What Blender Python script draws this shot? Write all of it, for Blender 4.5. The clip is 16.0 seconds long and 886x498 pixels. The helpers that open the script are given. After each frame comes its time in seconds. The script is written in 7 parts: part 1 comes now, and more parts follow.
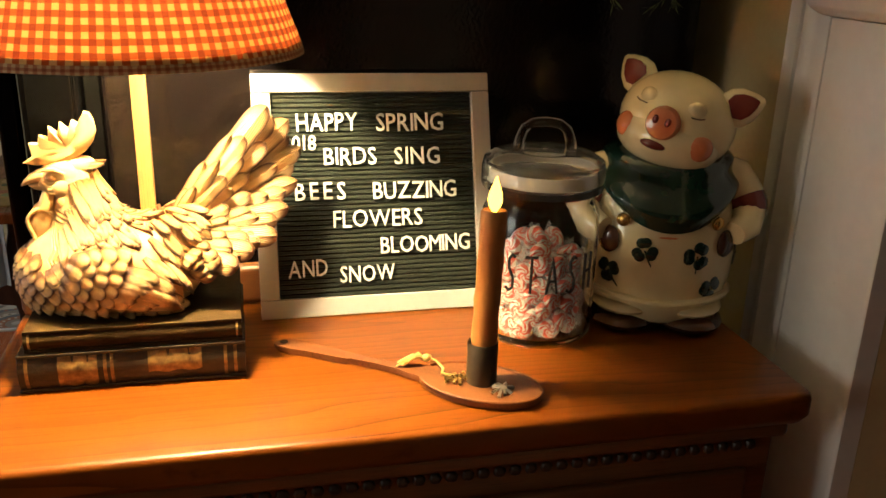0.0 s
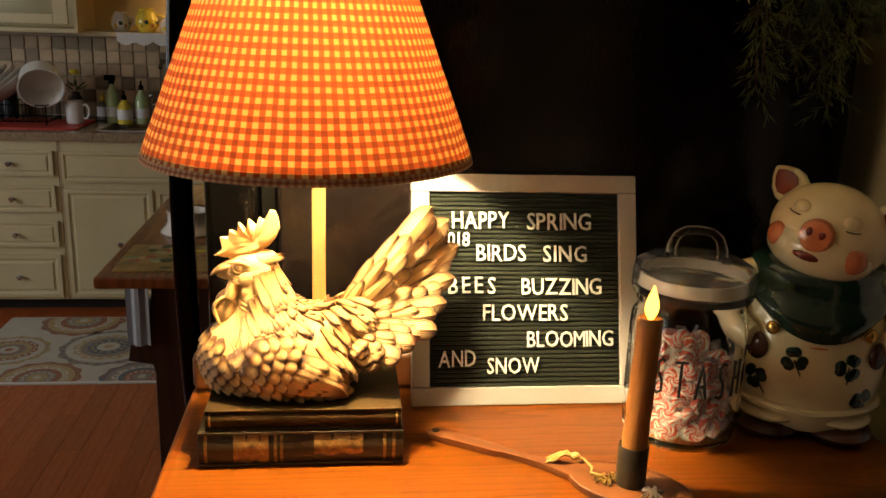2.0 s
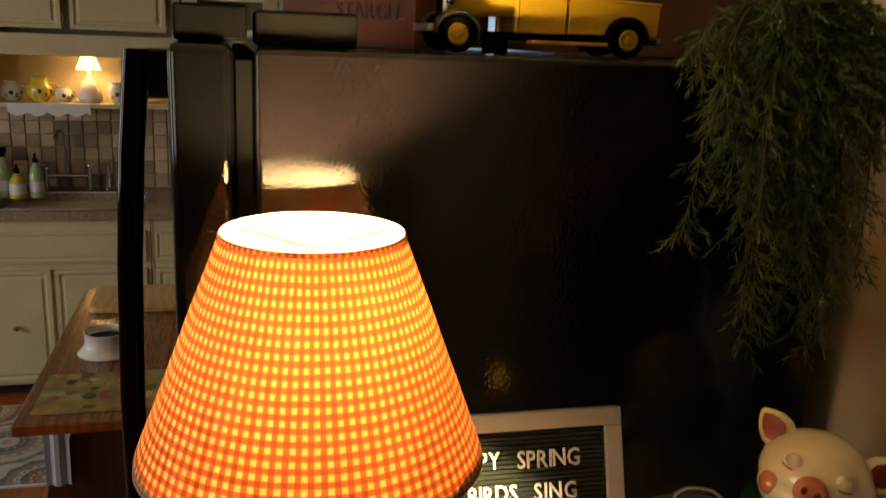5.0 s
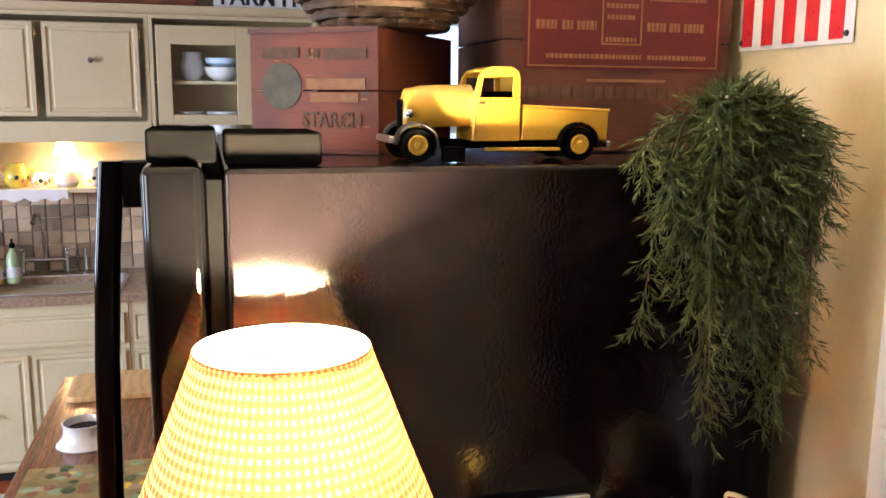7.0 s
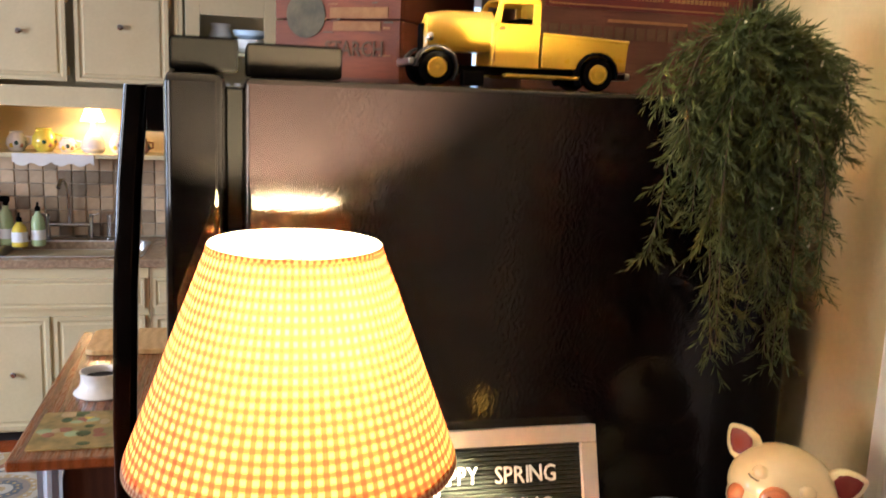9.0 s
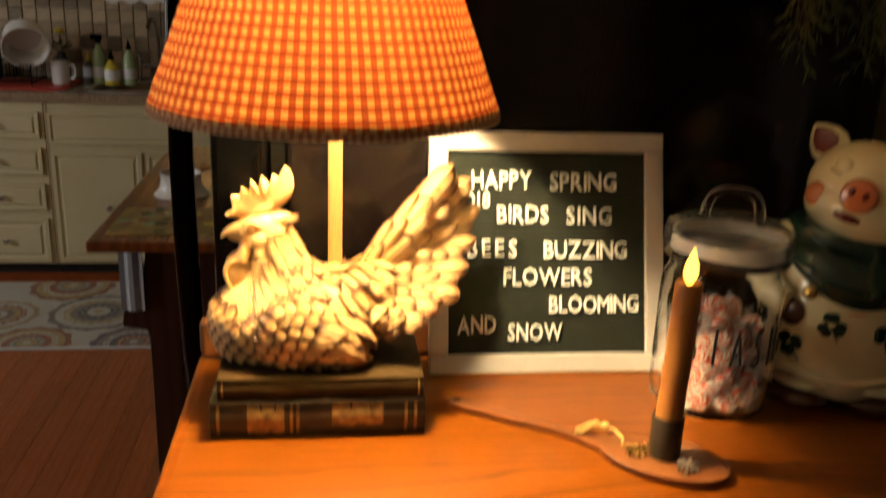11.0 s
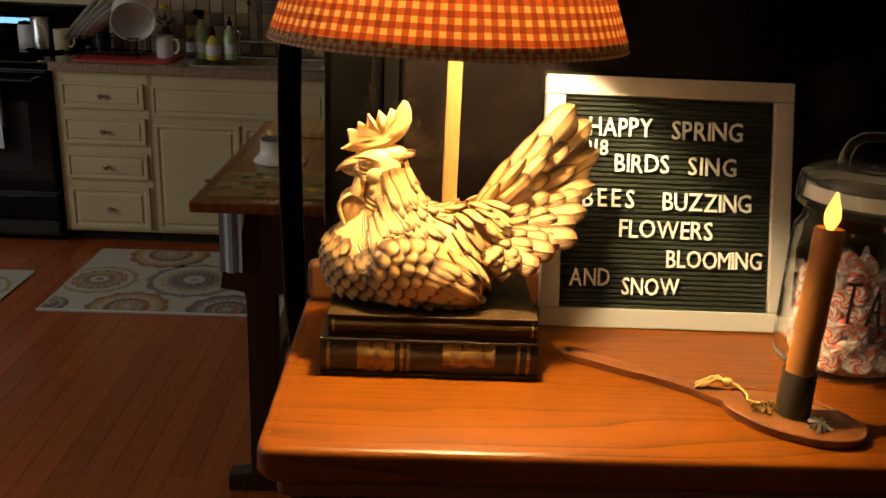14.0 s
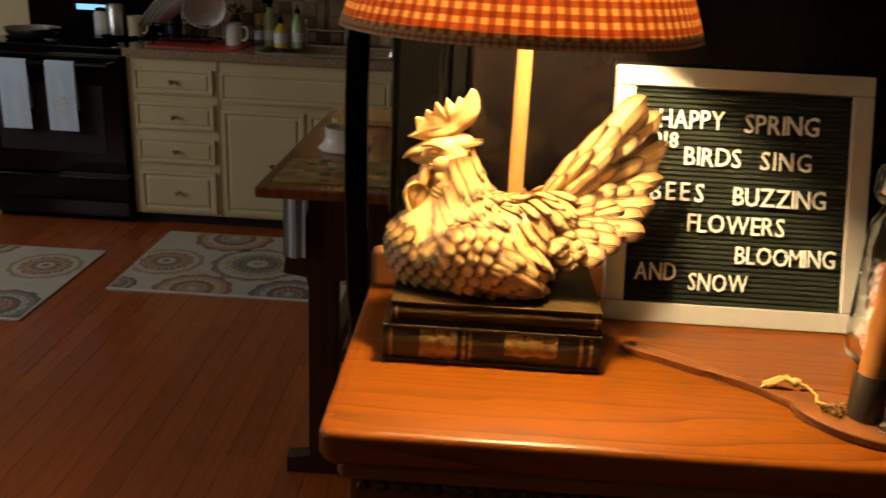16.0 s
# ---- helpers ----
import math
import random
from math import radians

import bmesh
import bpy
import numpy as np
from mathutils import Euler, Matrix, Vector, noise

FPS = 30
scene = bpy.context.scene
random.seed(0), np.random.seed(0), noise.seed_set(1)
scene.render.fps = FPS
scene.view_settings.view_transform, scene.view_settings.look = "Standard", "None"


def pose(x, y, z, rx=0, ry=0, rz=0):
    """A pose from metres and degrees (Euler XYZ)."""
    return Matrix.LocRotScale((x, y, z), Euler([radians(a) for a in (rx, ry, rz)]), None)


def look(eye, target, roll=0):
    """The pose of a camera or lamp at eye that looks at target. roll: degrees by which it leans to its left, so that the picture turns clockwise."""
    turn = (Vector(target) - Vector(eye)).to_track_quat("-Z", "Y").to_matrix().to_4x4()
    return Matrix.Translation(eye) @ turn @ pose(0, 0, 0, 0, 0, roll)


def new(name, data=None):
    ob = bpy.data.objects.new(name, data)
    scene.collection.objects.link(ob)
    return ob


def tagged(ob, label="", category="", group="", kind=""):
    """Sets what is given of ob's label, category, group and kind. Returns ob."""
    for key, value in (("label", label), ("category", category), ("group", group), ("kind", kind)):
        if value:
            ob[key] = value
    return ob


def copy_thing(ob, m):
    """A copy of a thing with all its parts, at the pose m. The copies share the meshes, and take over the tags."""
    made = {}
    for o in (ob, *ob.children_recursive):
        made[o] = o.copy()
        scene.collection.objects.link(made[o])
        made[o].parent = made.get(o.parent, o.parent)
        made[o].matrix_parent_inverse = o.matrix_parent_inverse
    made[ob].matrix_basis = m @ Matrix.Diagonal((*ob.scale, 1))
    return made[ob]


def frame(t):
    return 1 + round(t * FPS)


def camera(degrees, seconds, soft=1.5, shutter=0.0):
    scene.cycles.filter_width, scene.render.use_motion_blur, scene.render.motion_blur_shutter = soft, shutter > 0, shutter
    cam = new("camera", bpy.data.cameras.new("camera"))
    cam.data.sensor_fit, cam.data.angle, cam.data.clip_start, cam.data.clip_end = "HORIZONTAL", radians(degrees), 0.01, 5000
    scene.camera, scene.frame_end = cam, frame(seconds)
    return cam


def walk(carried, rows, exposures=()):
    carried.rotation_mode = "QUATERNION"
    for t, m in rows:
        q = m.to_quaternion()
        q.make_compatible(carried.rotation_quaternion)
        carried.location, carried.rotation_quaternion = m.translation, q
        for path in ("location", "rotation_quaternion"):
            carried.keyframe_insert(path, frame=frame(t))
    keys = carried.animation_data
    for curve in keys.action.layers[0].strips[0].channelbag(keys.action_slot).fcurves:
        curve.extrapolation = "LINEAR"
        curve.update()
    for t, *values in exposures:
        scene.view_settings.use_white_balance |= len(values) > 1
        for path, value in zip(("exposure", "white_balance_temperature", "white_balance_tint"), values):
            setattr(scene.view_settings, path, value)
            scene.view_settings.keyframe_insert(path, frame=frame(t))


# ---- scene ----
cam = camera(53.9, 16.0, shutter=0.7)
PATH = [
    (0, (1.022, 0.549, 1.488), (1.465, 2.383, 0.825), 1.7),
    (0.5, (1.022, 0.552, 1.482), (1.446, 2.393, 0.825), 1.9),
    (1, (1.006, 0.546, 1.492), (1.386, 2.407, 0.865), 1.7),
    (1.5, (0.982, 0.533, 1.524), (1.252, 2.437, 0.975), 1.1),
    (2, (0.96, 0.53, 1.531), (1.185, 2.445, 1.003), 2.0),
    (2.5, (0.96, 0.541, 1.532), (1.172, 2.438, 0.935), 2.0),
    (3, (0.952, 0.557, 1.522), (1.162, 2.432, 0.857), 2.9),
    (3.5, (0.913, 0.584, 1.545), (1.206, 2.466, 0.933), 1.7),
    (4, (0.88, 0.621, 1.589), (1.271, 2.461, 0.91), 1.8),
    (4.5, (0.869, 0.641, 1.7), (1.305, 2.515, 1.153), 1.6),
    (5, (0.861, 0.633, 1.767), (1.325, 2.519, 1.29), 2.3),
    (7.5, (0.87, 0.595, 1.82), (1.386, 2.5, 1.492), 0.3),
    (8, (0.869, 0.591, 1.811), (1.394, 2.49, 1.471), 0.7),
    (10.3, (0.912, 0.555, 1.599), (1.242, 2.487, 1.201), 3.8),
    (10.5, (0.924, 0.556, 1.578), (1.224, 2.480, 1.126), 3.1),
    (11, (0.931, 0.577, 1.513), (1.185, 2.467, 0.91), 2.4),
    (11.5, (0.945, 0.599, 1.468), (1.171, 2.459, 0.769), 1.7),
    (12, (0.947, 0.598, 1.467), (1.145, 2.487, 0.841), 2.0),
    (12.5, (0.937, 0.595, 1.463), (1.092, 2.485, 0.828), 2.1),
    (13, (0.926, 0.59, 1.459), (1.05, 2.476, 0.807), 3.1),
    (13.5, (0.914, 0.572, 1.462), (0.998, 2.471, 0.84), 3.2),
    (14, (0.903, 0.588, 1.461), (0.969, 2.484, 0.827), 2.6),
    (14.5, (0.903, 0.608, 1.461), (0.956, 2.502, 0.818), 1.8),
    (15, (0.909, 0.613, 1.461), (0.963, 2.504, 0.812), 2.4),
    (15.5, (0.912, 0.609, 1.456), (0.923, 2.498, 0.797), 2.5),
    (16, (0.898, 0.588, 1.459), (0.83, 2.475, 0.799), 2.8),
]
EXPOSURES = [(0.0, 0.86, 5950, 6), (0.6, 0.83, 5950, 6), (1.5, 0.58, 6150, 8), (2.5, 0.38, 6300, 10), (3.5, 0.15, 6400, 10), (4.2, 0.1, 6500, 10), (4.7, 0.5, 6500, 10), (5.2, 1.0, 6400, 10), (6.2, 2.0, 5600, 14), (7.0, 2.9, 5000, 17), (8.2, 2.9, 5000, 17), (9.4, 2.25, 5600, 14), (10.3, 1.25, 6300, 10), (10.5, 1.25, 6300, 10), (10.8, 0.55, 6500, 10), (11.1, 0.35, 6500, 10), (11.6, 0.0, 6500, 10), (12.2, -0.05, 6500, 10), (16.0, -0.05, 6500, 10)]
walk(cam, [(t, look(eye, target, roll)) for t, eye, target, roll in PATH], EXPOSURES)

# ---- world and large lights ----
world = bpy.data.worlds.new("sky")
scene.world = world
world.use_nodes = True
sky = world.node_tree.nodes.new("ShaderNodeTexSky")
sky.sky_type, sky.sun_disc, sky.sun_elevation, sky.sun_rotation = "NISHITA", False, radians(35), radians(200)
world.node_tree.links.new(sky.outputs[0], world.node_tree.nodes["Background"].inputs[0])
world.node_tree.nodes["Background"].inputs[1].default_value = 0.08


def area_light(name, m, w, h, watts, colour):
    """An area lamp before a wall opening, for daylight or added fill."""
    data = bpy.data.lights.new(name, "AREA")
    data.shape, data.size, data.size_y, data.energy, data.color = "RECTANGLE", w, h, watts, colour
    new(name, data).matrix_world = m
    return data


area_light("daylight_kitchen", look((-3.12, 3.0, 1.55), (0.2, 3.7, 0.7)), 1.3, 1.1, 20, (0.88, 0.93, 1.0))
# unseen fill added from the west to lift the east wall
area_light("side_fill", look((-3.12, 0.3, 1.6), (1.6, 1.3, 1.3)), 1.3, 1.1, 13.5, (1.0, 0.89, 0.70))

# ---- materials ----


def material(name):
    m = bpy.data.materials.new(name)
    m.use_nodes = True
    nt = m.node_tree
    return m, nt, nt.nodes["Principled BSDF"]


def coords(nt, stretch=(1, 1, 1), kind="Object", turn=(0, 0, 0)):
    tc, mp = nt.nodes.new("ShaderNodeTexCoord"), nt.nodes.new("ShaderNodeMapping")
    mp.inputs["Scale"].default_value = stretch
    mp.inputs["Rotation"].default_value = turn
    nt.links.new(tc.outputs[kind], mp.inputs["Vector"])
    return mp.outputs[0]


def noise_node(nt, vec, scale, detail=4, rough=0.55):
    n = nt.nodes.new("ShaderNodeTexNoise")
    n.inputs["Scale"].default_value, n.inputs["Detail"].default_value, n.inputs["Roughness"].default_value = scale, detail, rough
    nt.links.new(vec, n.inputs["Vector"])
    return n.outputs[0]


def ramp(nt, fac, stops):
    r = nt.nodes.new("ShaderNodeValToRGB")
    while len(r.color_ramp.elements) < len(stops):
        r.color_ramp.elements.new(0.5)
    for e, (p, c) in zip(r.color_ramp.elements, stops):
        e.position, e.color = p, (*c, 1)
    nt.links.new(fac, r.inputs[0])
    return r.outputs[0]


def mix(nt, fac, a, b, blend="MIX"):
    n = nt.nodes.new("ShaderNodeMix")
    n.data_type, n.blend_type = "RGBA", blend
    for v, s in ((fac, n.inputs[0]), (a, n.inputs[6]), (b, n.inputs[7])):
        if isinstance(v, (int, float)):
            s.default_value = v
        elif isinstance(v, tuple):
            s.default_value = (*v, 1)
        else:
            nt.links.new(v, s)
    return n.outputs[2]


def maths(nt, op, a, b=0.0):
    n = nt.nodes.new("ShaderNodeMath")
    n.operation = op
    for v, s in ((a, n.inputs[0]), (b, n.inputs[1])):
        if isinstance(v, (int, float)):
            s.default_value = v
        else:
            nt.links.new(v, s)
    return n.outputs[0]


def bump(nt, b, height, strength, distance=0.002):
    n = nt.nodes.new("ShaderNodeBump")
    n.inputs["Strength"].default_value, n.inputs["Distance"].default_value = strength, distance
    nt.links.new(height, n.inputs["Height"])
    nt.links.new(n.outputs[0], b.inputs["Normal"])


def surface(name, c1, c2, rough=0.5, scale=8, fine=90, metal=0.0, relief=0.15, coat=0.0, stretch=(1, 1, 1), vary=0.0, dist=0.0015, shine=0.5):
    """A surface of two mixed tones at two scales, with fine relief; vary: how far single pieces differ."""
    m, nt, b = material(name)
    v = coords(nt, stretch)
    big, small = noise_node(nt, v, scale), noise_node(nt, v, fine, 6, 0.6)
    c = ramp(nt, big, [(0.3, c1), (0.7, c2)])
    dark = tuple(0.72 * x for x in c1)
    c = mix(nt, maths(nt, "MULTIPLY", small, 0.45), c, dark)
    if vary:
        oi = nt.nodes.new("ShaderNodeObjectInfo")
        k = maths(nt, "ADD", maths(nt, "MULTIPLY", oi.outputs["Random"], 2 * vary), 1 - vary)
        hs = nt.nodes.new("ShaderNodeHueSaturation")
        nt.links.new(k, hs.inputs["Value"])
        nt.links.new(c, hs.inputs["Color"])
        c = hs.outputs[0]
    nt.links.new(c, b.inputs["Base Color"])
    r = maths(nt, "ADD", maths(nt, "MULTIPLY", small, 0.25), max(0.02, rough - 0.12))
    nt.links.new(r, b.inputs["Roughness"])
    b.inputs["Metallic"].default_value, b.inputs["Specular IOR Level"].default_value = metal, shine
    b.inputs["Coat Weight"].default_value, b.inputs["Coat Roughness"].default_value = coat, 0.08
    bump(nt, b, small, relief, dist)
    return m


def wood(name, pale, mid, dark, stretch, rough=0.3, coat=0.0, scale=6.0, vary=0.0, pores=0.5):
    """Oak-like wood: wavy growth bands, long dark pores. stretch: small along the grain."""
    m, nt, b = material(name)
    v = coords(nt, stretch)
    warp = noise_node(nt, v, scale * 0.35, 3)
    bands = nt.nodes.new("ShaderNodeTexWave")
    bands.wave_type, bands.bands_direction = "BANDS", "Y" if stretch[0] < stretch[1] else "X"
    bands.inputs["Scale"].default_value, bands.inputs["Distortion"].default_value = scale * 0.55, 9.0
    bands.inputs["Detail"].default_value, bands.inputs["Detail Scale"].default_value = 3.0, 0.7
    nt.links.new(v, bands.inputs["Vector"])
    c = ramp(nt, bands.outputs[1], [(0.1, dark), (0.45, mid), (0.8, pale)])
    c = mix(nt, 0.55, c, ramp(nt, warp, [(0.3, mid), (0.7, pale)]))
    streak = tuple(s * 7 if s > 0.5 else s * 1.3 for s in stretch)
    pore = noise_node(nt, coords(nt, streak), scale * 7, 5, 0.7)
    c = mix(nt, maths(nt, "MULTIPLY", ramp(nt, pore, [(0.5, (0, 0, 0)), (0.68, (1, 1, 1))]), pores), c, tuple(0.35 * x for x in dark))
    if vary:
        oi = nt.nodes.new("ShaderNodeObjectInfo")
        hs = nt.nodes.new("ShaderNodeHueSaturation")
        nt.links.new(maths(nt, "ADD", maths(nt, "MULTIPLY", oi.outputs["Random"], 2 * vary), 1 - vary), hs.inputs["Value"])
        nt.links.new(c, hs.inputs["Color"])
        c = hs.outputs[0]
    nt.links.new(c, b.inputs["Base Color"])
    nt.links.new(maths(nt, "ADD", maths(nt, "MULTIPLY", pore, 0.25), rough - 0.1), b.inputs["Roughness"])
    b.inputs["Coat Weight"].default_value, b.inputs["Coat Roughness"].default_value = coat, 0.12
    bump(nt, b, pore, 0.12, 0.0008)
    return m


def glowing(name, colour, strength):
    m, nt, b = material(name)
    b.inputs["Base Color"].default_value = (*colour, 1)
    b.inputs["Emission Color"].default_value = (*colour, 1)
    b.inputs["Emission Strength"].default_value = strength
    return m


def clear_glass(name, tint=(1, 1, 1), rough=0.0):
    m, nt, b = material(name)
    b.inputs["Base Color"].default_value = (*tint, 1)
    b.inputs["Transmission Weight"].default_value = 1.0
    b.inputs["Roughness"].default_value, b.inputs["IOR"].default_value = rough, 1.36
    return m


def oak_top():
    """Glossy oak board: orange ground, thin dark wandering growth lines, short pores."""
    m, nt, b = material("honey_oak")
    v = coords(nt, (0.32, 3.0, 1.0))
    wander = noise_node(nt, v, 2.6, 3, 0.5)
    sep = nt.nodes.new("ShaderNodeSeparateXYZ")
    nt.links.new(coords(nt), sep.inputs[0])
    level = maths(nt, "ADD", maths(nt, "MULTIPLY", sep.outputs[1], 70.0), maths(nt, "MULTIPLY", wander, 16.0))
    saw = maths(nt, "FRACT", level)
    fibre = noise_node(nt, coords(nt, (3.2, 64.0, 5.0)), 6.0, 5, 0.7)
    saw = maths(nt, "ADD", saw, maths(nt, "MULTIPLY", maths(nt, "SUBTRACT", fibre, 0.5), 0.35))
    c = ramp(nt, saw, [(0.04, (0.030, 0.007, 0.001)), (0.11, (0.110, 0.027, 0.002)), (0.34, (0.185, 0.051, 0.003)), (0.95, (0.235, 0.068, 0.004))])
    faint = ramp(nt, noise_node(nt, coords(nt, (1.0, 5.0, 1)), 4.0, 3), [(0.42, (1, 1, 1)), (0.62, (0, 0, 0))])
    c = mix(nt, maths(nt, "MULTIPLY", faint, 0.55), c, (0.19, 0.053, 0.003))
    tone = noise_node(nt, coords(nt, (0.8, 2.0, 1)), 5.0, 3)
    c = mix(nt, maths(nt, "MULTIPLY", tone, 0.75), c, (0.15, 0.038, 0.002))
    pore = ramp(nt, fibre, [(0.54, (0, 0, 0)), (0.66, (1, 1, 1))])
    c = mix(nt, maths(nt, "MULTIPLY", pore, 0.62), c, (0.07, 0.018, 0.003))
    nt.links.new(c, b.inputs["Base Color"])
    nt.links.new(maths(nt, "ADD", maths(nt, "MULTIPLY", fibre, 0.2), 0.22), b.inputs["Roughness"])
    b.inputs["Coat Weight"].default_value, b.inputs["Coat Roughness"].default_value = 0.05, 0.15
    b.inputs["Specular IOR Level"].default_value = 0.25
    bump(nt, b, fibre, 0.10, 0.0006)
    return m


M_OAK = oak_top()
M_OAK_DARK = wood("oak_body", (0.20, 0.075, 0.02), (0.13, 0.045, 0.012), (0.06, 0.02, 0.006), (0.4, 3.0, 3.0), 0.38, 0.1)
M_TABLE = wood("cherry_table", (0.26, 0.085, 0.022), (0.18, 0.055, 0.014), (0.09, 0.027, 0.008), (3.0, 0.3, 1.0), 0.25, 0.3)
M_DARKWOOD = wood("dark_trestle", (0.055, 0.024, 0.013), (0.035, 0.015, 0.009), (0.018, 0.008, 0.005), (3.0, 3.0, 0.4), 0.4)
M_FLOOR = wood("floor_plank", (0.40, 0.098, 0.022), (0.35, 0.082, 0.018), (0.28, 0.064, 0.014), (3.2, 0.3, 1.0), 0.24, 0.0, 6.0, 0.16, 0.30)
M_PADDLE = wood("paddle_wood", (0.20, 0.068, 0.016), (0.15, 0.047, 0.011), (0.08, 0.025, 0.006), (1.5, 3.0, 1.0), 0.45)
M_ROD = wood("lamp_rod_wood", (0.68, 0.46, 0.19), (0.60, 0.37, 0.13), (0.46, 0.26, 0.08), (3, 3, 0.4), 0.45)
M_WALL = surface("beige_wall_paint", (0.61, 0.51, 0.28), (0.67, 0.57, 0.33), 0.7, 3, 120, relief=0.1)
M_UNSEEN_WALL = surface("unseen_wall_brown", (0.10, 0.06, 0.035), (0.15, 0.09, 0.05), 0.6, 4, 60)
M_TRIM = surface("white_gloss_trim", (0.74, 0.73, 0.70), (0.80, 0.79, 0.76), 0.32, 5, 60, relief=0.06)
M_CEIL = surface("ceiling_paint", (0.72, 0.70, 0.64), (0.78, 0.76, 0.70), 0.85, 3, 150, relief=0.1)
M_CABINET = surface("cream_cabinet_paint", (0.56, 0.47, 0.26), (0.64, 0.55, 0.32), 0.38, 4, 70, relief=0.08)
M_GAP = surface("cabinet_wear", (0.36, 0.26, 0.13), (0.42, 0.31, 0.17), 0.5, 9, 80)
M_BLACK = surface("black_appliance", (0.0016, 0.0015, 0.0016), (0.0022, 0.0021, 0.0022), 0.10, 6, 60, relief=0.02, shine=0.22)
gloss = M_BLACK.node_tree.nodes["Principled BSDF"].inputs["Roughness"]
M_BLACK.node_tree.links.remove(gloss.links[0])
gloss.default_value = 0.06
M_RUBBER = surface("black_rubber", (0.0025, 0.0025, 0.0025), (0.004, 0.004, 0.004), 0.8, 20, 200, shine=0.0)
M_GREY = surface("grey_plastic", (0.005, 0.0046, 0.0043), (0.007, 0.0065, 0.006), 0.85, 8, 120, shine=0.0)
# near-black for dark parts, and for the shade of unlit rooms
M_DARK = surface("dark_parts_and_shade", (0.012, 0.009, 0.008), (0.02, 0.015, 0.012), 0.9, 3, 30)
M_CHROME = surface("chrome", (0.62, 0.62, 0.63), (0.70, 0.70, 0.70), 0.18, 10, 80, metal=1.0, relief=0.02)
M_STEEL = surface("brushed_steel", (0.5, 0.49, 0.47), (0.58, 0.57, 0.55), 0.3, 10, 120, metal=1.0, relief=0.04)
M_GOLD = surface("worn_gold", (0.62, 0.42, 0.14), (0.75, 0.55, 0.22), 0.28, 40, 300, metal=1.0, relief=0.1)
M_GRANITE = surface("speckled_granite", (0.20, 0.14, 0.085), (0.42, 0.31, 0.19), 0.2, 60, 260, relief=0.02)
M_TILE = surface("tumbled_tile", (0.36, 0.25, 0.14), (0.50, 0.37, 0.22), 0.5, 14, 120, relief=0.2, vary=0.55)
M_GROUT = surface("tile_grout", (0.42, 0.34, 0.24), (0.48, 0.40, 0.29), 0.85, 30, 200)
M_WHITE = surface("white_glaze", (0.74, 0.72, 0.66), (0.80, 0.78, 0.73), 0.15, 12, 90, relief=0.02)
M_FRAME = surface("silver_white_frame", (0.43, 0.44, 0.47), (0.49, 0.50, 0.53), 0.4, 6, 120, relief=0.06)
M_BOARD = surface("white_board_frame", (0.70, 0.69, 0.67), (0.76, 0.75, 0.73), 0.4, 6, 120, relief=0.05)
M_FELT = surface("dark_green_felt", (0.0045, 0.0085, 0.0062), (0.0075, 0.0130, 0.0096), 0.95, 25, 500, relief=0.5)
M_LETTER = surface("white_letter_plastic", (0.70, 0.74, 0.80), (0.74, 0.78, 0.84), 0.35, 20, 200, relief=0.02)
M_INK = surface("black_ink", (0.012, 0.011, 0.012), (0.02, 0.018, 0.02), 0.5, 30, 200)
M_WAX = surface("honey_wax", (0.34, 0.135, 0.028), (0.45, 0.195, 0.045), 0.5, 25, 140, relief=0.25)
M_CUP = surface("dark_tin_cup", (0.018, 0.012, 0.005), (0.038, 0.026, 0.012), 0.5, 40, 200, relief=0.15)
M_TASSEL = surface("gold_thread", (0.55, 0.36, 0.10), (0.68, 0.48, 0.17), 0.6, 60, 700, relief=0.3)
M_PIG = surface("cream_ceramic", (0.80, 0.66, 0.36), (0.85, 0.73, 0.43), 0.14, 10, 60, relief=0.02, coat=0.6)
M_PIG_RED = surface("oxblood_glaze", (0.16, 0.022, 0.016), (0.22, 0.035, 0.025), 0.15, 20, 90, relief=0.02, coat=0.6)
M_PIG_PINK = surface("coral_blush", (0.64, 0.17, 0.06), (0.76, 0.28, 0.11), 0.2, 30, 90, relief=0.02, coat=0.5)
M_PIG_GREEN = surface("green_glaze", (0.009, 0.030, 0.018), (0.018, 0.052, 0.030), 0.14, 25, 110, relief=0.03, coat=0.7)
M_PIG_BROWN = surface("brown_glaze", (0.055, 0.02, 0.01), (0.085, 0.032, 0.016), 0.18, 25, 110, relief=0.03, coat=0.5)
M_YELLOW = surface("yellow_enamel", (0.54, 0.32, 0.012), (0.63, 0.39, 0.022), 0.3, 14, 90, relief=0.04, coat=0.3)
M_RED = surface("red_paint", (0.10, 0.010, 0.008), (0.16, 0.017, 0.012), 0.5, 14, 90, relief=0.1)
M_REDSIGN = surface("red_enamel", (0.55, 0.02, 0.02), (0.62, 0.03, 0.03), 0.3, 14, 90, relief=0.03)
M_PLACEMAT = surface("fruit_print_cloth", (0.20, 0.17, 0.05), (0.52, 0.34, 0.10), 0.7, 22, 60, relief=0.1)
M_CRATE = wood("old_crate_red", (0.23, 0.060, 0.018), (0.17, 0.040, 0.013), (0.09, 0.022, 0.008), (0.5, 0.5, 3.0), 0.6)
M_CRATE_BROWN = wood("old_crate_brown", (0.145, 0.050, 0.027), (0.105, 0.035, 0.019), (0.06, 0.020, 0.012), (0.5, 0.5, 3.0), 0.6)
M_FADED_INK = surface("faded_ink", (0.10, 0.055, 0.03), (0.16, 0.09, 0.05), 0.8, 60, 300)
M_FADED_GOLD = surface("faded_gold", (0.26, 0.12, 0.04), (0.36, 0.19, 0.07), 0.7, 60, 300)
M_FADED_BLUE = surface("faded_blue", (0.07, 0.075, 0.06), (0.17, 0.15, 0.10), 0.8, 40, 200)
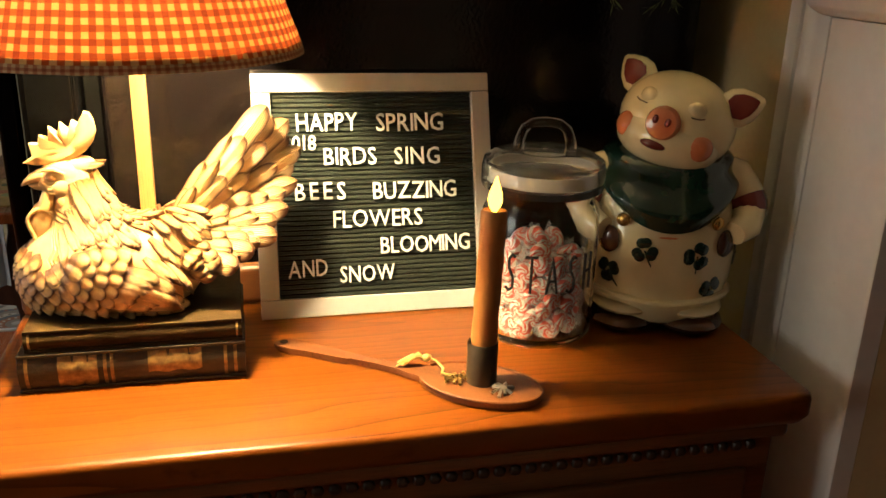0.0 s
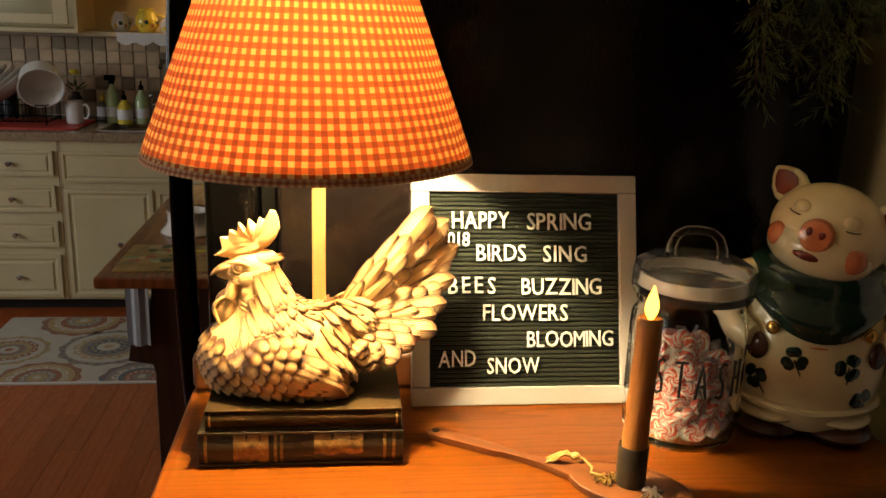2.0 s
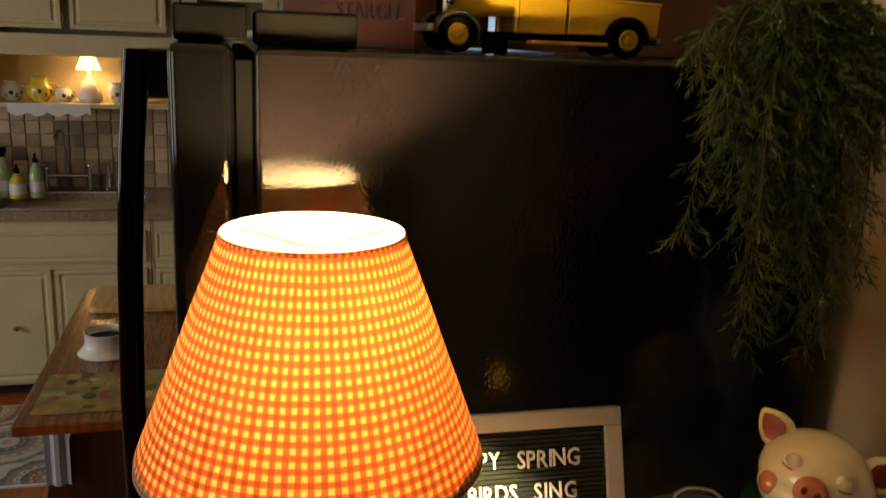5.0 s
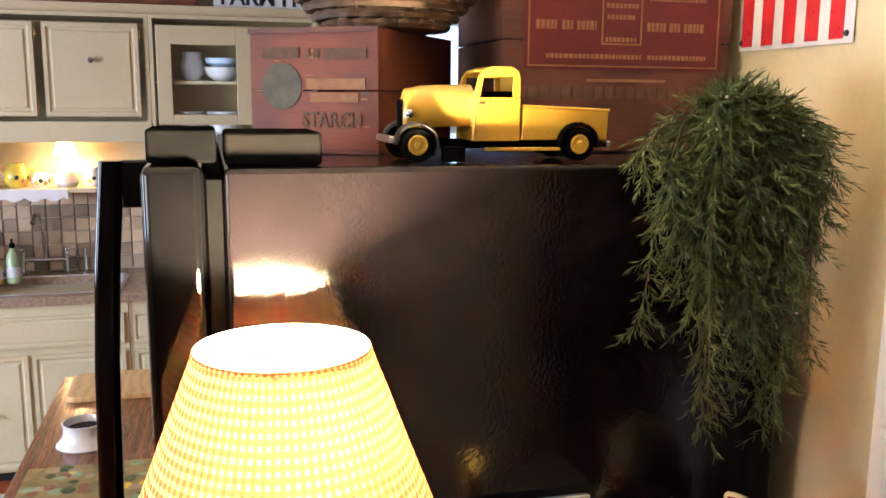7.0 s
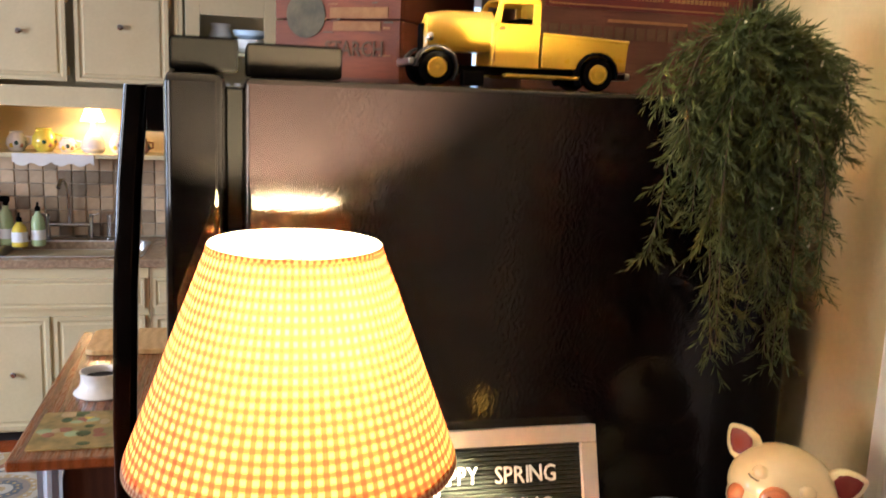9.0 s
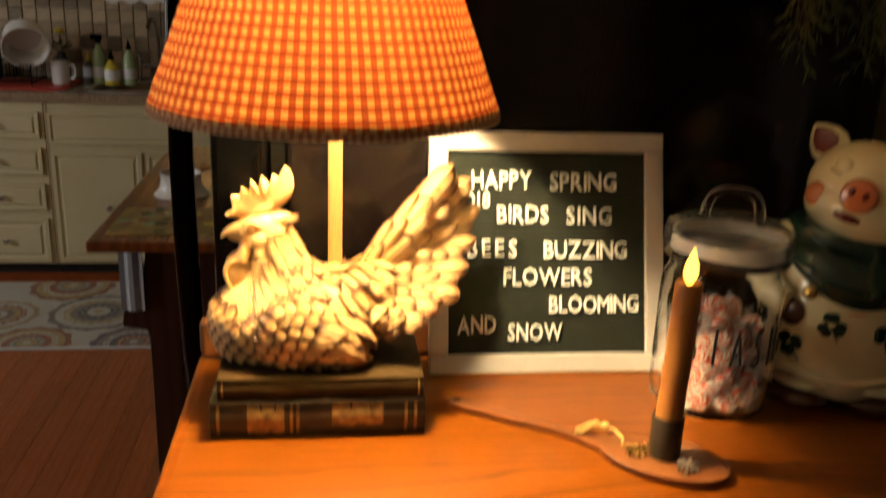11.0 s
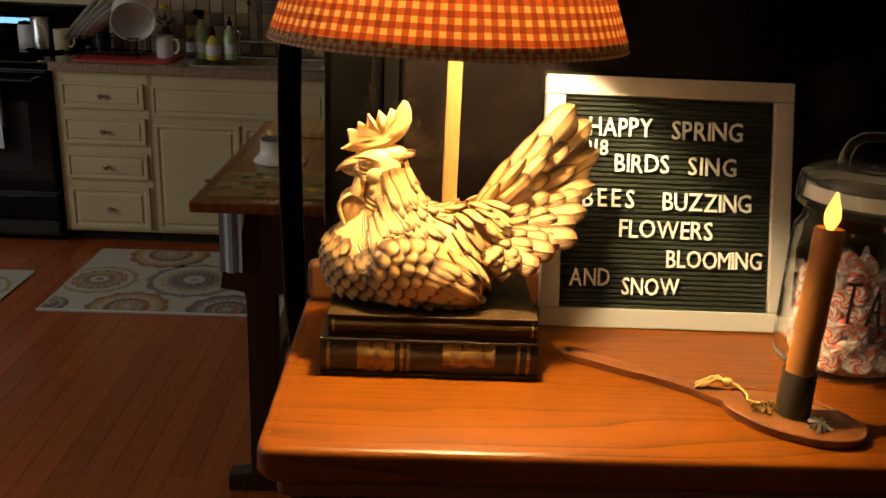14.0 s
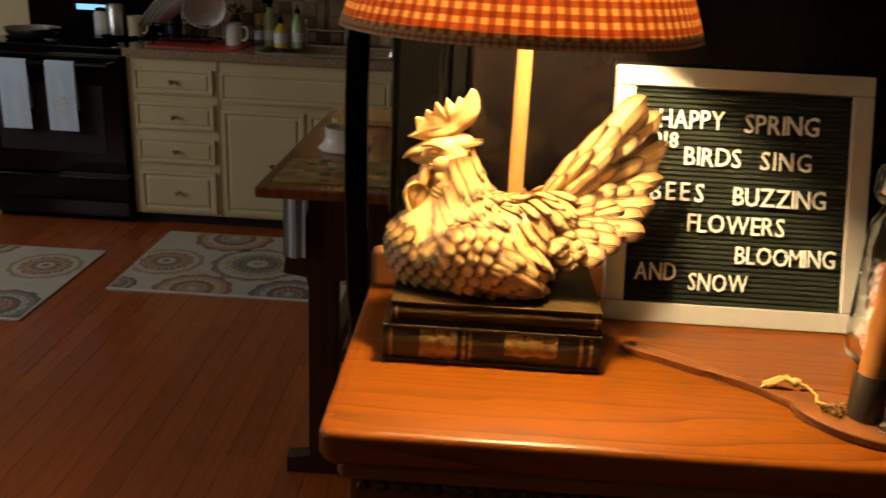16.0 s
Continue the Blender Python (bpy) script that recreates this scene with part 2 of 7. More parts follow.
M_WICKER = surface("dark_wicker", (0.10, 0.06, 0.03), (0.17, 0.10, 0.05), 0.6, 40, 250, relief=0.4)
M_LEATHER = surface("dark_book_leather", (0.016, 0.012, 0.006), (0.046, 0.032, 0.014), 0.55, 35, 260, relief=0.4)
M_LEATHER_OLIVE = surface("olive_book_cloth", (0.024, 0.014, 0.005), (0.048, 0.030, 0.011), 0.6, 30, 320, relief=0.4, shine=0.08)
M_GILT = surface("book_gilt", (0.12, 0.065, 0.02), (0.46, 0.30, 0.095), 0.5, 130, 300, metal=0.3, relief=0.2)
M_PAGES = surface("old_pages", (0.36, 0.27, 0.15), (0.48, 0.37, 0.22), 0.8, 30, 400, stretch=(1, 1, 12), relief=0.5)
M_LEAF = surface("cedar_green", (0.042, 0.066, 0.011), (0.135, 0.170, 0.034), 0.6, 30, 200, relief=0.1)
M_STEM = surface("stem_brown", (0.07, 0.05, 0.03), (0.10, 0.07, 0.04), 0.7, 30, 200)
M_BUD = surface("pale_bud", (0.55, 0.52, 0.36), (0.65, 0.62, 0.45), 0.5, 30, 200)
M_RUG = surface("rug_ivory", (0.50, 0.46, 0.36), (0.58, 0.54, 0.43), 0.9, 12, 500, relief=0.5)
M_RUG_A = surface("rug_taupe", (0.26, 0.22, 0.17), (0.33, 0.28, 0.22), 0.9, 30, 500, relief=0.5)
M_RUG_B = surface("rug_rust", (0.30, 0.12, 0.06), (0.38, 0.17, 0.09), 0.9, 30, 500, relief=0.5)
M_RUG_C = surface("rug_slate", (0.12, 0.13, 0.14), (0.18, 0.19, 0.19), 0.9, 30, 500, relief=0.5)
M_RUG_D = surface("rug_gold", (0.42, 0.30, 0.13), (0.50, 0.38, 0.19), 0.9, 30, 500, relief=0.5)
M_TOWEL = surface("pale_blue_towel", (0.55, 0.68, 0.80), (0.63, 0.75, 0.86), 0.95, 12, 500, relief=0.5)
M_MAT_RED = surface("red_silicone", (0.50, 0.035, 0.02), (0.58, 0.05, 0.03), 0.5, 12, 200)
M_SOAP_Y = surface("yellow_soap", (0.62, 0.48, 0.04), (0.70, 0.56, 0.07), 0.2, 12, 100, coat=0.3)
M_SOAP_G = surface("green_soap", (0.36, 0.46, 0.22), (0.45, 0.54, 0.30), 0.2, 12, 100, coat=0.3)
M_FLOWER = surface("yellow_petal", (0.70, 0.52, 0.02), (0.80, 0.62, 0.05), 0.6, 40, 200)
M_JARGLASS = clear_glass("clear_glass")
M_LIDGLASS = clear_glass("pale_glass", (0.97, 0.97, 0.96), 0.02)
M_LIDGLASS.node_tree.nodes["Principled BSDF"].inputs["Transmission Weight"].default_value = 0.97
M_MINT = surface("peppermint_red", (0.60, 0.09, 0.06), (0.72, 0.19, 0.13), 0.3, 60, 300)
M_PANE = clear_glass("window_glass", (0.95, 0.97, 0.97))
M_BULB = glowing("bulb_glow", (1.0, 0.70, 0.32), 1250.0)
M_FLAME = glowing("led_flame", (1.0, 0.50, 0.05), 4.5)
M_KSHADE = glowing("small_shade_glow", (1.0, 0.62, 0.22), 2.6)
M_KBULB = glowing("small_bulb_glow", (1.0, 0.66, 0.30), 120.0)
M_CLOCK = glowing("blue_display", (0.25, 0.6, 0.9), 1.2)
M_OUTSIDE = glowing("outside_daylight", (0.62, 0.78, 0.95), 0.30)


def wrapper():
    m, nt, b = material("cellophane")
    b.inputs["Base Color"].default_value = (0.95, 0.95, 0.95, 1)
    b.inputs["Roughness"].default_value = 0.12
    b.inputs["Alpha"].default_value = 0.2
    return m


def fridge_side():
    """Black enamel with a pebbled grain."""
    m, nt, b = material("pebbled_black_enamel")
    v = coords(nt)
    grain = noise_node(nt, v, 210, 2, 0.5)
    patch = noise_node(nt, v, 5, 4)
    nt.links.new(ramp(nt, patch, [(0.3, (0.0046, 0.0034, 0.0036)), (0.7, (0.0056, 0.0041, 0.0044))]), b.inputs["Base Color"])
    b.inputs["Roughness"].default_value, b.inputs["Specular IOR Level"].default_value = 0.10, 0.22
    bump(nt, b, grain, 0.24, 0.0008)
    return m


def lining():
    """Aged off-white card lining of the shade; a little light passes."""
    m, nt, b = material("white_lining")
    fleck = noise_node(nt, coords(nt), 80, 4)
    c = ramp(nt, fleck, [(0.3, (0.80, 0.76, 0.68)), (0.7, (0.86, 0.83, 0.76))])
    nt.links.new(mix(nt, 1.0, c, (0.56, 0.54, 0.50), "MULTIPLY"), b.inputs["Base Color"])
    b.inputs["Roughness"].default_value = 0.7
    tr = nt.nodes.new("ShaderNodeBsdfTranslucent")
    nt.links.new(c, tr.inputs[0])
    ms = nt.nodes.new("ShaderNodeMixShader")
    ms.inputs[0].default_value = 0.27
    nt.links.new(b.outputs[0], ms.inputs[1])
    nt.links.new(tr.outputs[0], ms.inputs[2])
    nt.links.new(ms.outputs[0], nt.nodes["Material Output"].inputs[0])
    return m


def gingham(name, thin=True):
    """Red and cream checked cotton; light shines through the thin cloth."""
    m, nt, b = material(name)
    uv = nt.nodes.new("ShaderNodeUVMap")
    sep = nt.nodes.new("ShaderNodeSeparateXYZ")
    nt.links.new(uv.outputs[0], sep.inputs[0])
    wob = noise_node(nt, coords(nt), 60, 2)
    lines = []
    for k in (0, 1):
        p = maths(nt, "ADD", sep.outputs[k], maths(nt, "MULTIPLY", wob, 0.16))
        lines.append(maths(nt, "GREATER_THAN", maths(nt, "FRACT", p), 0.50))
    both = maths(nt, "MULTIPLY", maths(nt, "ADD", lines[0], lines[1]), 0.5)
    weave = noise_node(nt, coords(nt), 900, 3)
    slub = noise_node(nt, coords(nt, (1, 1, 9)), 120, 4)
    if thin:
        c = ramp(nt, both, [(0.0, (0.93, 0.66, 0.26)), (0.5, (0.52, 0.105, 0.014)), (1.0, (0.20, 0.014, 0.005))])
    else:
        c = ramp(nt, both, [(0.0, (0.55, 0.42, 0.26)), (0.5, (0.36, 0.17, 0.09)), (1.0, (0.18, 0.05, 0.03))])
    c = mix(nt, maths(nt, "MULTIPLY", slub, 0.28), c, (0.58, 0.20, 0.05))
    nt.links.new(c, b.inputs["Base Color"])
    b.inputs["Roughness"].default_value = 0.9
    bump(nt, b, weave, 0.4, 0.0006)
    if thin:
        tr = nt.nodes.new("ShaderNodeBsdfTranslucent")
        nt.links.new(c, tr.inputs[0])
        ms = nt.nodes.new("ShaderNodeMixShader")
        ms.inputs[0].default_value = 0.38
        nt.links.new(b.outputs[0], ms.inputs[1])
        nt.links.new(tr.outputs[0], ms.inputs[2])
        nt.links.new(ms.outputs[0], nt.nodes["Material Output"].inputs[0])
    return m


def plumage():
    """Cream resin with a brown wash and painted shade at the roots, rims and tips of the feathers and between the
    barbs.
    """
    m, nt, b = material("antiqued_shaded_cream_resin")
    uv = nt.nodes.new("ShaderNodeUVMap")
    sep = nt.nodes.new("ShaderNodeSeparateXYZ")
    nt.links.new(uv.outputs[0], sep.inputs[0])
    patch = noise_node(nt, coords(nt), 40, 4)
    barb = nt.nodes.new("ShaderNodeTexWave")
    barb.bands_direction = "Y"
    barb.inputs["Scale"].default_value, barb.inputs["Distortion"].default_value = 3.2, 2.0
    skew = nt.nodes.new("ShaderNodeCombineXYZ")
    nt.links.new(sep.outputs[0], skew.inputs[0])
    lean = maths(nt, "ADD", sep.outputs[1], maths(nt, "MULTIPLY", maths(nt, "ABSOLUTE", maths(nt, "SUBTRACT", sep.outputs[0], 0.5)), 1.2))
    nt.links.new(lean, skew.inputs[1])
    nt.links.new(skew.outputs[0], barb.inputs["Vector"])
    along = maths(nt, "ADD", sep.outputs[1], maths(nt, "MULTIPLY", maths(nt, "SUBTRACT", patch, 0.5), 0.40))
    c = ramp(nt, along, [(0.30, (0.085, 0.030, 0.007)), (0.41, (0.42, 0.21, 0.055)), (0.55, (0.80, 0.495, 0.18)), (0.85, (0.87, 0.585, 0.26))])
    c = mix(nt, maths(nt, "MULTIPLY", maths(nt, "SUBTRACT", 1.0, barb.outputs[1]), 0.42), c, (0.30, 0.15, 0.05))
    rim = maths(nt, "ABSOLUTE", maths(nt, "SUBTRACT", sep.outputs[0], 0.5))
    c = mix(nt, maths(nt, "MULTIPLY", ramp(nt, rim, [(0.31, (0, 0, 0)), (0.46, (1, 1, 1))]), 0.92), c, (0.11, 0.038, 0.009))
    # shade below each feather's end, put into the colour as a dark line
    tip_shade = ramp(nt, sep.outputs[1], [(0.85, (0, 0, 0)), (0.95, (1, 1, 1))])
    c = mix(nt, maths(nt, "MULTIPLY", tip_shade, 0.88), c, (0.11, 0.038, 0.009))
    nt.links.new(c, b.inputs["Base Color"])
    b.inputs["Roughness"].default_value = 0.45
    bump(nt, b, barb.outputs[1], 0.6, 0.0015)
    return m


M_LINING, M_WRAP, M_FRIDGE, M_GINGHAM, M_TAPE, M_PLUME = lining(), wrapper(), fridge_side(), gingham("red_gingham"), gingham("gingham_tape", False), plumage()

# ---- mesh helpers ----


def part(name, bm, mat, parent=None, label="", smooth=False, at=(0, 0, 0), turn=(0, 0, 0), bevel=0.0):
    """Links a bmesh as one mesh object."""
    me = bpy.data.meshes.new(name)
    bmesh.ops.recalc_face_normals(bm, faces=bm.faces)
    bm.to_mesh(me)
    bm.free()
    for m in mat if isinstance(mat, (list, tuple)) else (mat,):
        me.materials.append(m)
    if smooth:
        me.shade_smooth()
    me.set_sharp_from_angle(angle=radians(40))
    ob = new(name, me)
    ob.matrix_basis = pose(*at, *turn)
    ob.parent = parent
    if bevel:
        mod = ob.modifiers.new("bevel", "BEVEL")
        mod.width, mod.segments, mod.limit_method, mod.harden_normals = bevel, 2, "ANGLE", True
    if label:
        ob["label"] = label
    return ob


def thing(name, at, label, category, group="", rz=0.0, kind=""):
    ob = new(name)
    ob.empty_display_size = 0.02
    ob.matrix_basis = pose(*at, 0, 0, rz)
    return tagged(ob, label, category, group, kind)


def box(x0, x1, y0, y1, z0, z1, bm=None, mi=0, m=None):
    bm = bm or bmesh.new()
    vs = [bm.verts.new((x, y, z)) for z in (z0, z1) for y in (y0, y1) for x in (x0, x1)]
    if m is not None:
        for v in vs:
            v.co = m @ v.co
    for f in ((0, 2, 3, 1), (4, 5, 7, 6), (0, 1, 5, 4), (2, 6, 7, 3), (0, 4, 6, 2), (1, 3, 7, 5)):
        bm.faces.new([vs[i] for i in f]).material_index = mi
    return bm


def loft(rings, bm=None, mi=0, caps=True, closed=True):
    """Joins rings of equal counts of points into a skin."""
    bm = bm or bmesh.new()
    vs = [[bm.verts.new(p) for p in r] for r in rings]
    n = len(vs[0])
    for a, b in zip(vs, vs[1:]):
        for i in range(n if closed else n - 1):
            j = (i + 1) % n
            f = bm.faces.new((a[i], a[j], b[j], b[i]))
            f.material_index, f.smooth = mi, True
    if caps and closed:
        for r, flip in ((vs[0], True), (vs[-1], False)):
            f = bm.faces.new(r[::-1] if flip else r)
            f.material_index = mi
    return bm


def lathe(profile, seg=32, bm=None, mi=0, at=(0, 0, 0), caps=True, sy=1.0):
    rings = [[(at[0] + r * math.cos(a), at[1] + sy * r * math.sin(a), at[2] + z) for a in (math.tau * i / seg for i in range(seg))] for r, z in profile]
    return loft(rings, bm, mi, caps)


def tube(pts, radius, seg=8, bm=None, mi=0):
    """A round bar along points; radius: one, or one for each point."""
    pts = [Vector(p) for p in pts]
    rad = radius if isinstance(radius, (list, tuple)) else [radius] * len(pts)
    rings, side = [], None
    for i, p in enumerate(pts):
        d = (pts[min(i + 1, len(pts) - 1)] - pts[max(i - 1, 0)]).normalized()
        if side is None:
            side = d.cross((0, 0, 1) if abs(d.z) < 0.9 else (1, 0, 0)).normalized()
        side = (side - d * side.dot(d)).normalized()
        up = d.cross(side)
        rings.append([p + rad[i] * (math.cos(a) * side + math.sin(a) * up) for a in (math.tau * k / seg for k in range(seg))])
    return loft(rings, bm, mi)


def ball(at, r, bm=None, mi=0, seg=16, m=None):
    """An ellipsoid with radii r, turned by m."""
    bm = bm or bmesh.new()
    r = (r, r, r) if isinstance(r, (int, float)) else r
    m = (m or Matrix()).to_3x3()
    at = Vector(at)
    rows = seg // 2
    rings = [[at + m @ Vector((r[0] * math.sin(t) * math.cos(a), r[1] * math.sin(t) * math.sin(a), r[2] * math.cos(t))) for a in (math.tau * i / seg for i in range(seg))]
             for t in (math.pi * (k + 0.15) / (rows + 0.3) for k in range(rows + 1))]
    return loft(rings, bm, mi)


def plate(outline, thick, bm=None, mi=0, m=None):
    """A flat plate: outline in x and y, from z 0 to thick."""
    m = m or Matrix()
    return loft([[m @ Vector((x, y, z)) for x, y in outline] for z in (0, thick)], bm, mi)


def text_mesh(body, height, depth=0.0, squeeze=1.0, heavy=0.0):
    """A mesh of words in the built-in font with capitals of that height, its lower left corner at 0; and its width."""
    cu = bpy.data.curves.new("words", "FONT")
    cu.body, cu.size, cu.extrude, cu.offset, cu.resolution_u = body, 1.0, 0.0, heavy, 2
    ob = new("words", cu)
    me = bpy.data.meshes.new_from_object(ob.evaluated_get(bpy.context.evaluated_depsgraph_get()))
    bpy.data.objects.remove(ob)
    bpy.data.curves.remove(cu)
    bm = bmesh.new()
    bm.from_mesh(me)
    bpy.data.meshes.remove(me)
    k = height / 0.73
    x0 = min(v.co.x for v in bm.verts)
    for v in bm.verts:
        v.co = Vector(((v.co.x - x0) * k * squeeze, v.co.y * k, 0))
    if depth:
        faces = list(bm.faces)
        made = bmesh.ops.extrude_face_region(bm, geom=faces)
        for v in made["geom"]:
            if isinstance(v, bmesh.types.BMVert):
                v.co.z += depth
    return bm, max(v.co.x for v in bm.verts)


# ---- the setting ----


def slab(name, x0, x1, y0, y1, z0, z1, mat, label="", category=""):
    return tagged(part(name, box(x0, x1, y0, y1, z0, z1), mat), label, category, kind="structure")


slab("floor", -3.2, 3.2, -2.5, 5.6, -0.12, -0.014, M_DARK, "dark subfloor under narrow red-brown floor boards", "floor")
slab("ceiling", -3.3, 3.3, -2.6, 5.7, 2.5, 2.6, M_CEIL, "plain off-white painted ceiling", "ceiling")


def wall_with_opening(name, axis, at, thick, a0, a1, o0, o1, z0, z1, mat, label):
    """A wall across x or y at that place, from a0 to a1, with an opening o0..o1, z0..z1."""
    bm = bmesh.new()
    for p, q, r, s in ((a0, o0, -0.02, 2.5), (o1, a1, -0.02, 2.5), (o0, o1, -0.02, z0), (o0, o1, z1, 2.5)):
        if q - p > 0.001 and s - r > 0.001:
            if axis == "x":
                box(at, at + thick, p, q, r, s, bm)
            else:
                box(p, q, at, at + thick, r, s, bm)
    return tagged(part(name, bm, mat), label, "wall", kind="structure")


wall_with_opening("wall_north", "y", 5.5, 0.1, -3.2, 3.2, 1.95, 2.75, 1.0, 2.3, M_WALL, "beige painted kitchen wall with a window")
wall_with_opening("wall_west", "x", -3.3, 0.1, 1.6, 5.6, 2.35, 3.65, 1.0, 2.1, M_WALL, "beige painted wall with a daylight window")
# out of view; the opening is added for the side fill
wall_with_opening("wall_west_2", "x", -3.3, 0.1, -2.5, 1.6, -0.35, 0.95, 1.05, 2.15, M_WALL, "beige painted wall with an added opening for the side fill")
# added behind the camera; its dark tone keeps the refrigerator's reflections low
slab("wall_south", -3.2, 3.2, -2.6, -2.5, -0.02, 2.5, M_UNSEEN_WALL, "added wall out of view, kept dark brown to dim reflections", "wall")
wall_with_opening("wall_east", "x", 1.615, 0.1, -2.5, 2.45, 0.25, 1.195, -0.02, 2.1, M_WALL, "beige painted wall beside the refrigerator with a doorway")
slab("wall_alcove", 1.715, 3.2, 2.35, 2.45, -0.02, 2.5, M_WALL, "beige painted partition wall", "wall")
# darkness of the rooms beyond is put into these two walls' colour
slab("wall_far_east", 3.2, 3.3, -2.5, 5.6, -0.02, 2.5, M_DARK, "wall of the next room, coloured dark as if unlit", "wall")
slab("wall_hall", 2.9, 2.95, -2.5, 2.35, -0.02, 2.5, M_DARK, "hall wall beyond the doorway, its unlit look put into the colour", "wall")

# window in the far kitchen wall, seen between the crates
win = tagged(thing("window_1", (2.35, 5.5, 1.0), "white-framed kitchen window with pale blue daylight", "window"), kind="structure")
wf = bmesh.new()
for x0, x1, z0, z1 in ((-0.4, -0.33, 0, 1.3), (0.33, 0.4, 0, 1.3), (-0.33, 0.33, 0, 0.07), (-0.33, 0.33, 1.23, 1.3), (-0.33, 0.33, 0.62, 0.67)):
    box(x0, x1, -0.02, 0.06, z0, z1, wf)
part("window_frame", wf, M_TRIM, win, bevel=0.006)
part("pane", box(-0.33, 0.33, 0.03, 0.036, 0.07, 1.23), M_PANE, win).visible_shadow = False
part("daylight_backdrop", box(-0.6, 0.6, 0.14, 0.15, -0.2, 1.5), M_OUTSIDE, win, "pale blue daylight outside")

# doorway trim: fluted strip and a flat white pilaster with a moulded cap
cas = bmesh.new()
flute = [(0.0, 1.428), (-0.012, 1.426), (-0.018, 1.421), (-0.013, 1.414), (-0.013, 1.404), (-0.020, 1.399), (-0.022, 1.390), (-0.014, 1.383), (-0.012, 1.374),
         (-0.018, 1.368), (-0.016, 1.362), (-0.010, 1.360), (-0.010, 1.357), (-0.020, 1.355), (-0.026, 1.350), (-0.024, 1.345), (0.0, 1.345)]
loft([[(1.614 + x, y - 0.027, z) for x, y in flute] for z in (0, 2.2)], cas)
tagged(part("trim", cas, M_TRIM, smooth=True), "white gloss fluted moulding strip on the wall", "trim", kind="structure")
pil = bmesh.new()
loft([[(1.614, 1.195, z), (1.614, 1.3175, z), (1.592, 1.3175, z), (1.589, 1.314, z), (1.589, 1.199, z), (1.592, 1.195, z)] for z in (0, 1.43)], pil)
tagged(part("pilaster", pil, M_TRIM), "flat white painted pilaster beside the dark doorway", "trim", kind="structure")
cap = bmesh.new()
capz = [(1.431, 0.0), (1.433, 0.008), (1.440, 0.016), (1.450, 0.019), (1.458, 0.022), (1.462, 0.028), (1.475, 0.028)]
loft([[(1.613, 1.191 - o, z), (1.613, 1.3177 + o, z), (1.588 - o, 1.3177 + o, z), (1.588 - o, 1.191 - o, z)] for z, o in capz], cap)
tagged(part("cap_moulding", cap, M_TRIM, bevel=0.004), "white moulded cap on the pilaster", "trim", kind="structure")

# ---- the sideboard ----
DX0, DX1, DY0, DY1, DZ = 0.786, 1.537, 1.170, 1.466, 1.10
desk = thing("sideboard", (1.16, 1.32, 0), "honey oak sideboard with rounded top and back rail", "sideboard")


def local(bm, dx, dy, dz=0.0):
    for v in bm.verts:
        v.co -= Vector((dx, dy, dz))
    return bm


def desk_part(name, bm, mat, label="", bevel=0.003):
    return part(name, local(bm, 1.16, 1.32), mat, desk, label, bevel=bevel)


top = bmesh.new()


def rounded(x0, x1, y0, y1, r, n=5):
    out = []
    for cx, cy, a0 in ((x1 - r, y1 - r, 0), (x0 + r, y1 - r, 90), (x0 + r, y0 + r, 180), (x1 - r, y0 + r, 270)):
        out += [(cx + r * math.cos(radians(a0 + 90 * k / n)), cy + r * math.sin(radians(a0 + 90 * k / n))) for k in range(n + 1)]
    return out


edge = [(-0.034, 0.010), (-0.030, 0.004), (-0.022, 0.0), (-0.007, 0.0), (-0.003, 0.0009), (-0.0009, 0.0030), (0.0, 0.0065)]
loft([[(x, y, DZ + z) for x, y in rounded(DX0 + o, DX1 - o, DY0 + o, DY1 + 0.03, 0.014)] for z, o in edge], top)
desk_part("top", top, M_OAK, "glossy honey oak top with dark grain", 0)
desk_part("back_rail", box(DX0 + 0.003, DX1 - 0.003, 1.4685, 1.489, DZ + 0.001, DZ + 0.047), M_OAK_DARK, "raised oak back rail", 0.008)
desk_part("moulding", box(DX0 + 0.014, DX1 - 0.014, DY0 + 0.014, DY1, DZ - 0.052, DZ - 0.0345), M_OAK_DARK, "", 0.006)
bead = bmesh.new()
ball((0, 0, 0), (0.0062, 0.004, 0.0055), bead, seg=8)
bead_ob = part("bead", bead, M_DARKWOOD, desk, "", True, (DX0 + 0.035 - 1.16, DY0 + 0.020 - 1.32, DZ - 0.059))
for i in range(1, 46):
    ob = new("bead", bead_ob.data)
    ob.parent, ob.location = desk, (DX0 + 0.035 + i * 0.0148 - 1.16, DY0 + 0.020 - 1.32, DZ - 0.059)
desk_part("case", box(DX0 + 0.022, DX1 - 0.022, DY0 + 0.026, DY1 - 0.004, 0.06, DZ - 0.0525), M_OAK_DARK, "dark oak case", 0.003)
for x0, x1 in ((DX0 + 0.05, 1.155), (1.168, DX1 - 0.05)):
    dr = desk_part("drawer_front", box(x0, x1, DY0 + 0.016, DY0 + 0.0255, 0.84, DZ - 0.085), M_OAK_DARK, "", 0.004)
    part("knob", lathe([(0.004, 0), (0.004, 0.010), (0.012, 0.014), (0.013, 0.020), (0.007, 0.026)], 16), M_GOLD, dr, "small brass knob", True,
         ((x0 + x1) / 2 - 1.16, DY0 + 0.0165 - 1.32, 0.93), (90, 0, 0))
    dd = desk_part("door", box(x0, x1, DY0 + 0.016, DY0 + 0.0255, 0.12, 0.82), M_OAK_DARK, "", 0.004)
    part("panel", local(box(x0 + 0.06, x1 - 0.06, DY0 + 0.009, DY0 + 0.0158, 0.19, 0.75), 1.16, 1.32), M_OAK_DARK, dd, bevel=0.004)
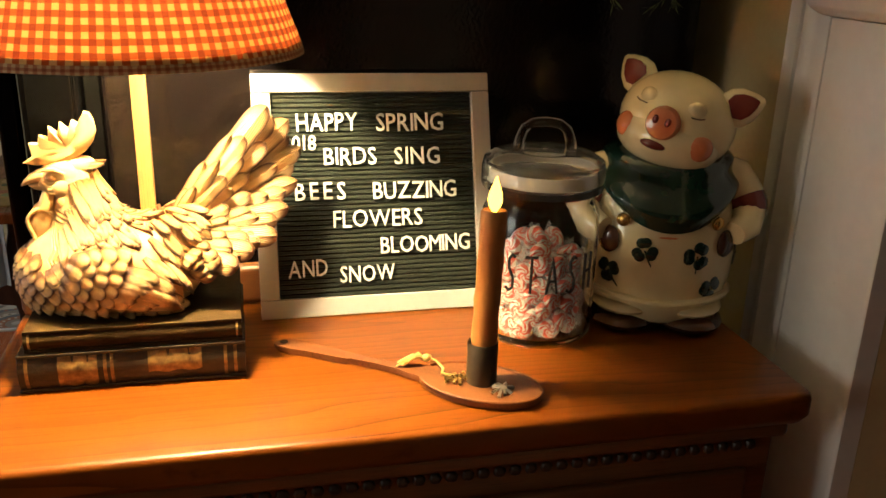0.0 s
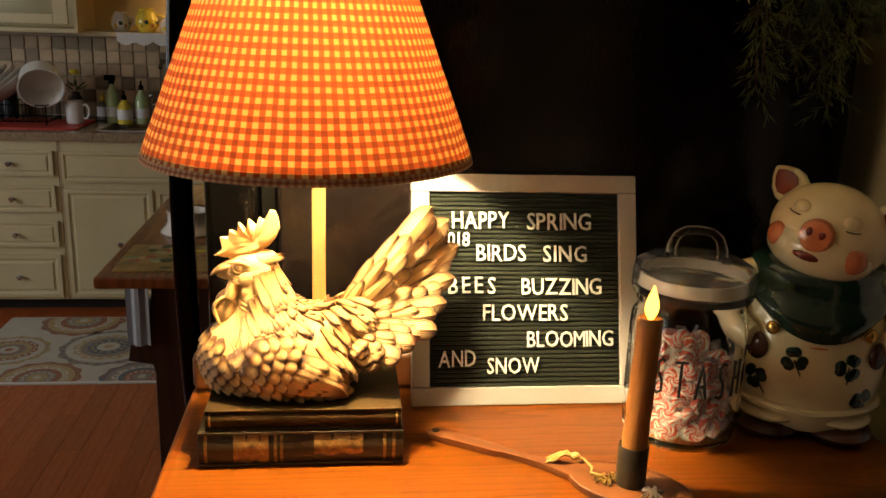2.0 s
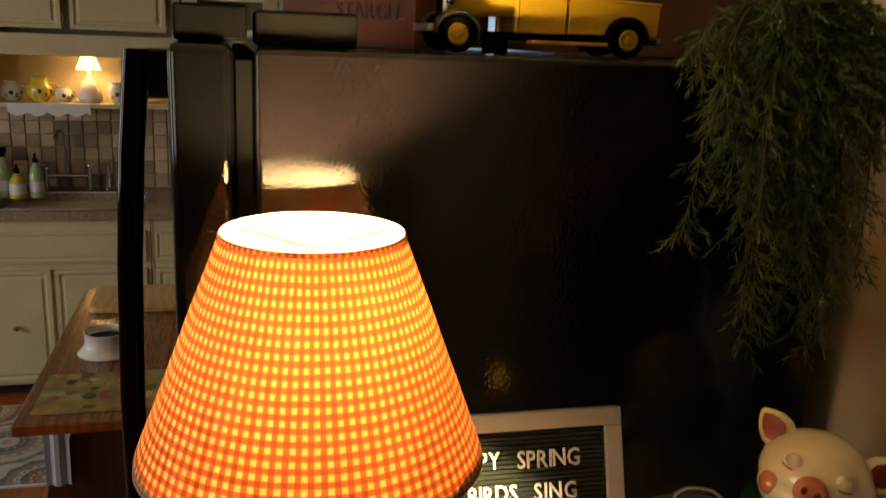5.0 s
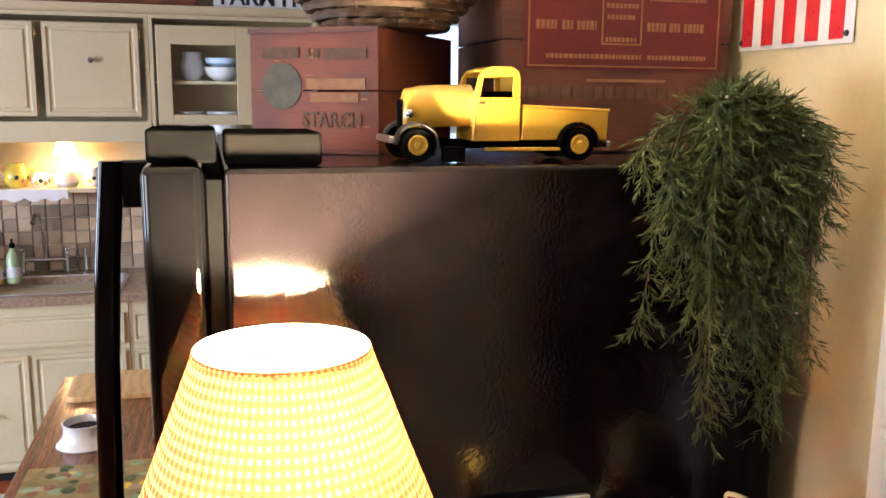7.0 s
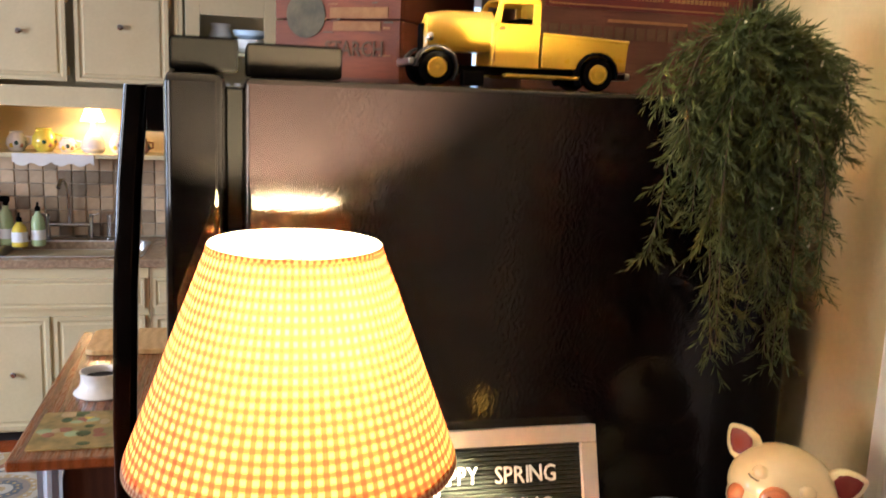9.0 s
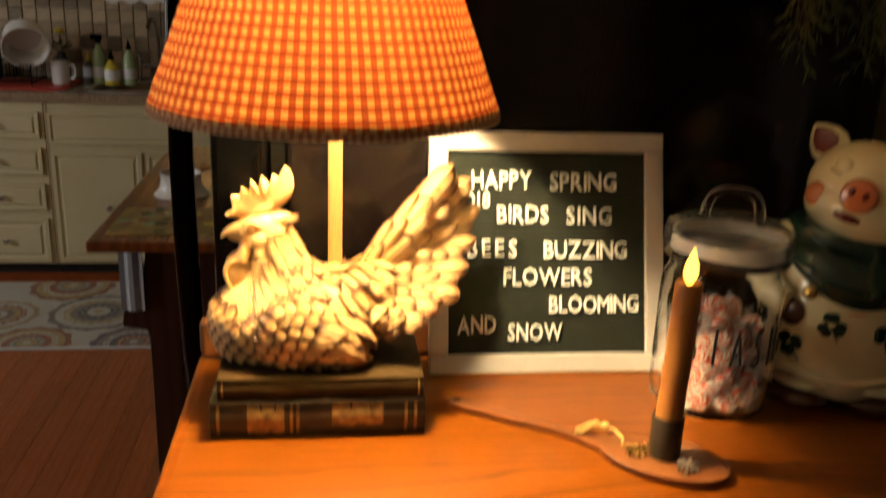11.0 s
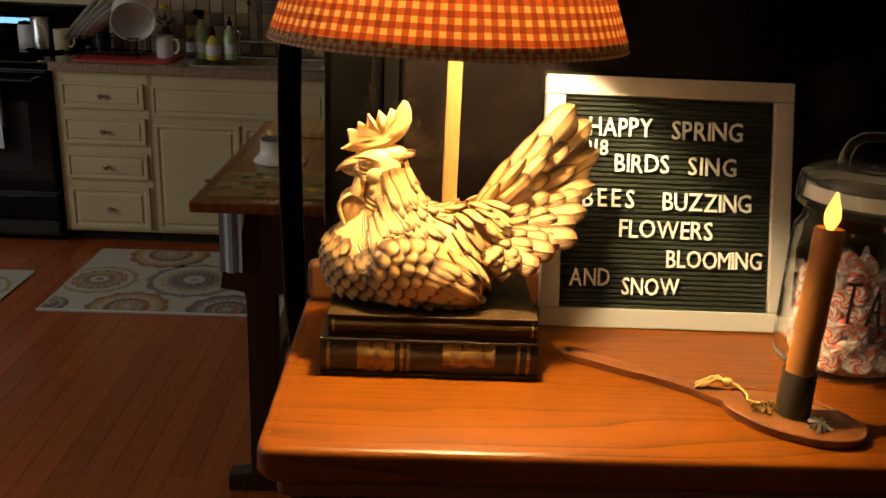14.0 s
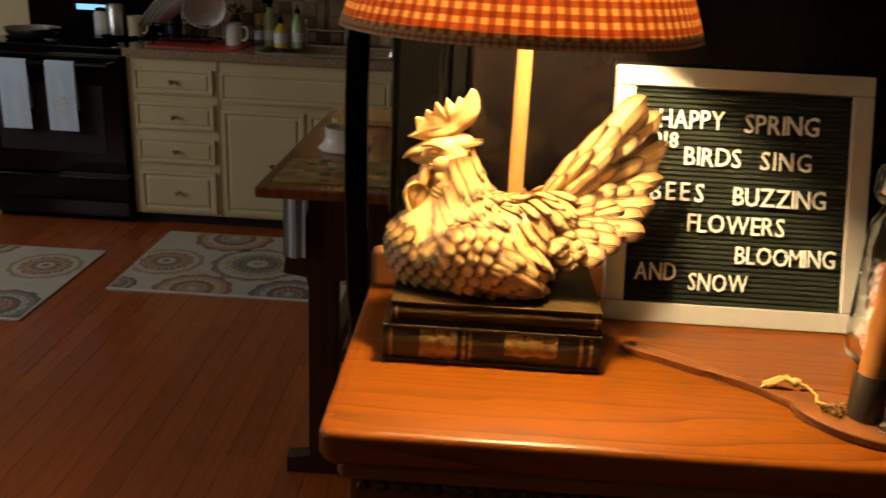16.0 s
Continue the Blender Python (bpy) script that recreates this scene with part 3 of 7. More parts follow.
for x in (DX0 + 0.03, DX1 - 0.08):
    for y in (DY0 + 0.03, DY1 - 0.06):
        desk_part("foot", box(x, x + 0.05, y, y + 0.05, 0.0, 0.0595), M_OAK_DARK, "", 0.006)

# ---- books under the lamp ----


def book(z0, z1, x0, x1, y0, y1, cloth, label, bands):
    b = thing("old_book", ((x0 + x1) / 2, (y0 + y1) / 2, z0), label, "book", "books under the lamp")
    w, d, h = (x1 - x0) / 2, (y1 - y0) / 2, z1 - z0
    cover = bmesh.new()
    for a0, a1 in ((0, 0.003), (h - 0.003, h)):
        box(-w, w, -d + 0.002, d, a0, a1, cover)
    spine = [(-w + 2 * w * i / 24, 0) for i in range(25)]
    loft([[(x, -d + 0.0065 - 0.0062 * math.sin(math.pi * k / 8) - 0.0005 * noise.noise((x * 90, k, z0 * 50)), h * k / 8) for k in range(9)] +
          [(x, -d + 0.008, h * (8 - k) / 8) for k in range(9)] for x, _ in spine], cover)
    part("cover", cover, cloth, b, bevel=0.0008)
    part("pages", box(-w + 0.004, w - 0.004, -d + 0.009, d - 0.004, 0.0032, h - 0.0032), M_PAGES, b, "yellowed page block")
    for u0, u1, z_0, z_1 in bands:
        g = bmesh.new()
        xs = [-w + 2 * w * (u0 + (u1 - u0) * i / 8) for i in range(9)]
        ks = [z_0 + (z_1 - z_0) * k / 8 for k in range(9)]
        ragged = 0.03 if u1 - u0 > 0.1 else 0.0
        loft([[(x, -d + 0.0058 - 0.0062 * math.sin(math.pi * min(1, max(0, k + ragged * math.sin(i * 2.1 + 9 * k)))), h * min(0.98, max(0.02, k + ragged * math.sin(i * 1.7)))) for k in ks] for i, x in enumerate(xs)],
             g, caps=False, closed=False)
        part("gilt_band", g, M_GILT, b, "worn gilt band on the spine")
    return b


book(1.1005, 1.1365, 0.822, 1.018, 1.297, 1.445, M_LEATHER, "worn black leather book with gilt bands on the spine", [(0.17, 0.34, 0.08, 0.92), (0.365, 0.38, 0, 1), (0.395, 0.41, 0, 1), (0.56, 0.80, 0.35, 0.95), (0.90, 0.915, 0, 1), (0.945, 0.96, 0, 1), (0.03, 0.045, 0, 1)])
book(1.1370, 1.1580, 0.829, 1.016, 1.300, 1.440, M_LEATHER_OLIVE, "olive-brown cloth book lying on the lower book", [(0.02, 0.03, 0, 1), (0.97, 0.98, 0, 1)])

# ---- the rooster lamp ----
LX, LY, LZ = 0.927, 1.374, 1.158
lamp = thing("table_lamp", (LX, LY, LZ), "cream rooster table lamp with lit red gingham shade", "lamp")


def feather(bm, uvl, root, way, face, length, width, curl=0.15, tip=0.7, nx=4, ny=8, thick=0.14, bend=0.0, v0=0.0):
    """One closed feather from its root along way, its outer side towards face; rounded tip."""
    way, face = Vector(way).normalized(), Vector(face)
    face = (face - way * face.dot(way)).normalized()
    side = way.cross(face)
    rows = {}
    for s in (1, -1):
        for j in range(ny + 1):
            t = 1 - (1 - j / ny) ** 1.5
            wdt = width / 2 * (0.35 + 0.65 * min(1, t / 0.45)) * (1 if t < tip else math.sqrt(max(0.02, 1 - ((t - tip) / (1 - tip)) ** 2)))
            for i in range(nx + 1):
                u = 2 * i / nx - 1
                rise = thick * width * (1 - u * u) * (1 if s > 0 else 0.1) + (0.05 * width if s > 0 and abs(u) < 0.01 else 0)
                p = Vector(root) + way * (t * length) + side * (u * wdt + bend * length * t * t) + face * (rise + curl * length * t * t * 0.5 + (0.0 if s > 0 else -0.1 * width))
                rows[s, j, i] = bm.verts.new(p)
    quads = []
    for s in (1, -1):
        for j in range(ny):
            for i in range(nx):
                quads.append(((s, j, i), (s, j, i + 1), (s, j + 1, i + 1), (s, j + 1, i)))
    for j in range(ny):
        quads += [((1, j, 0), (1, j + 1, 0), (-1, j + 1, 0), (-1, j, 0)), ((1, j, nx), (-1, j, nx), (-1, j + 1, nx), (1, j + 1, nx))]
    for i in range(nx):
        quads += [((1, ny, i), (1, ny, i + 1), (-1, ny, i + 1), (-1, ny, i))]
    for q in quads:
        f = bm.faces.new([rows[k] for k in q])
        f.smooth = True
        for l, k in zip(f.loops, q):
            l[uvl].uv = (k[2] / nx, v0 + (1 - v0) * k[1] / ny)


def egg(p, c, r, ry=0.0):
    """Rough distance of points p from an ellipsoid at c, leaned about y by ry degrees."""
    q = p - np.array(c)
    co, si = math.cos(radians(ry)), math.sin(radians(ry))
    q = np.stack((co * q[:, 0] - si * q[:, 2], q[:, 1], si * q[:, 0] + co * q[:, 2]), 1)
    k0 = np.linalg.norm(q / np.array(r), axis=1)
    k1 = np.linalg.norm(q / np.array(r) ** 2, axis=1) + 1e-9
    return k0 * (k0 - 1) / k1


def torso(p):
    """Distance of points from the rooster's smooth core: body, breast, rump, wings and neck."""
    t = np.clip((p[:, 2] - 0.055) / 0.062, 0, 1)
    neck = np.linalg.norm(p - np.stack((-0.043 - 0.009 * t, 0 * t, 0.055 + 0.062 * t), 1), axis=1) - (0.041 - 0.0245 * t ** 0.85)
    shapes = [(egg(p, (-0.024, 0, 0.030), (0.082, 0.060, 0.050)), 0.010), (egg(p, (-0.068, 0, 0.030), (0.040, 0.049, 0.042)), 0.012), (egg(p, (0.030, 0, 0.056), (0.046, 0.034, 0.029), -22), 0.010), (neck, 0.012)]
    shapes += [(egg(p, (-0.008, s * 0.047, 0.030), (0.056, 0.0145, 0.029), 18), 0.006) for s in (1, -1)]
    d = shapes[0][0]
    for e, k in shapes[1:]:
        h = np.clip(0.5 + 0.5 * (d - e) / k, 0, 1)
        d = d * (1 - h) + e * h - k * h * (1 - h)
    return d


def on_torso(p, steps=4):
    """Points drawn on to the core's skin, and the outward normals there."""
    p = np.array(p, float).reshape(-1, 3)
    e = 0.0004
    for _ in range(steps):
        d = torso(p)
        g = np.stack([torso(p + e * np.eye(3)[k]) - torso(p - e * np.eye(3)[k]) for k in range(3)], 1) / (2 * e)
        g /= np.linalg.norm(g, axis=1)[:, None] + 1e-9
        p = p - g * d[:, None]
    return p, g


def lay(bm, uvl, root, way, length, width, h0, h1, tip=0.5, bend=0.0, thick=0.10, nu=4, nt=7, slim=0.55, lift=0.0, v0=0.0):
    """A carved feather that follows the skin from its root along way; h0, h1: its height over the skin at root and tip."""
    root, nrm = (a[0] for a in on_torso([root], 6))
    way = np.array(way, float)
    way -= nrm * way.dot(nrm)
    way /= np.linalg.norm(way)
    side = np.cross(way, nrm)
    us, ts = [-1.0] + [2 * i / nu - 1 for i in range(nu + 1)] + [1.0], [j / nt for j in range(nt + 1)] + [1.0]
    flat, info = [], []
    for j, t in enumerate(ts):
        w = width / 2 * (slim + (1 - slim) * min(1, t / 0.5)) * (1 if t < tip else math.sqrt(max(0.03, 1 - ((t - tip) / (1 - tip)) ** 2)))
        for i, u in enumerate(us):
            low = i in (0, len(us) - 1) or j == len(ts) - 1
            h = -0.0008 if low else h0 + (h1 - h0) * t + thick * width * (1 - u * u) * (0.4 + 0.6 * min(1, 3 * t)) + lift * t ** 4
            flat.append(root + way * (t * length) + side * (u * w + bend * length * t * t))
            # the tip skirt takes the dark root colour, as shade under the tip
            info.append((h, (0.0 if i < 1 else 1.0 if i > nu + 1 else (u + 1) / 2, 0.0 if low and j == len(ts) - 1 else v0 + (1 - v0) * t)))
    p, n = on_torso(flat, 3)
    vs = [bm.verts.new(a + b * h) for a, b, (h, _) in zip(p, n, info)]
    m = len(us)
    for j in range(len(ts) - 1):
        for i in range(m - 1):
            ks = (j * m + i, j * m + i + 1, (j + 1) * m + i + 1, (j + 1) * m + i)
            f = bm.faces.new([vs[k] for k in ks])
            f.smooth = True
            for l, k in zip(f.loops, ks):
                l[uvl].uv = info[k][1]


def blob(bm, centre, n=40, far=0.14):
    """The core's skin as a mesh, seen from a point inside it."""
    rows = n // 2
    dirs = np.array([(math.sin(t) * math.cos(a), math.sin(t) * math.sin(a), math.cos(t)) for t in (math.pi * (k + 0.1) / (rows + 0.2) for k in range(rows + 1)) for a in (math.tau * i / n for i in range(n))])
    lo, hi = np.zeros(len(dirs)), np.full(len(dirs), far)
    for _ in range(24):
        mid = (lo + hi) / 2
        inside = torso(np.array(centre) + dirs * mid[:, None]) < 0
        lo, hi = np.where(inside, mid, lo), np.where(inside, hi, mid)
    p = np.array(centre) + dirs * lo[:, None]
    p[:, 2] = np.maximum(p[:, 2], 0.0)
    loft([[tuple(p[k * n + i]) for i in range(n)] for k in range(rows + 1)], bm)


def rooster():
    bm = bmesh.new()
    uvl = bm.loops.layers.uv.new("feather")
    rnd = random.Random(4)
    blob(bm, (-0.036, 0, 0.046))
    # head, face folds, beak
    ball((-0.0600, 0, 0.1215), (0.0205, 0.0152, 0.0165), bm, seg=28)
    ball((-0.0520, 0, 0.1110), (0.0180, 0.0165, 0.0170), bm, seg=24)
    ball((-0.0730, 0, 0.1165), (0.0110, 0.0098, 0.0105), bm, seg=20)
    ball((-0.0500, 0, 0.1290), (0.0170, 0.0105, 0.0095), bm, seg=20, m=Matrix.Rotation(-0.25, 3, "Y"))
    tube([(-0.074, 0, 0.1215), (-0.082, 0, 0.1213), (-0.089, 0, 0.1190), (-0.0945, 0, 0.1160), (-0.0985, 0, 0.1125)], [0.0080, 0.0066, 0.0046, 0.0026, 0.0006], 12, bm)
    tube([(-0.073, 0, 0.1130), (-0.081, 0, 0.1120), (-0.088, 0, 0.1120), (-0.0925, 0, 0.1128)], [0.0062, 0.0046, 0.0026, 0.0006], 10, bm)
    for s in (1, -1):
        ball((-0.0690, s * 0.0130, 0.1232), (0.0040, 0.0026, 0.0032), bm, seg=12)
        tube([(-0.0690 + 0.0062 * math.cos(t), s * 0.0136, 0.1228 + 0.0042 * math.sin(t)) for t in (math.tau * i / 14 for i in range(15))], 0.0009, 6, bm)
        tube([(-0.081, s * 0.0085, 0.1268), (-0.0755, s * 0.0124, 0.1296), (-0.067, s * 0.0140, 0.1296), (-0.058, s * 0.0146, 0.1262)], [0.0010, 0.0021, 0.0023, 0.0010], 7, bm)
        for k in range(3):
            tube([(-0.0790 + 0.002 * k, s * (0.0090 + 0.001 * k), 0.1165 - 0.0022 * k), (-0.072, s * (0.0128 + 0.0006 * k), 0.1145 - 0.0030 * k), (-0.064, s * (0.0156 + 0.0004 * k), 0.1155 - 0.0034 * k)], [0.0008, 0.0015, 0.0008], 6, bm)
        ball((-0.0600, s * 0.0140, 0.1110), (0.0105, 0.0046, 0.0092), bm, seg=18, m=Matrix.Rotation(0.3, 3, "Y"))
        ball((-0.0605, s * 0.0150, 0.0990), (0.0082, 0.0046, 0.0078), bm, seg=16, m=Matrix.Rotation(0.5, 3, "Y"))
        # wattles with a raised rim and a hollow middle
        ball((-0.0820, s * 0.0090, 0.0780), (0.0128, 0.0052, 0.0168), bm, seg=20, m=Matrix.Rotation(0.12, 3, "Y"))
        tube([(-0.0820 + (0.0118 + 0.0014 * math.sin(3 * t)) * math.cos(t), s * 0.0120, 0.0780 + 0.0158 * math.sin(t)) for t in (math.tau * i / 24 for i in range(25))], 0.0021, 8, bm)
        tube([(-0.0745, s * 0.0080, 0.1090), (-0.0765, s * 0.0092, 0.1010), (-0.0790, s * 0.0096, 0.0930)], [0.0050, 0.0064, 0.0062], 12, bm)
    # comb: six points that grow towards the back
    comb = [(-0.0950, 0.1335), (-0.0865, 0.1395), (-0.0885, 0.1515), (-0.0812, 0.1465), (-0.0787, 0.1590), (-0.0716, 0.1528), (-0.0702, 0.1668), (-0.0630, 0.1592), (-0.0602, 0.1708), (-0.0527, 0.1640), (-0.0497, 0.1726), (-0.0418, 0.1682),
            (-0.0388, 0.1800), (-0.0345, 0.1790), (-0.0312, 0.1720), (-0.0300, 0.1620), (-0.0335, 0.1520), (-0.0400, 0.1440), (-0.0490, 0.1375), (-0.0600, 0.1335), (-0.0720, 0.1315), (-0.0840, 0.1310)]
    mid = (-0.056, 0.148)
    loft([[(mid[0] + (x - mid[0]) * k, y * (1 + 0.5 * noise.noise((x * 160, y * 200, z * 160))), mid[1] + (z - mid[1]) * k) for x, z in comb] for k, y in ((0.30, -0.0056), (0.55, -0.0064), (0.80, -0.0058), (0.95, -0.0040), (1.0, 0.0), (0.95, 0.0040), (0.80, 0.0058), (0.55, 0.0064), (0.30, 0.0056))], bm)
    for s in (1, -1):
        feather(bm, uvl, (-0.054, s * 0.006, 0.1290), (1, 0, 0.10), (0, s, 0.5), 0.029, 0.0075, 0.1, 0.3, v0=0.5)
    for s in (1, -1):
        # breast scales in rows from the throat down to the belly
        for row in range(8):
            z = 0.078 - 0.0100 * row
            n = 8 + (row > 1)
            for k in range(n):
                a = radians(4 + 13.2 * (k + 0.5 * (row % 2)))
                p = (-0.050 - 0.075 * math.cos(a), s * 0.075 * math.sin(a), z + 0.004 * math.sin(a) + rnd.uniform(-0.001, 0.001))
                lay(bm, uvl, p, (0.18 + 0.55 * math.sin(a) * (0.4 + 0.1 * row), rnd.uniform(-0.1, 0.1), -1), rnd.uniform(0.0165, 0.0190), rnd.uniform(0.0142, 0.0165), 0.0000, 0.0034, 0.42, rnd.uniform(-0.06, 0.06), 0.12)
        # belly and flank, lower and flatter
        for row in range(3):
            for k in range(9):
                p = (-0.082 + 0.013 * (k + 0.5 * (row % 2)), s * 0.07, 0.022 - 0.0075 * row)
                lay(bm, uvl, p, (1.0, 0, -0.55), 0.021, 0.0125, -0.0002, 0.0012, 0.5, rnd.uniform(-0.05, 0.05), 0.08, v0=0.2)
        # rump under the saddle
        for row in range(3):
            for k in range(5):
                lay(bm, uvl, (0.030 + 0.009 * k, s * 0.06, 0.058 - 0.010 * row + 0.002 * k), (1.0, 0, -0.15), 0.024, 0.0115, 0.0, 0.0014, 0.5, 0, 0.08)
        # wing: long flight feathers, coverts over their roots, rounded shoulder scales on top
        ax, up, start = np.array((0.93, 0, -0.37)), np.array((0.37, 0, 0.93)), np.array((-0.055, s * 0.085, 0.045))
        for a, b, ln, w, dirn, h in [(0.014 + 0.005 * k, -0.028 + 0.0075 * k, 0.088 - 0.0060 * k, 0.0125, 0.24 - 0.075 * k, 0.0006 + 0.0007 * k) for k in range(7)]:
            lay(bm, uvl, start + a * ax + b * up, ax + up * dirn, ln + rnd.uniform(-0.002, 0.002), w, h, h + 0.0016, 0.80, 0.02 * s, 0.20, 4, 10, v0=0.48)
        for row, (a, cnt, b0, st, ln, w, h) in enumerate(((0.040, 6, -0.016, 0.0082, 0.034, 0.0118, 0.0036), (0.026, 6, -0.017, 0.0090, 0.029, 0.0132, 0.0044))):
            for k in range(cnt):
                lay(bm, uvl, start + (a + 0.0030 * k) * ax + (b0 + st * k) * up, ax + up * (0.18 - 0.06 * k), ln + rnd.uniform(-0.002, 0.002), w, h, h + 0.0018, 0.62, rnd.uniform(-0.04, 0.04), 0.16, 4, 8, v0=0.22)
        for row, (a, cnt, b0) in enumerate(((0.0205, 6, -0.0200), (0.0090, 6, -0.0255), (-0.0025, 5, -0.0190), (-0.0120, 4, -0.0130))):
            for k in range(cnt):
                lay(bm, uvl, start + (a + rnd.uniform(-0.001, 0.001)) * ax + (b0 + 0.0112 * k) * up, ax + up * (-0.55 + 0.17 * k + rnd.uniform(-0.1, 0.1)), rnd.uniform(0.0185, 0.0215), rnd.uniform(0.0150, 0.0175), 0.0036 + 0.0003 * row, 0.0072 + 0.0003 * row, 0.42, rnd.uniform(-0.05, 0.05), 0.12)
        # saddle: wavy locks that fall from the back over the rump
        for row, (x0, cnt, a0, ln) in enumerate(((0.020, 9, 30, 0.030), (0.012, 10, 46, 0.032), (0.004, 10, 64, 0.032), (-0.004, 9, 80, 0.028))):
            for k in range(cnt):
                t = k / (cnt - 1)
                a = radians(a0 + rnd.uniform(-5, 5))
                p = (x0 + 0.042 * t, s * 0.09 * math.cos(a), 0.050 + 0.09 * math.sin(a))
                way = (0.75 + 0.25 * rnd.random(), s * 0.45, -0.95 + 0.55 * t)
                lay(bm, uvl, p, way, ln + rnd.uniform(-0.006, 0.005), rnd.uniform(0.0068, 0.0090), 0.0010 + 0.0008 * row, 0.0030 + 0.0008 * row, 0.35, rnd.uniform(-0.12, 0.12), 0.20, 4, 9, 0.6, 0.0015, 0.40)
        # hackles: locks that stream from the head over the neck on to the shoulder
        for layer, (z0, a1, n, ln, h) in enumerate(((0.080, 122, 15, 0.034, 0.0008), (0.094, 124, 15, 0.038, 0.0014), (0.108, 118, 13, 0.042, 0.0020), (0.124, 100, 11, 0.044, 0.0026))):
            for k in range(n):
                a = radians(a1 * (k + 0.5) / n + rnd.uniform(-3, 3))
                x = -0.050 + 0.040 * math.cos(a)
                way = (0.42 - 0.25 * math.cos(a) + rnd.uniform(-0.12, 0.12), s * 0.25 * math.sin(a), -1)
                lay(bm, uvl, (x, s * 0.040 * math.sin(a), z0 + rnd.uniform(-0.004, 0.004) - 0.006 * (a > 1.5)), way, ln + rnd.uniform(-0.006, 0.006), rnd.uniform(0.0066, 0.0090), h, h + 0.0018, 0.35, rnd.uniform(-0.14, 0.14), 0.20, 4, 9, 0.6, 0.001, 0.40)
    # tail fan: broad rounded feathers in three layers, the lowest swung towards the viewer's side
    fan = [(0.066, -0.046, 0.030), (0.087, -0.053, 0.040), (0.103, -0.040, 0.050), (0.126, -0.026, 0.060), (0.139, 0.012, 0.076), (0.148, 0.046, 0.099), (0.154, 0.062, 0.130), (0.141, 0.055, 0.160), (0.120, 0.034, 0.178)]
    def fan_at(q):
        return Vector([float(np.interp(q, range(len(fan)), [f[k] for f in fan])) for k in range(3)])
    for layer, (k, wd, n, y, v0) in enumerate(((1.0, 0.0215, 9, 0.0, 0.52), (0.95, 0.0205, 8, 0.006, 0.52), (0.76, 0.0165, 9, -0.007, 0.48), (0.58, 0.0150, 8, -0.012, 0.46), (0.42, 0.0130, 8, -0.016, 0.42), (0.80, 0.0200, 8, 0.013, 0.50))):
        for i in range(n):
            q = i if n == 9 else i + 0.5
            root = Vector((0.030 + 0.0010 * q, y * 0.7 - 0.010 + 0.002 * q, 0.050 + 0.0030 * q))
            way = (fan_at(q) - root) * (k + (rnd.uniform(-0.05, 0.05) if layer > 1 else 0))
            way.y += y
            feather(bm, uvl, root, way, (0.10, 1 if layer == 5 else -1, 0.30 + rnd.uniform(-0.12, 0.12)), way.length, wd * (1.12 if q > 6.5 else 1.0), 0.05 if q < 6 else 0.0, 0.86, 6, 16, 0.15, -0.03 if q < 5 else 0.02, v0)
    for tip, w in (((0.064, 0.010, 0.127), 0.014), ((0.046, 0.004, 0.104), 0.012), ((0.090, 0.020, 0.150), 0.016), ((0.054, -0.006, 0.108), 0.012), ((0.078, 0.0, 0.130), 0.014)):
        root = Vector((0.026, -0.002, 0.066))
        feather(bm, uvl, root, Vector(tip) - root, (0.2, -1, 0.4), (Vector(tip) - root).length, w, 0.05, 0.6, 4, 10, 0.16, -0.03, 0.42)
    for f in bm.faces:
        if max(l[uvl].uv.length for l in f.loops) < 1e-6:
            for l in f.loops:
                l[uvl].uv = (0.5, 0.72 if l.vert.co.z > 0.085 or l.vert.co.x < -0.07 else 0.50)
    return bm


part("rooster_figure", rooster(), M_PLUME, lamp, "cream antiqued resin rooster with carved feathers, shade lines painted in", True)
# rod, bulb and shade
part("rod", loft([[(0.0075 + 0.0068 * x, 0.016 + 0.0068 * y, z) for x, y in rounded(-1, 1, -1, 1, 0.25, 2)] for z in (0.060, 0.262)]), M_ROD, lamp, "square pale wooden rod", True)
socket = lathe([(0.012, 0.262), (0.016, 0.266), (0.016, 0.347), (0.012, 0.352)], 20)
lean = (26, 9, 0)
foot = Vector((0, 0, 0.262))
shift = Vector((0.0075, 0.016, 0.262)) - pose(0, 0, 0, *lean).to_3x3() @ foot
part("socket", socket, M_GOLD, lamp, "brass lamp socket", True, tuple(shift), lean)
part("bulb", lathe([(0.010, 0.3415), (0.012, 0.349), (0.022, 0.369), (0.0265, 0.385), (0.024, 0.400), (0.013, 0.410), (0.003, 0.413)], 20), M_BULB, lamp, "glowing warm bulb", True, tuple(shift), lean)
harp = bmesh.new()
for s in (1, -1):
    tube([(s * 0.014, 0, 0.310), (s * 0.038, 0, 0.340), (s * 0.042, 0, 0.380), (s * 0.030, 0, 0.412), (0.0, 0, 0.424)], 0.0015, 6, harp)
for k in range(3):
    a = math.tau * k / 3 + 0.4
    tube([(0, 0, 0.424), (0.078 * math.cos(a), 0.078 * math.sin(a), 0.433)], 0.0015, 6, harp)
part("harp", harp, M_GOLD, lamp, "thin wire harp", True)


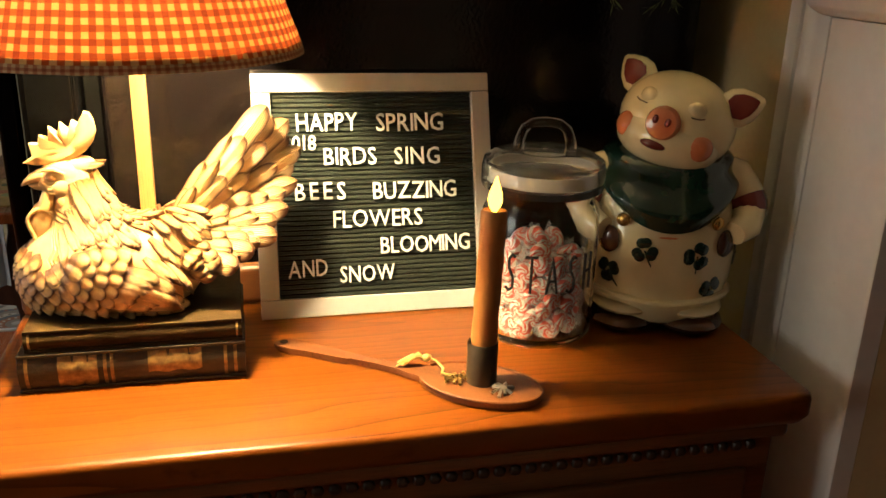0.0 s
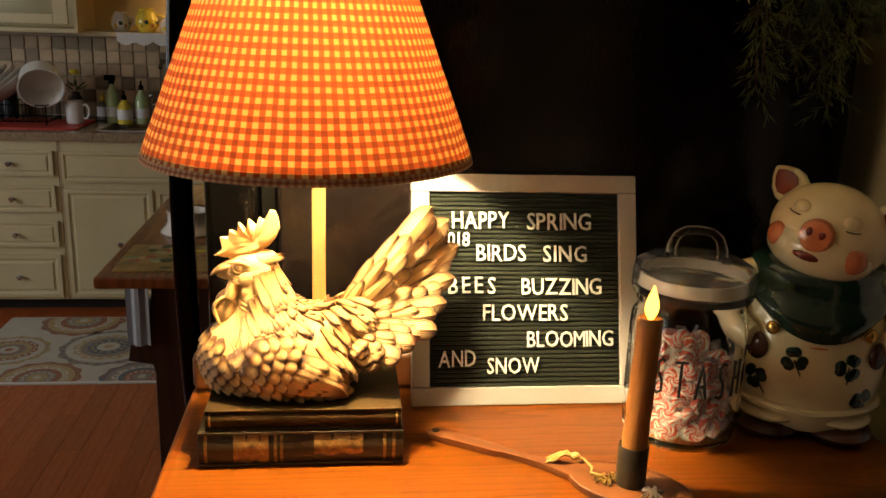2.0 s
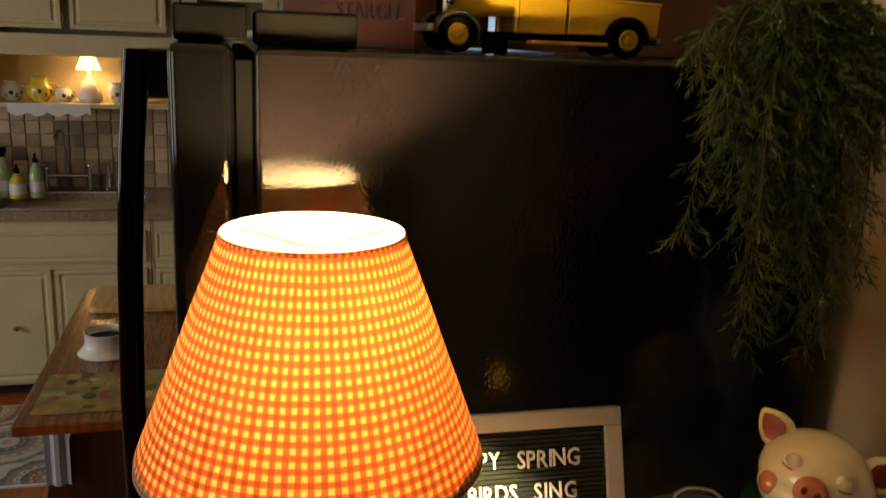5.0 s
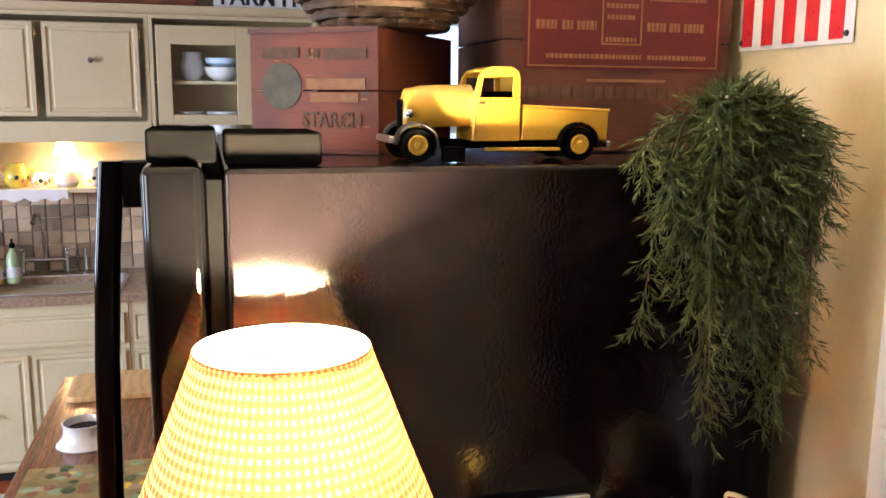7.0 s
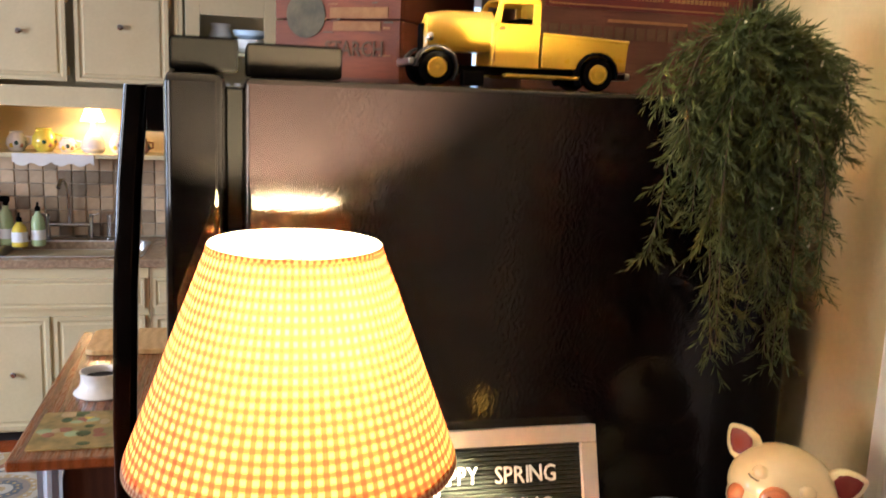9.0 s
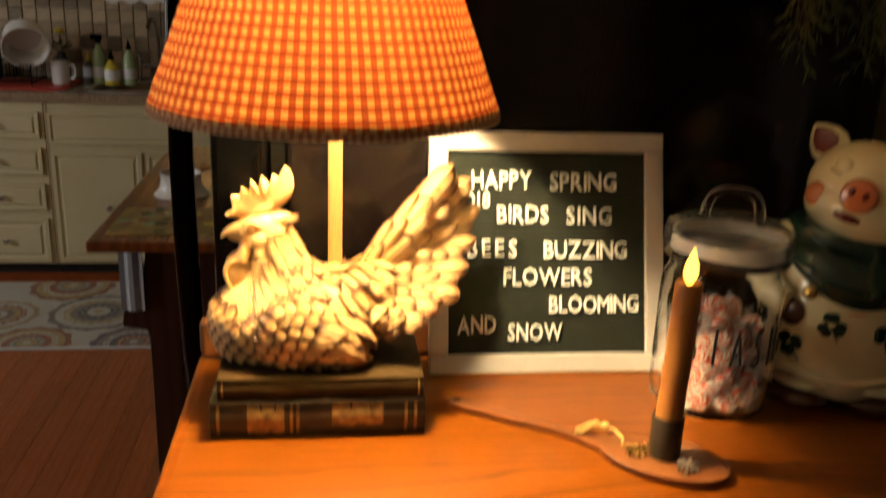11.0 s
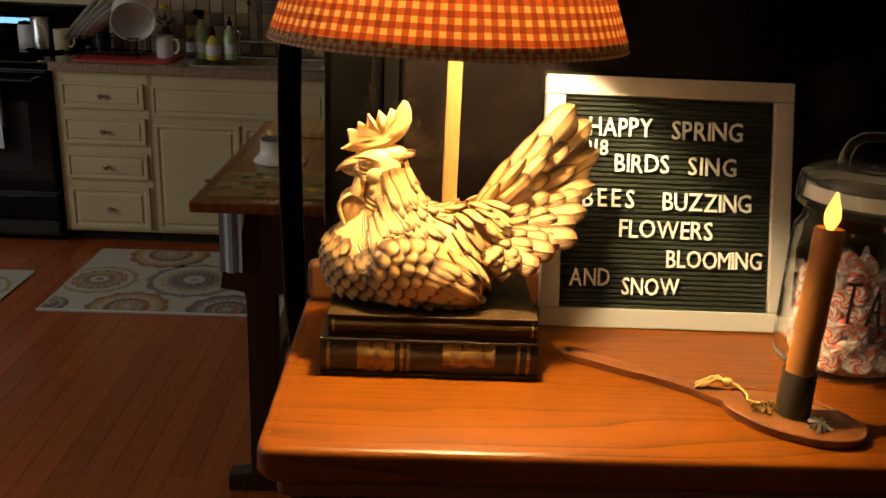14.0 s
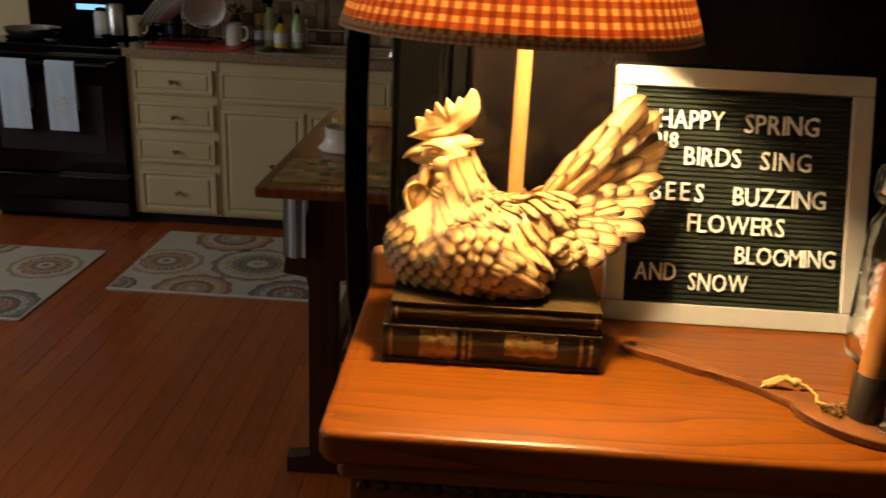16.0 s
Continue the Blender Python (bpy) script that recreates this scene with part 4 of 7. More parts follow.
def cone_band(r0, z0, r1, z1, thick, nu, nv, seg=96, rows=10, wobble=0.0):
    """A band of cloth round a cone, with cloth coordinates in checks."""
    bm = bmesh.new()
    uvl = bm.loops.layers.uv.new("cloth")
    grid = {}
    for s in (0, 1):
        for j in range(rows + 1):
            t = j / rows
            for i in range(seg):
                a = math.tau * i / seg
                r = r0 + (r1 - r0) * t - s * thick + wobble * noise.noise((6 * math.cos(a), 6 * math.sin(a), 4 * t))
                grid[s, j, i] = bm.verts.new((r * math.cos(a), r * math.sin(a), z0 + (z1 - z0) * t))
    for j in range(rows):
        for i in range(seg):
            for s in (0, 1):
                ks = [(i, j), (i + 1, j), (i + 1, j + 1), (i, j + 1)]
                f = bm.faces.new([grid[s, q, p % seg] for p, q in ks])
                f.smooth, f.material_index = True, s
                for l, (p, q) in zip(f.loops, ks):
                    l[uvl].uv = (nu * p / seg, nv * q / rows)
    for j in (0, rows):
        for i in range(seg):
            bm.faces.new([grid[0, j, i], grid[0, j, (i + 1) % seg], grid[1, j, (i + 1) % seg], grid[1, j, i]])
    return bm


shade = part("shade", cone_band(0.1555, 0.240, 0.0800, 0.438, 0.0006, 88, 21, wobble=0.0006), [M_GINGHAM, M_LINING], lamp, "red and cream gingham cloth shade, glowing")
part("lower_trim", cone_band(0.1572, 0.2335, 0.1540, 0.2435, 0.0022, 150, 2.2, rows=3, wobble=0.0008), [M_TAPE, M_TAPE], shade, "dark gingham edging tape")
part("upper_trim", cone_band(0.0812, 0.4365, 0.0798, 0.4405, 0.0010, 80, 1, rows=2, wobble=0.0003), [M_GINGHAM, M_LINING], shade, "dark gingham edging tape")

# ---- the letter board ----
BW, BH, LEAN_BOARD = 0.263, 0.264, 18.3
board = thing("letter_board", (1.036, 1.424, 1.1005), "white framed dark green letter board leaning on the refrigerator", "letter board")
board.matrix_basis = pose(1.036, 1.424, 1.1005, 90 - LEAN_BOARD, 0, 0)
FW = 0.0205
for x0, x1, y0, y1 in ((0, BW, 0, FW), (0, BW, BH - FW, BH), (0, FW, FW + 0.0003, BH - FW - 0.0003), (BW - FW, BW, FW + 0.0003, BH - FW - 0.0003)):
    part("frame_bar", box(x0, x1, y0, y1, -0.016, 0.0), M_FRAME, board, bevel=0.0014)
felt = bmesh.new()
n = 42
pts = []
for i in range(n):
    y0 = FW + (BH - 2 * FW) * i / n
    st = (BH - 2 * FW) / n
    pts += [(y0, -0.0085), (y0 + 0.18 * st, -0.0055), (y0 + 0.78 * st, -0.0055), (y0 + 0.96 * st, -0.0085)]
loft([[(x, y, z) for y, z in pts] + [(x, BH - FW, -0.013), (x, FW, -0.013)] for x in (FW, BW - FW)], felt)
part("felt_panel", felt, M_FELT, board, "dark green ribbed felt")
words = [("HAPPY", 0.0468, 0.1132, 0.2018, 0.0205), ("SPRING", 0.134, 0.2093, 0.2007, 0.0205), ("2018", 0.0290, 0.0668, 0.1816, 0.0170), ("BIRDS", 0.0747, 0.1325, 0.1645, 0.0198), ("SING", 0.1528, 0.204, 0.1635, 0.0198),
         ("BEES", 0.042, 0.0965, 0.1272, 0.0198), ("BUZZING", 0.127, 0.2213, 0.1258, 0.0198), ("FLOWERS", 0.0818, 0.1811, 0.0959, 0.0196), ("BLOOMING", 0.1329, 0.2343, 0.0658, 0.0192), ("AND", 0.0307, 0.0733, 0.044, 0.0196), ("SNOW", 0.0864, 0.1476, 0.0352, 0.0192)]
rnd = random.Random(8)
for word, u0, u1, v, hgt in words:
    made = [text_mesh(ch, hgt, 0.0022, 0.84, 0.0 if ch in "MW" else 0.007) for ch in word]
    total = sum(w for _, w in made)
    k = min(1.0, (u1 - u0) * 0.90 / total)
    gap = (u1 - u0 - total * k) / max(1, len(word) - 1)
    u = u0
    for (bm, w), ch in zip(made, word):
        for vert in bm.verts:
            vert.co.x *= k
        part("letter", bm, M_LETTER, board, at=(u, v + rnd.uniform(-0.0005, 0.0005), -0.0045), turn=(0, 0, rnd.uniform(-1.5, 1.5) + (-2 if word == "2018" else 0)))
        u += w * k + gap

# ---- the candle on its wooden paddle ----
PX, PY = 1.224, 1.240
paddle = thing("candle_holder", (PX, PY, 1.1005), "flat brown wooden paddle candle holder with long handle", "candle holder", rz=-34.0)
out = []
for k in range(33):
    a = radians(160 - 320 * k / 32)
    out.append((0.059 * math.cos(a) + 0.004, 0.036 * math.sin(a)))
neck_lo = [(-0.066, -0.010), (-0.078, -0.0062), (-0.105, -0.0050), (-0.128, -0.0055), (-0.132, -0.0078), (-0.150, -0.0082), (-0.175, -0.0088), (-0.192, -0.0105), (-0.205, -0.0095)]
out = out + neck_lo + [(-0.212, -0.004), (-0.212, 0.004)] + [(x, -y) for x, y in neck_lo[::-1]]
pb = bmesh.new()
loft([[(x * k, y * k, z) for x, y in out] for z, k in ((0.0, 0.985), (0.0012, 1.0), (0.0052, 1.0), (0.0064, 0.985))], pb)
part("paddle", pb, M_PADDLE, paddle, "worn brown wood")
# no hole is cut: a near-black disc stands for its shade
part("hang_hole", lathe([(0.0042, 0.0066), (0.0042, 0.0070)], 14, at=(-0.203, 0, 0)), M_DARK, paddle, "dark disc painted for the shade in a hanging hole")
rim = [(0.059 * math.cos(a) + 0.004, 0.036 * math.sin(a), 0.0064) for a in (radians(158 - 316 * k / 40) for k in range(41))]
part("rolled_rim", tube([(x * 0.985, y * 0.985, z) for x, y, z in rim], 0.0016, 8), M_PADDLE, paddle, "", True)
part("cup", lathe([(0.0142, 0.0068), (0.0142, 0.046), (0.0135, 0.047), (0.0125, 0.046), (0.0125, 0.012)], 24), M_CUP, paddle, "dark tin candle cup", True, (0.004, 0.003, 0))

candle = thing("flameless_candle", (PX + 0.004, PY + 0.004, 1.113), "tall honey-brown wax taper with a lit flame tip", "candle")
candle.matrix_basis = pose(PX + 0.005, PY + 0.001, 1.113, -4.5, 3.2, 0)
prof = [(0.0118, 0.0)] + [(0.0118 + 0.0004 * math.sin(k * 2.3), 0.012 * k) for k in range(1, 13)] + [(0.0120, 0.1535), (0.0108, 0.1555), (0.0060, 0.1545), (0.0035, 0.153)]
wx = lathe(prof, 24)
for v in wx.verts:
    v.co += 0.0007 * Vector((noise.noise(v.co * 90), noise.noise(v.co * 90 + Vector((5, 0, 0))), 0))
part("wax", wx, M_WAX, candle, "", True)
part("flame", lathe([(0.0022, 0.1535), (0.0055, 0.159), (0.0068, 0.164), (0.0058, 0.171), (0.0032, 0.178), (0.0006, 0.185)], 16, sy=0.7), M_FLAME, candle, "glowing amber flame tip", True)

tassel = thing("tassel_cord", (1.176, 1.284, 1.1075), "gold thread tassel with cord and two metal charms", "tassel")
ts = bmesh.new()
rnd = random.Random(3)
for k in range(34):
    a = radians(150 + rnd.uniform(-36, 36))
    ln = rnd.uniform(0.018, 0.026)
    x, y = 0.006 + ln * math.cos(a), 0.004 - 0.010 + ln * math.sin(a) * 0.7
    tube([(0.010, -0.002, 0.006 + rnd.uniform(-0.002, 0.002)), ((0.010 + x) / 2, (y - 0.002) / 2 + rnd.uniform(-0.002, 0.002), 0.006 + rnd.uniform(0, 0.004)), (x, y, rnd.uniform(0.0, 0.003))], 0.0007, 5, ts)
part("tassel", ts, M_TASSEL, tassel, "frayed gold tassel", True)
part("cord", tube([(0.010, -0.002, 0.006), (0.018, -0.006, 0.005), (0.023, -0.018, 0.002), (0.019, -0.028, 0.002), (0.029, -0.034, 0.002), (0.034, -0.044, 0.002)], 0.0012, 8), M_TASSEL, tassel, "twisted gold cord", True)
part("tassel_knot", ball((0.010, -0.002, 0.006), (0.005, 0.004, 0.004)), M_TASSEL, tassel, "", True)
for cx, cy, rz in ((0.031, -0.040, 20), (0.066, -0.068, 60)):
    ch = bmesh.new()
    for a, ln in ((0, 0.013), (72, 0.010), (140, 0.012), (35, 0.008)):
        c, s = math.cos(radians(a + rz)), math.sin(radians(a + rz))
        tube([(-ln * c, -ln * s, 0.001), (-ln * c * 0.4, -ln * s * 0.4, 0.004), (ln * c * 0.4, ln * s * 0.4, 0.0035), (ln * c, ln * s, 0.0015)], [0.0018, 0.0012, 0.0012, 0.0018], 6, ch)
    for k in range(5):
        ball((rnd.uniform(-0.009, 0.009), rnd.uniform(-0.009, 0.009), 0.003), 0.0022, ch, seg=8)
    part("charm", ch, M_GOLD if rz == 20 else M_STEEL, tassel, "tarnished metal charm", True, (cx, cy, 0.0))

# ---- the sweet jar ----
JX, JY, JR = 1.3170, 1.352, 0.0590
jar = thing("glass_jar", (JX, JY, 1.1005), "clear glass storage jar with lid, full of peppermint sweets", "jar")
outer = [(0.046, 0.0), (0.052, 0.003), (JR, 0.010), (JR + 0.001, 0.03), (JR + 0.001, 0.120), (JR, 0.135), (0.0535, 0.146), (0.0525, 0.152), (0.0545, 0.158)]
inner = [(0.0520, 0.158), (0.0498, 0.150), (0.0505, 0.144), (JR - 0.003, 0.134), (JR - 0.0025, 0.03), (JR - 0.004, 0.014), (0.046, 0.008), (0.010, 0.0075)]
part("jar_body", lathe(outer + inner, 48), M_JARGLASS, jar, "clear glass body", True).visible_shadow = False
lid = lathe([(0.052, 0.1585), (0.0605, 0.160), (0.0618, 0.164), (0.0618, 0.180), (0.0600, 0.188), (0.050, 0.194), (0.030, 0.198), (0.004, 0.199),
             (0.004, 0.1945), (0.030, 0.1935), (0.049, 0.189), (0.0555, 0.183), (0.0560, 0.168), (0.052, 0.165)], 48)
lid_ob = part("lid", lid, M_LIDGLASS, jar, "domed clear glass lid", True)
lid_ob.visible_shadow = False
hs = [(x * 0.82, 0, z) for x, z in ((-0.031, 0.195), (-0.0305, 0.206), (-0.026, 0.217), (-0.016, 0.2235), (0, 0.225), (0.016, 0.2235), (0.026, 0.217), (0.0305, 0.206), (0.031, 0.195))]
part("handle", tube(hs, [0.0062, 0.0055, 0.005, 0.0048, 0.0048, 0.0048, 0.005, 0.0055, 0.0062], 12), M_JARGLASS, lid_ob, "arched clear glass handle", True, turn=(0, 0, -20))
part("seal", lathe([(0.0520, 0.1668), (0.0535, 0.1664), (0.0550, 0.1680), (0.0550, 0.1790), (0.0542, 0.1800), (0.0520, 0.1796)], 40, caps=False), M_WHITE, jar, "pale sealing ring", True)
# tall thin hand-drawn capitals bent round the glass
st = bmesh.new()
strokes = {"S": [[(0.85, 0.92), (0.6, 1.0), (0.3, 0.85), (0.35, 0.6), (0.7, 0.38), (0.7, 0.1), (0.4, 0.0), (0.1, 0.08)]], "T": [[(0.0, 0.97), (1.0, 1.0)], [(0.5, 0.98), (0.48, 0.0)]], "A": [[(0.1, 0.0), (0.5, 1.0), (0.9, 0.02)], [(0.25, 0.35), (0.78, 0.37)]],
           "H": [[(0.15, 1.0), (0.13, 0.0)], [(0.85, 1.0), (0.85, 0.0)], [(0.14, 0.5), (0.85, 0.52)]]}
for i, ch in enumerate("STASH"):
    for line in strokes[ch]:
        pts = []
        for (xa, ya), (xb, yb) in zip(line, line[1:]):
            pts += [(xa + (xb - xa) * q / 3, ya + (yb - ya) * q / 3) for q in range(3)]
        pts.append(line[-1])
        wpts = []
        for x, y in pts:
            ang = radians(-141 + 19.8 * (i + 0.62 * x))
            wpts.append(((JR + 0.0014) * math.cos(ang), (JR + 0.0014) * math.sin(ang), 0.066 + 0.038 * y))
        tube(wpts, 0.0015, 5, st)
part("lettering", st, M_INK, jar, "tall thin black capitals", True)

candy = thing("peppermint_candy", (0, 0, -1), "round red and white peppermint in clear wrapper", "candy", "sweets in the jar")
cb = bmesh.new()
seg = 18
rg = [[(r * math.cos(a + 2.2 * r / 0.011), r * math.sin(a + 2.2 * r / 0.011), z) for a in (math.tau * i / seg for i in range(seg))]
      for r, z in ((0.0015, 0.0050), (0.005, 0.0050), (0.009, 0.0040), (0.0112, 0.0012), (0.0112, -0.0012), (0.009, -0.0040), (0.005, -0.0050), (0.0015, -0.0050))]
loft(rg, cb)
cb.faces.ensure_lookup_table()
for i, f in enumerate(cb.faces):
    f.material_index = 1 if (i % seg) % 6 in (0, 1, 3) else 0
part("sweet", cb, [M_WHITE, M_MINT], candy, "", True)
wb = bmesh.new()
for s in (1, -1):
    rings = []
    for t, r in ((0.0105, 0.002), (0.013, 0.0035), (0.017, 0.007), (0.020, 0.0095)):
        rings.append([(s * t + 0.001 * math.sin(5 * k), r * math.cos(math.tau * k / 12) * 1.0, r * 0.4 * math.sin(math.tau * k / 12) + 0.0012 * (-1) ** k) for k in range(12)])
    loft(rings, wb, caps=False)
part("wrapper_end", wb, M_WRAP, candy, "clear twisted cellophane", True)
rnd = random.Random(12)
spots = []
for layer in range(8):
    z = 0.018 + 0.0118 * layer
    ring = [(0.0385, 9), (0.017, 4)] if layer < 7 else [(0.030, 5), (0.008, 2)]
    for r, cnt in ring:
        for k in range(cnt):
            a = math.tau * (k + 0.37 * layer) / cnt + rnd.uniform(-0.15, 0.15)
            spots.append((r, a, z + rnd.uniform(-0.003, 0.003)))
for i, (r, a, z) in enumerate(spots):
    m = pose(JX + r * math.cos(a), JY + r * math.sin(a), 1.1005 + z, rnd.uniform(-20, 20) + 90 if r > 0.03 else rnd.uniform(0, 180), rnd.uniform(-25, 25), math.degrees(a) + 90 + rnd.uniform(-30, 30))
    if i == 0:
        candy.matrix_basis = m
    else:
        copy_thing(candy, m)

# ---- the ceramic pig jar: one glazed figure ----
PIG = [(0.0, 0.060), (0.006, 0.066), (0.02, 0.072), (0.045, 0.079), (0.075, 0.081), (0.105, 0.078), (0.13, 0.071), (0.152, 0.062), (0.172, 0.050), (0.19, 0.040)]
PIG_DEEP = 0.84


def pig_at(a, z, out=0.0):
    """A point of the pig's body; a: degrees from its front, to its left side positive."""
    r = float(np.interp(z, [p[0] + 0.012 for p in PIG], [p[1] for p in PIG])) + out
    x, y = r * math.sin(radians(a)), -PIG_DEEP * r * math.cos(radians(a))
    nrm = Vector((math.sin(radians(a)), -math.cos(radians(a)) / PIG_DEEP, 0.0)).normalized()
    return Vector((x, y, z)), nrm


def facing(n, roll=0.0):
    """A turn whose z axis is n."""
    return Vector(n).to_track_quat("Z", "Y").to_matrix() @ Matrix.Rotation(roll, 3, "Z")


def pig():
    cream, red, pink, green, brown, gold = range(6)
    bm = bmesh.new()
    lathe([(r, z + 0.012) for z, r in PIG], 40, bm, cream, sy=PIG_DEEP)
    for s in (1, -1):
        ball((s * 0.036, -0.020, 0.010), (0.037, 0.044, 0.0125), bm, brown, 20)
        ball((s * 0.034, -0.010, 0.026), (0.038, 0.052, 0.011), bm, cream, 20)
        # arm, sleeve, hand in the pocket
        tube([(s * 0.050, 0.0, 0.172), (s * 0.070, -0.002, 0.163), (s * 0.083, -0.008, 0.146), (s * 0.0865, -0.018, 0.130), (s * 0.080, -0.036, 0.119), (s * 0.066, -0.050, 0.115)], [0.018, 0.022, 0.020, 0.0175, 0.016, 0.012], 14, bm, cream)
        tube([(s * 0.0835, -0.0095, 0.1435), (s * 0.0870, -0.0140, 0.1355), (s * 0.0884, -0.018, 0.1285)], [0.0206, 0.0200, 0.0182], 14, bm, red)
        p, n = pig_at(s * 47, 0.103, 0.002)
        ball(p, (0.013, 0.015, 0.006), bm, brown, 14, facing(n))
        p, n = pig_at(s * 37, 0.126, 0.004)
        ball(p, (0.0075, 0.0075, 0.0045), bm, gold, 16, facing(n))
        strap = [pig_at(s * (36 - 2 * k), 0.128 + 0.011 * k, 0.001)[0] for k in range(5)]
        tube(strap, 0.0045, 8, bm, cream)
        # welt of the dungarees
    hem = [pig_at(a, 0.038 + 0.004 * abs(math.sin(radians(a * 1.5))), 0.003)[0] for a in range(-180, 181, 12)]
    tube(hem, 0.0045, 8, bm, cream)
    for a, z, roll, k in ((-18, 0.097, 0.2, 1.0), (21, 0.093, -0.5, 1.1), (-46, 0.069, 0.9, 1.0), (38, 0.054, -0.8, 1.05), (75, 0.085, 0.4, 1.0), (-80, 0.095, 0.4, 1.0)):
        for t in (90, 210, 330):
            for d in (-16, 16):
                q = radians(t + d) + roll
                p, n = pig_at(a + math.degrees(0.0082 * k * math.cos(q) / 0.078), z + 0.0082 * k * math.sin(q), 0.0005)
                ball(p, (0.0060 * k, 0.0060 * k, 0.0012), bm, green, 10, facing(n))
        pts = [pig_at(a + math.degrees(w * 0.012 * math.sin(0.5 + roll) / 0.078), z - 0.017 * w * k, 0.0006)[0] for w in (0, 0.5, 1.0)]
        tube(pts, [0.0012, 0.001, 0.0006], 6, bm, green)
    # name on the bib: an unreadable small bar
    p, n = pig_at(-2, 0.112, 0.0004)
    ball(p, (0.010, 0.0012, 0.0006), bm, pink, 8, facing(n))
    # scarf: folds round the neck with a point at the front
    rings = []
    for k in range(15):
        t = k / 14
        ring = []
        for i in range(48):
            a = math.tau * i / 48
            front = max(0.0, math.cos(a)) ** 1.6
            drop = 0.195 - 0.014 * front - t * (0.036 + 0.028 * front)
            r = 0.046 + 0.026 * math.sin(math.pi * (0.12 + 0.55 * t)) + 0.0035 * math.sin(9 * t + 1.5 * math.cos(a)) + 0.010 * t * front
            ring.append((r * math.sin(a), -0.90 * r * math.cos(a), drop))
        rings.append(ring)
    loft(rings, bm, green)
    # head, leaning to its side
    hm = Matrix.Translation((0.004, -0.006, 0.221)) @ Matrix.Rotation(radians(-27), 4, "Z") @ Matrix.Rotation(radians(12), 4, "Y") @ Matrix.Rotation(radians(-9), 4, "X")
    h3 = hm.to_3x3()
    ball(hm @ Vector((0, 0, 0)), (0.0605, 0.0535, 0.0505), bm, cream, 32, h3)
    ball(hm @ Vector((0, -0.012, -0.018)), (0.055, 0.045, 0.034), bm, cream, 28, h3)
    tube([hm @ Vector((0, -0.042, -0.003)), hm @ Vector((0, -0.055, -0.003)), hm @ Vector((0, -0.0595, -0.003)), hm @ Vector((0, -0.0610, -0.003))], [0.0185, 0.0172, 0.0150, 0.0090], 20, bm, pink)
    for s in (1, -1):
        ball(hm @ Vector((s * 0.0064, -0.0605, -0.0005)), (0.0034, 0.002, 0.0046), bm, red, 10, h3)
        ball(hm @ Vector((s * 0.039, -0.036, -0.016)), (0.0145, 0.009, 0.0135), bm, pink, 16, h3 @ Matrix.Rotation(s * 0.75, 3, "Z"))
        # closed eye: lid and lash line
        ball(hm @ Vector((s * 0.025, -0.042, 0.018)), (0.010, 0.0055, 0.0085), bm, cream, 14, h3 @ Matrix.Rotation(s * 0.45, 3, "Z"))
        tube([hm @ Vector((s * (0.025 + 0.0115 * math.sin(q)), -0.0478 + 0.004 * q * q * 0.5, 0.0135 - 0.003 * math.cos(q * 1.2))) for q in (-1.2, -0.6, 0, 0.6, 1.2)], 0.0007, 6, bm, brown)
        # ear: thick leaf with a dark inner face
        em = hm @ Matrix.Translation((s * 0.050, -0.004, 0.029)) @ Matrix.Rotation(s * radians(56), 4, "Y") @ Matrix.Scale(0.90, 4) @ Matrix.Rotation(radians(-12), 4, "X")
        shape = [(0.019, -0.010, 0.0085), (0.022, 0.004, 0.009), (0.019, 0.016, 0.0075), (0.011, 0.027, 0.005), (0.003, 0.034, 0.002)]
        loft([[em @ Vector((w * math.cos(q), d * math.sin(q), z)) for q in (math.tau * i / 18 for i in range(18))] for w, z, d in shape], bm, cream)
        dish = [(0.010, -0.004, 0.0012), (0.0145, 0.004, 0.0016), (0.0125, 0.014, 0.0016), (0.007, 0.023, 0.0012), (0.0015, 0.028, 0.0005)]
        loft([[em @ Vector((w * math.cos(q), -0.0100 + 0.20 * max(0, z) + d * math.sin(q), z)) for q in (math.tau * i / 16 for i in range(16))] for w, z, d in dish], bm, red)
    ball(hm @ Vector((-0.002, -0.0545, -0.0255)), (0.0135, 0.005, 0.0046), bm, red, 14, h3)
    return bm


M_PIG_GOLD = surface("gold_button", (0.62, 0.36, 0.08), (0.72, 0.45, 0.12), 0.2, 20, 100, metal=0.8, relief=0.02)
tagged(part("pig_cookie_jar", pig(), [M_PIG, M_PIG_RED, M_PIG_PINK, M_PIG_GREEN, M_PIG_BROWN, M_PIG_GOLD], None, "", True, (1.462, 1.372, 1.1003), (0, 0, -17)),
       "cream ceramic pig cookie jar with green scarf and clovers", "cookie jar")

# ---- the refrigerator ----
FX0, FX1, FY, FZ = 0.794, 1.565, 1.522, 1.748
fridge = thing("refrigerator", (1.2, 1.98, 0), "black refrigerator with pebbled side panel and long bar handles", "refrigerator")


def fr_part(name, bm, mat, label="", bevel=0.006, parent=None, smooth=False):
    return part(name, local(bm, 1.2, 1.98), mat, parent or fridge, label, smooth, bevel=bevel)


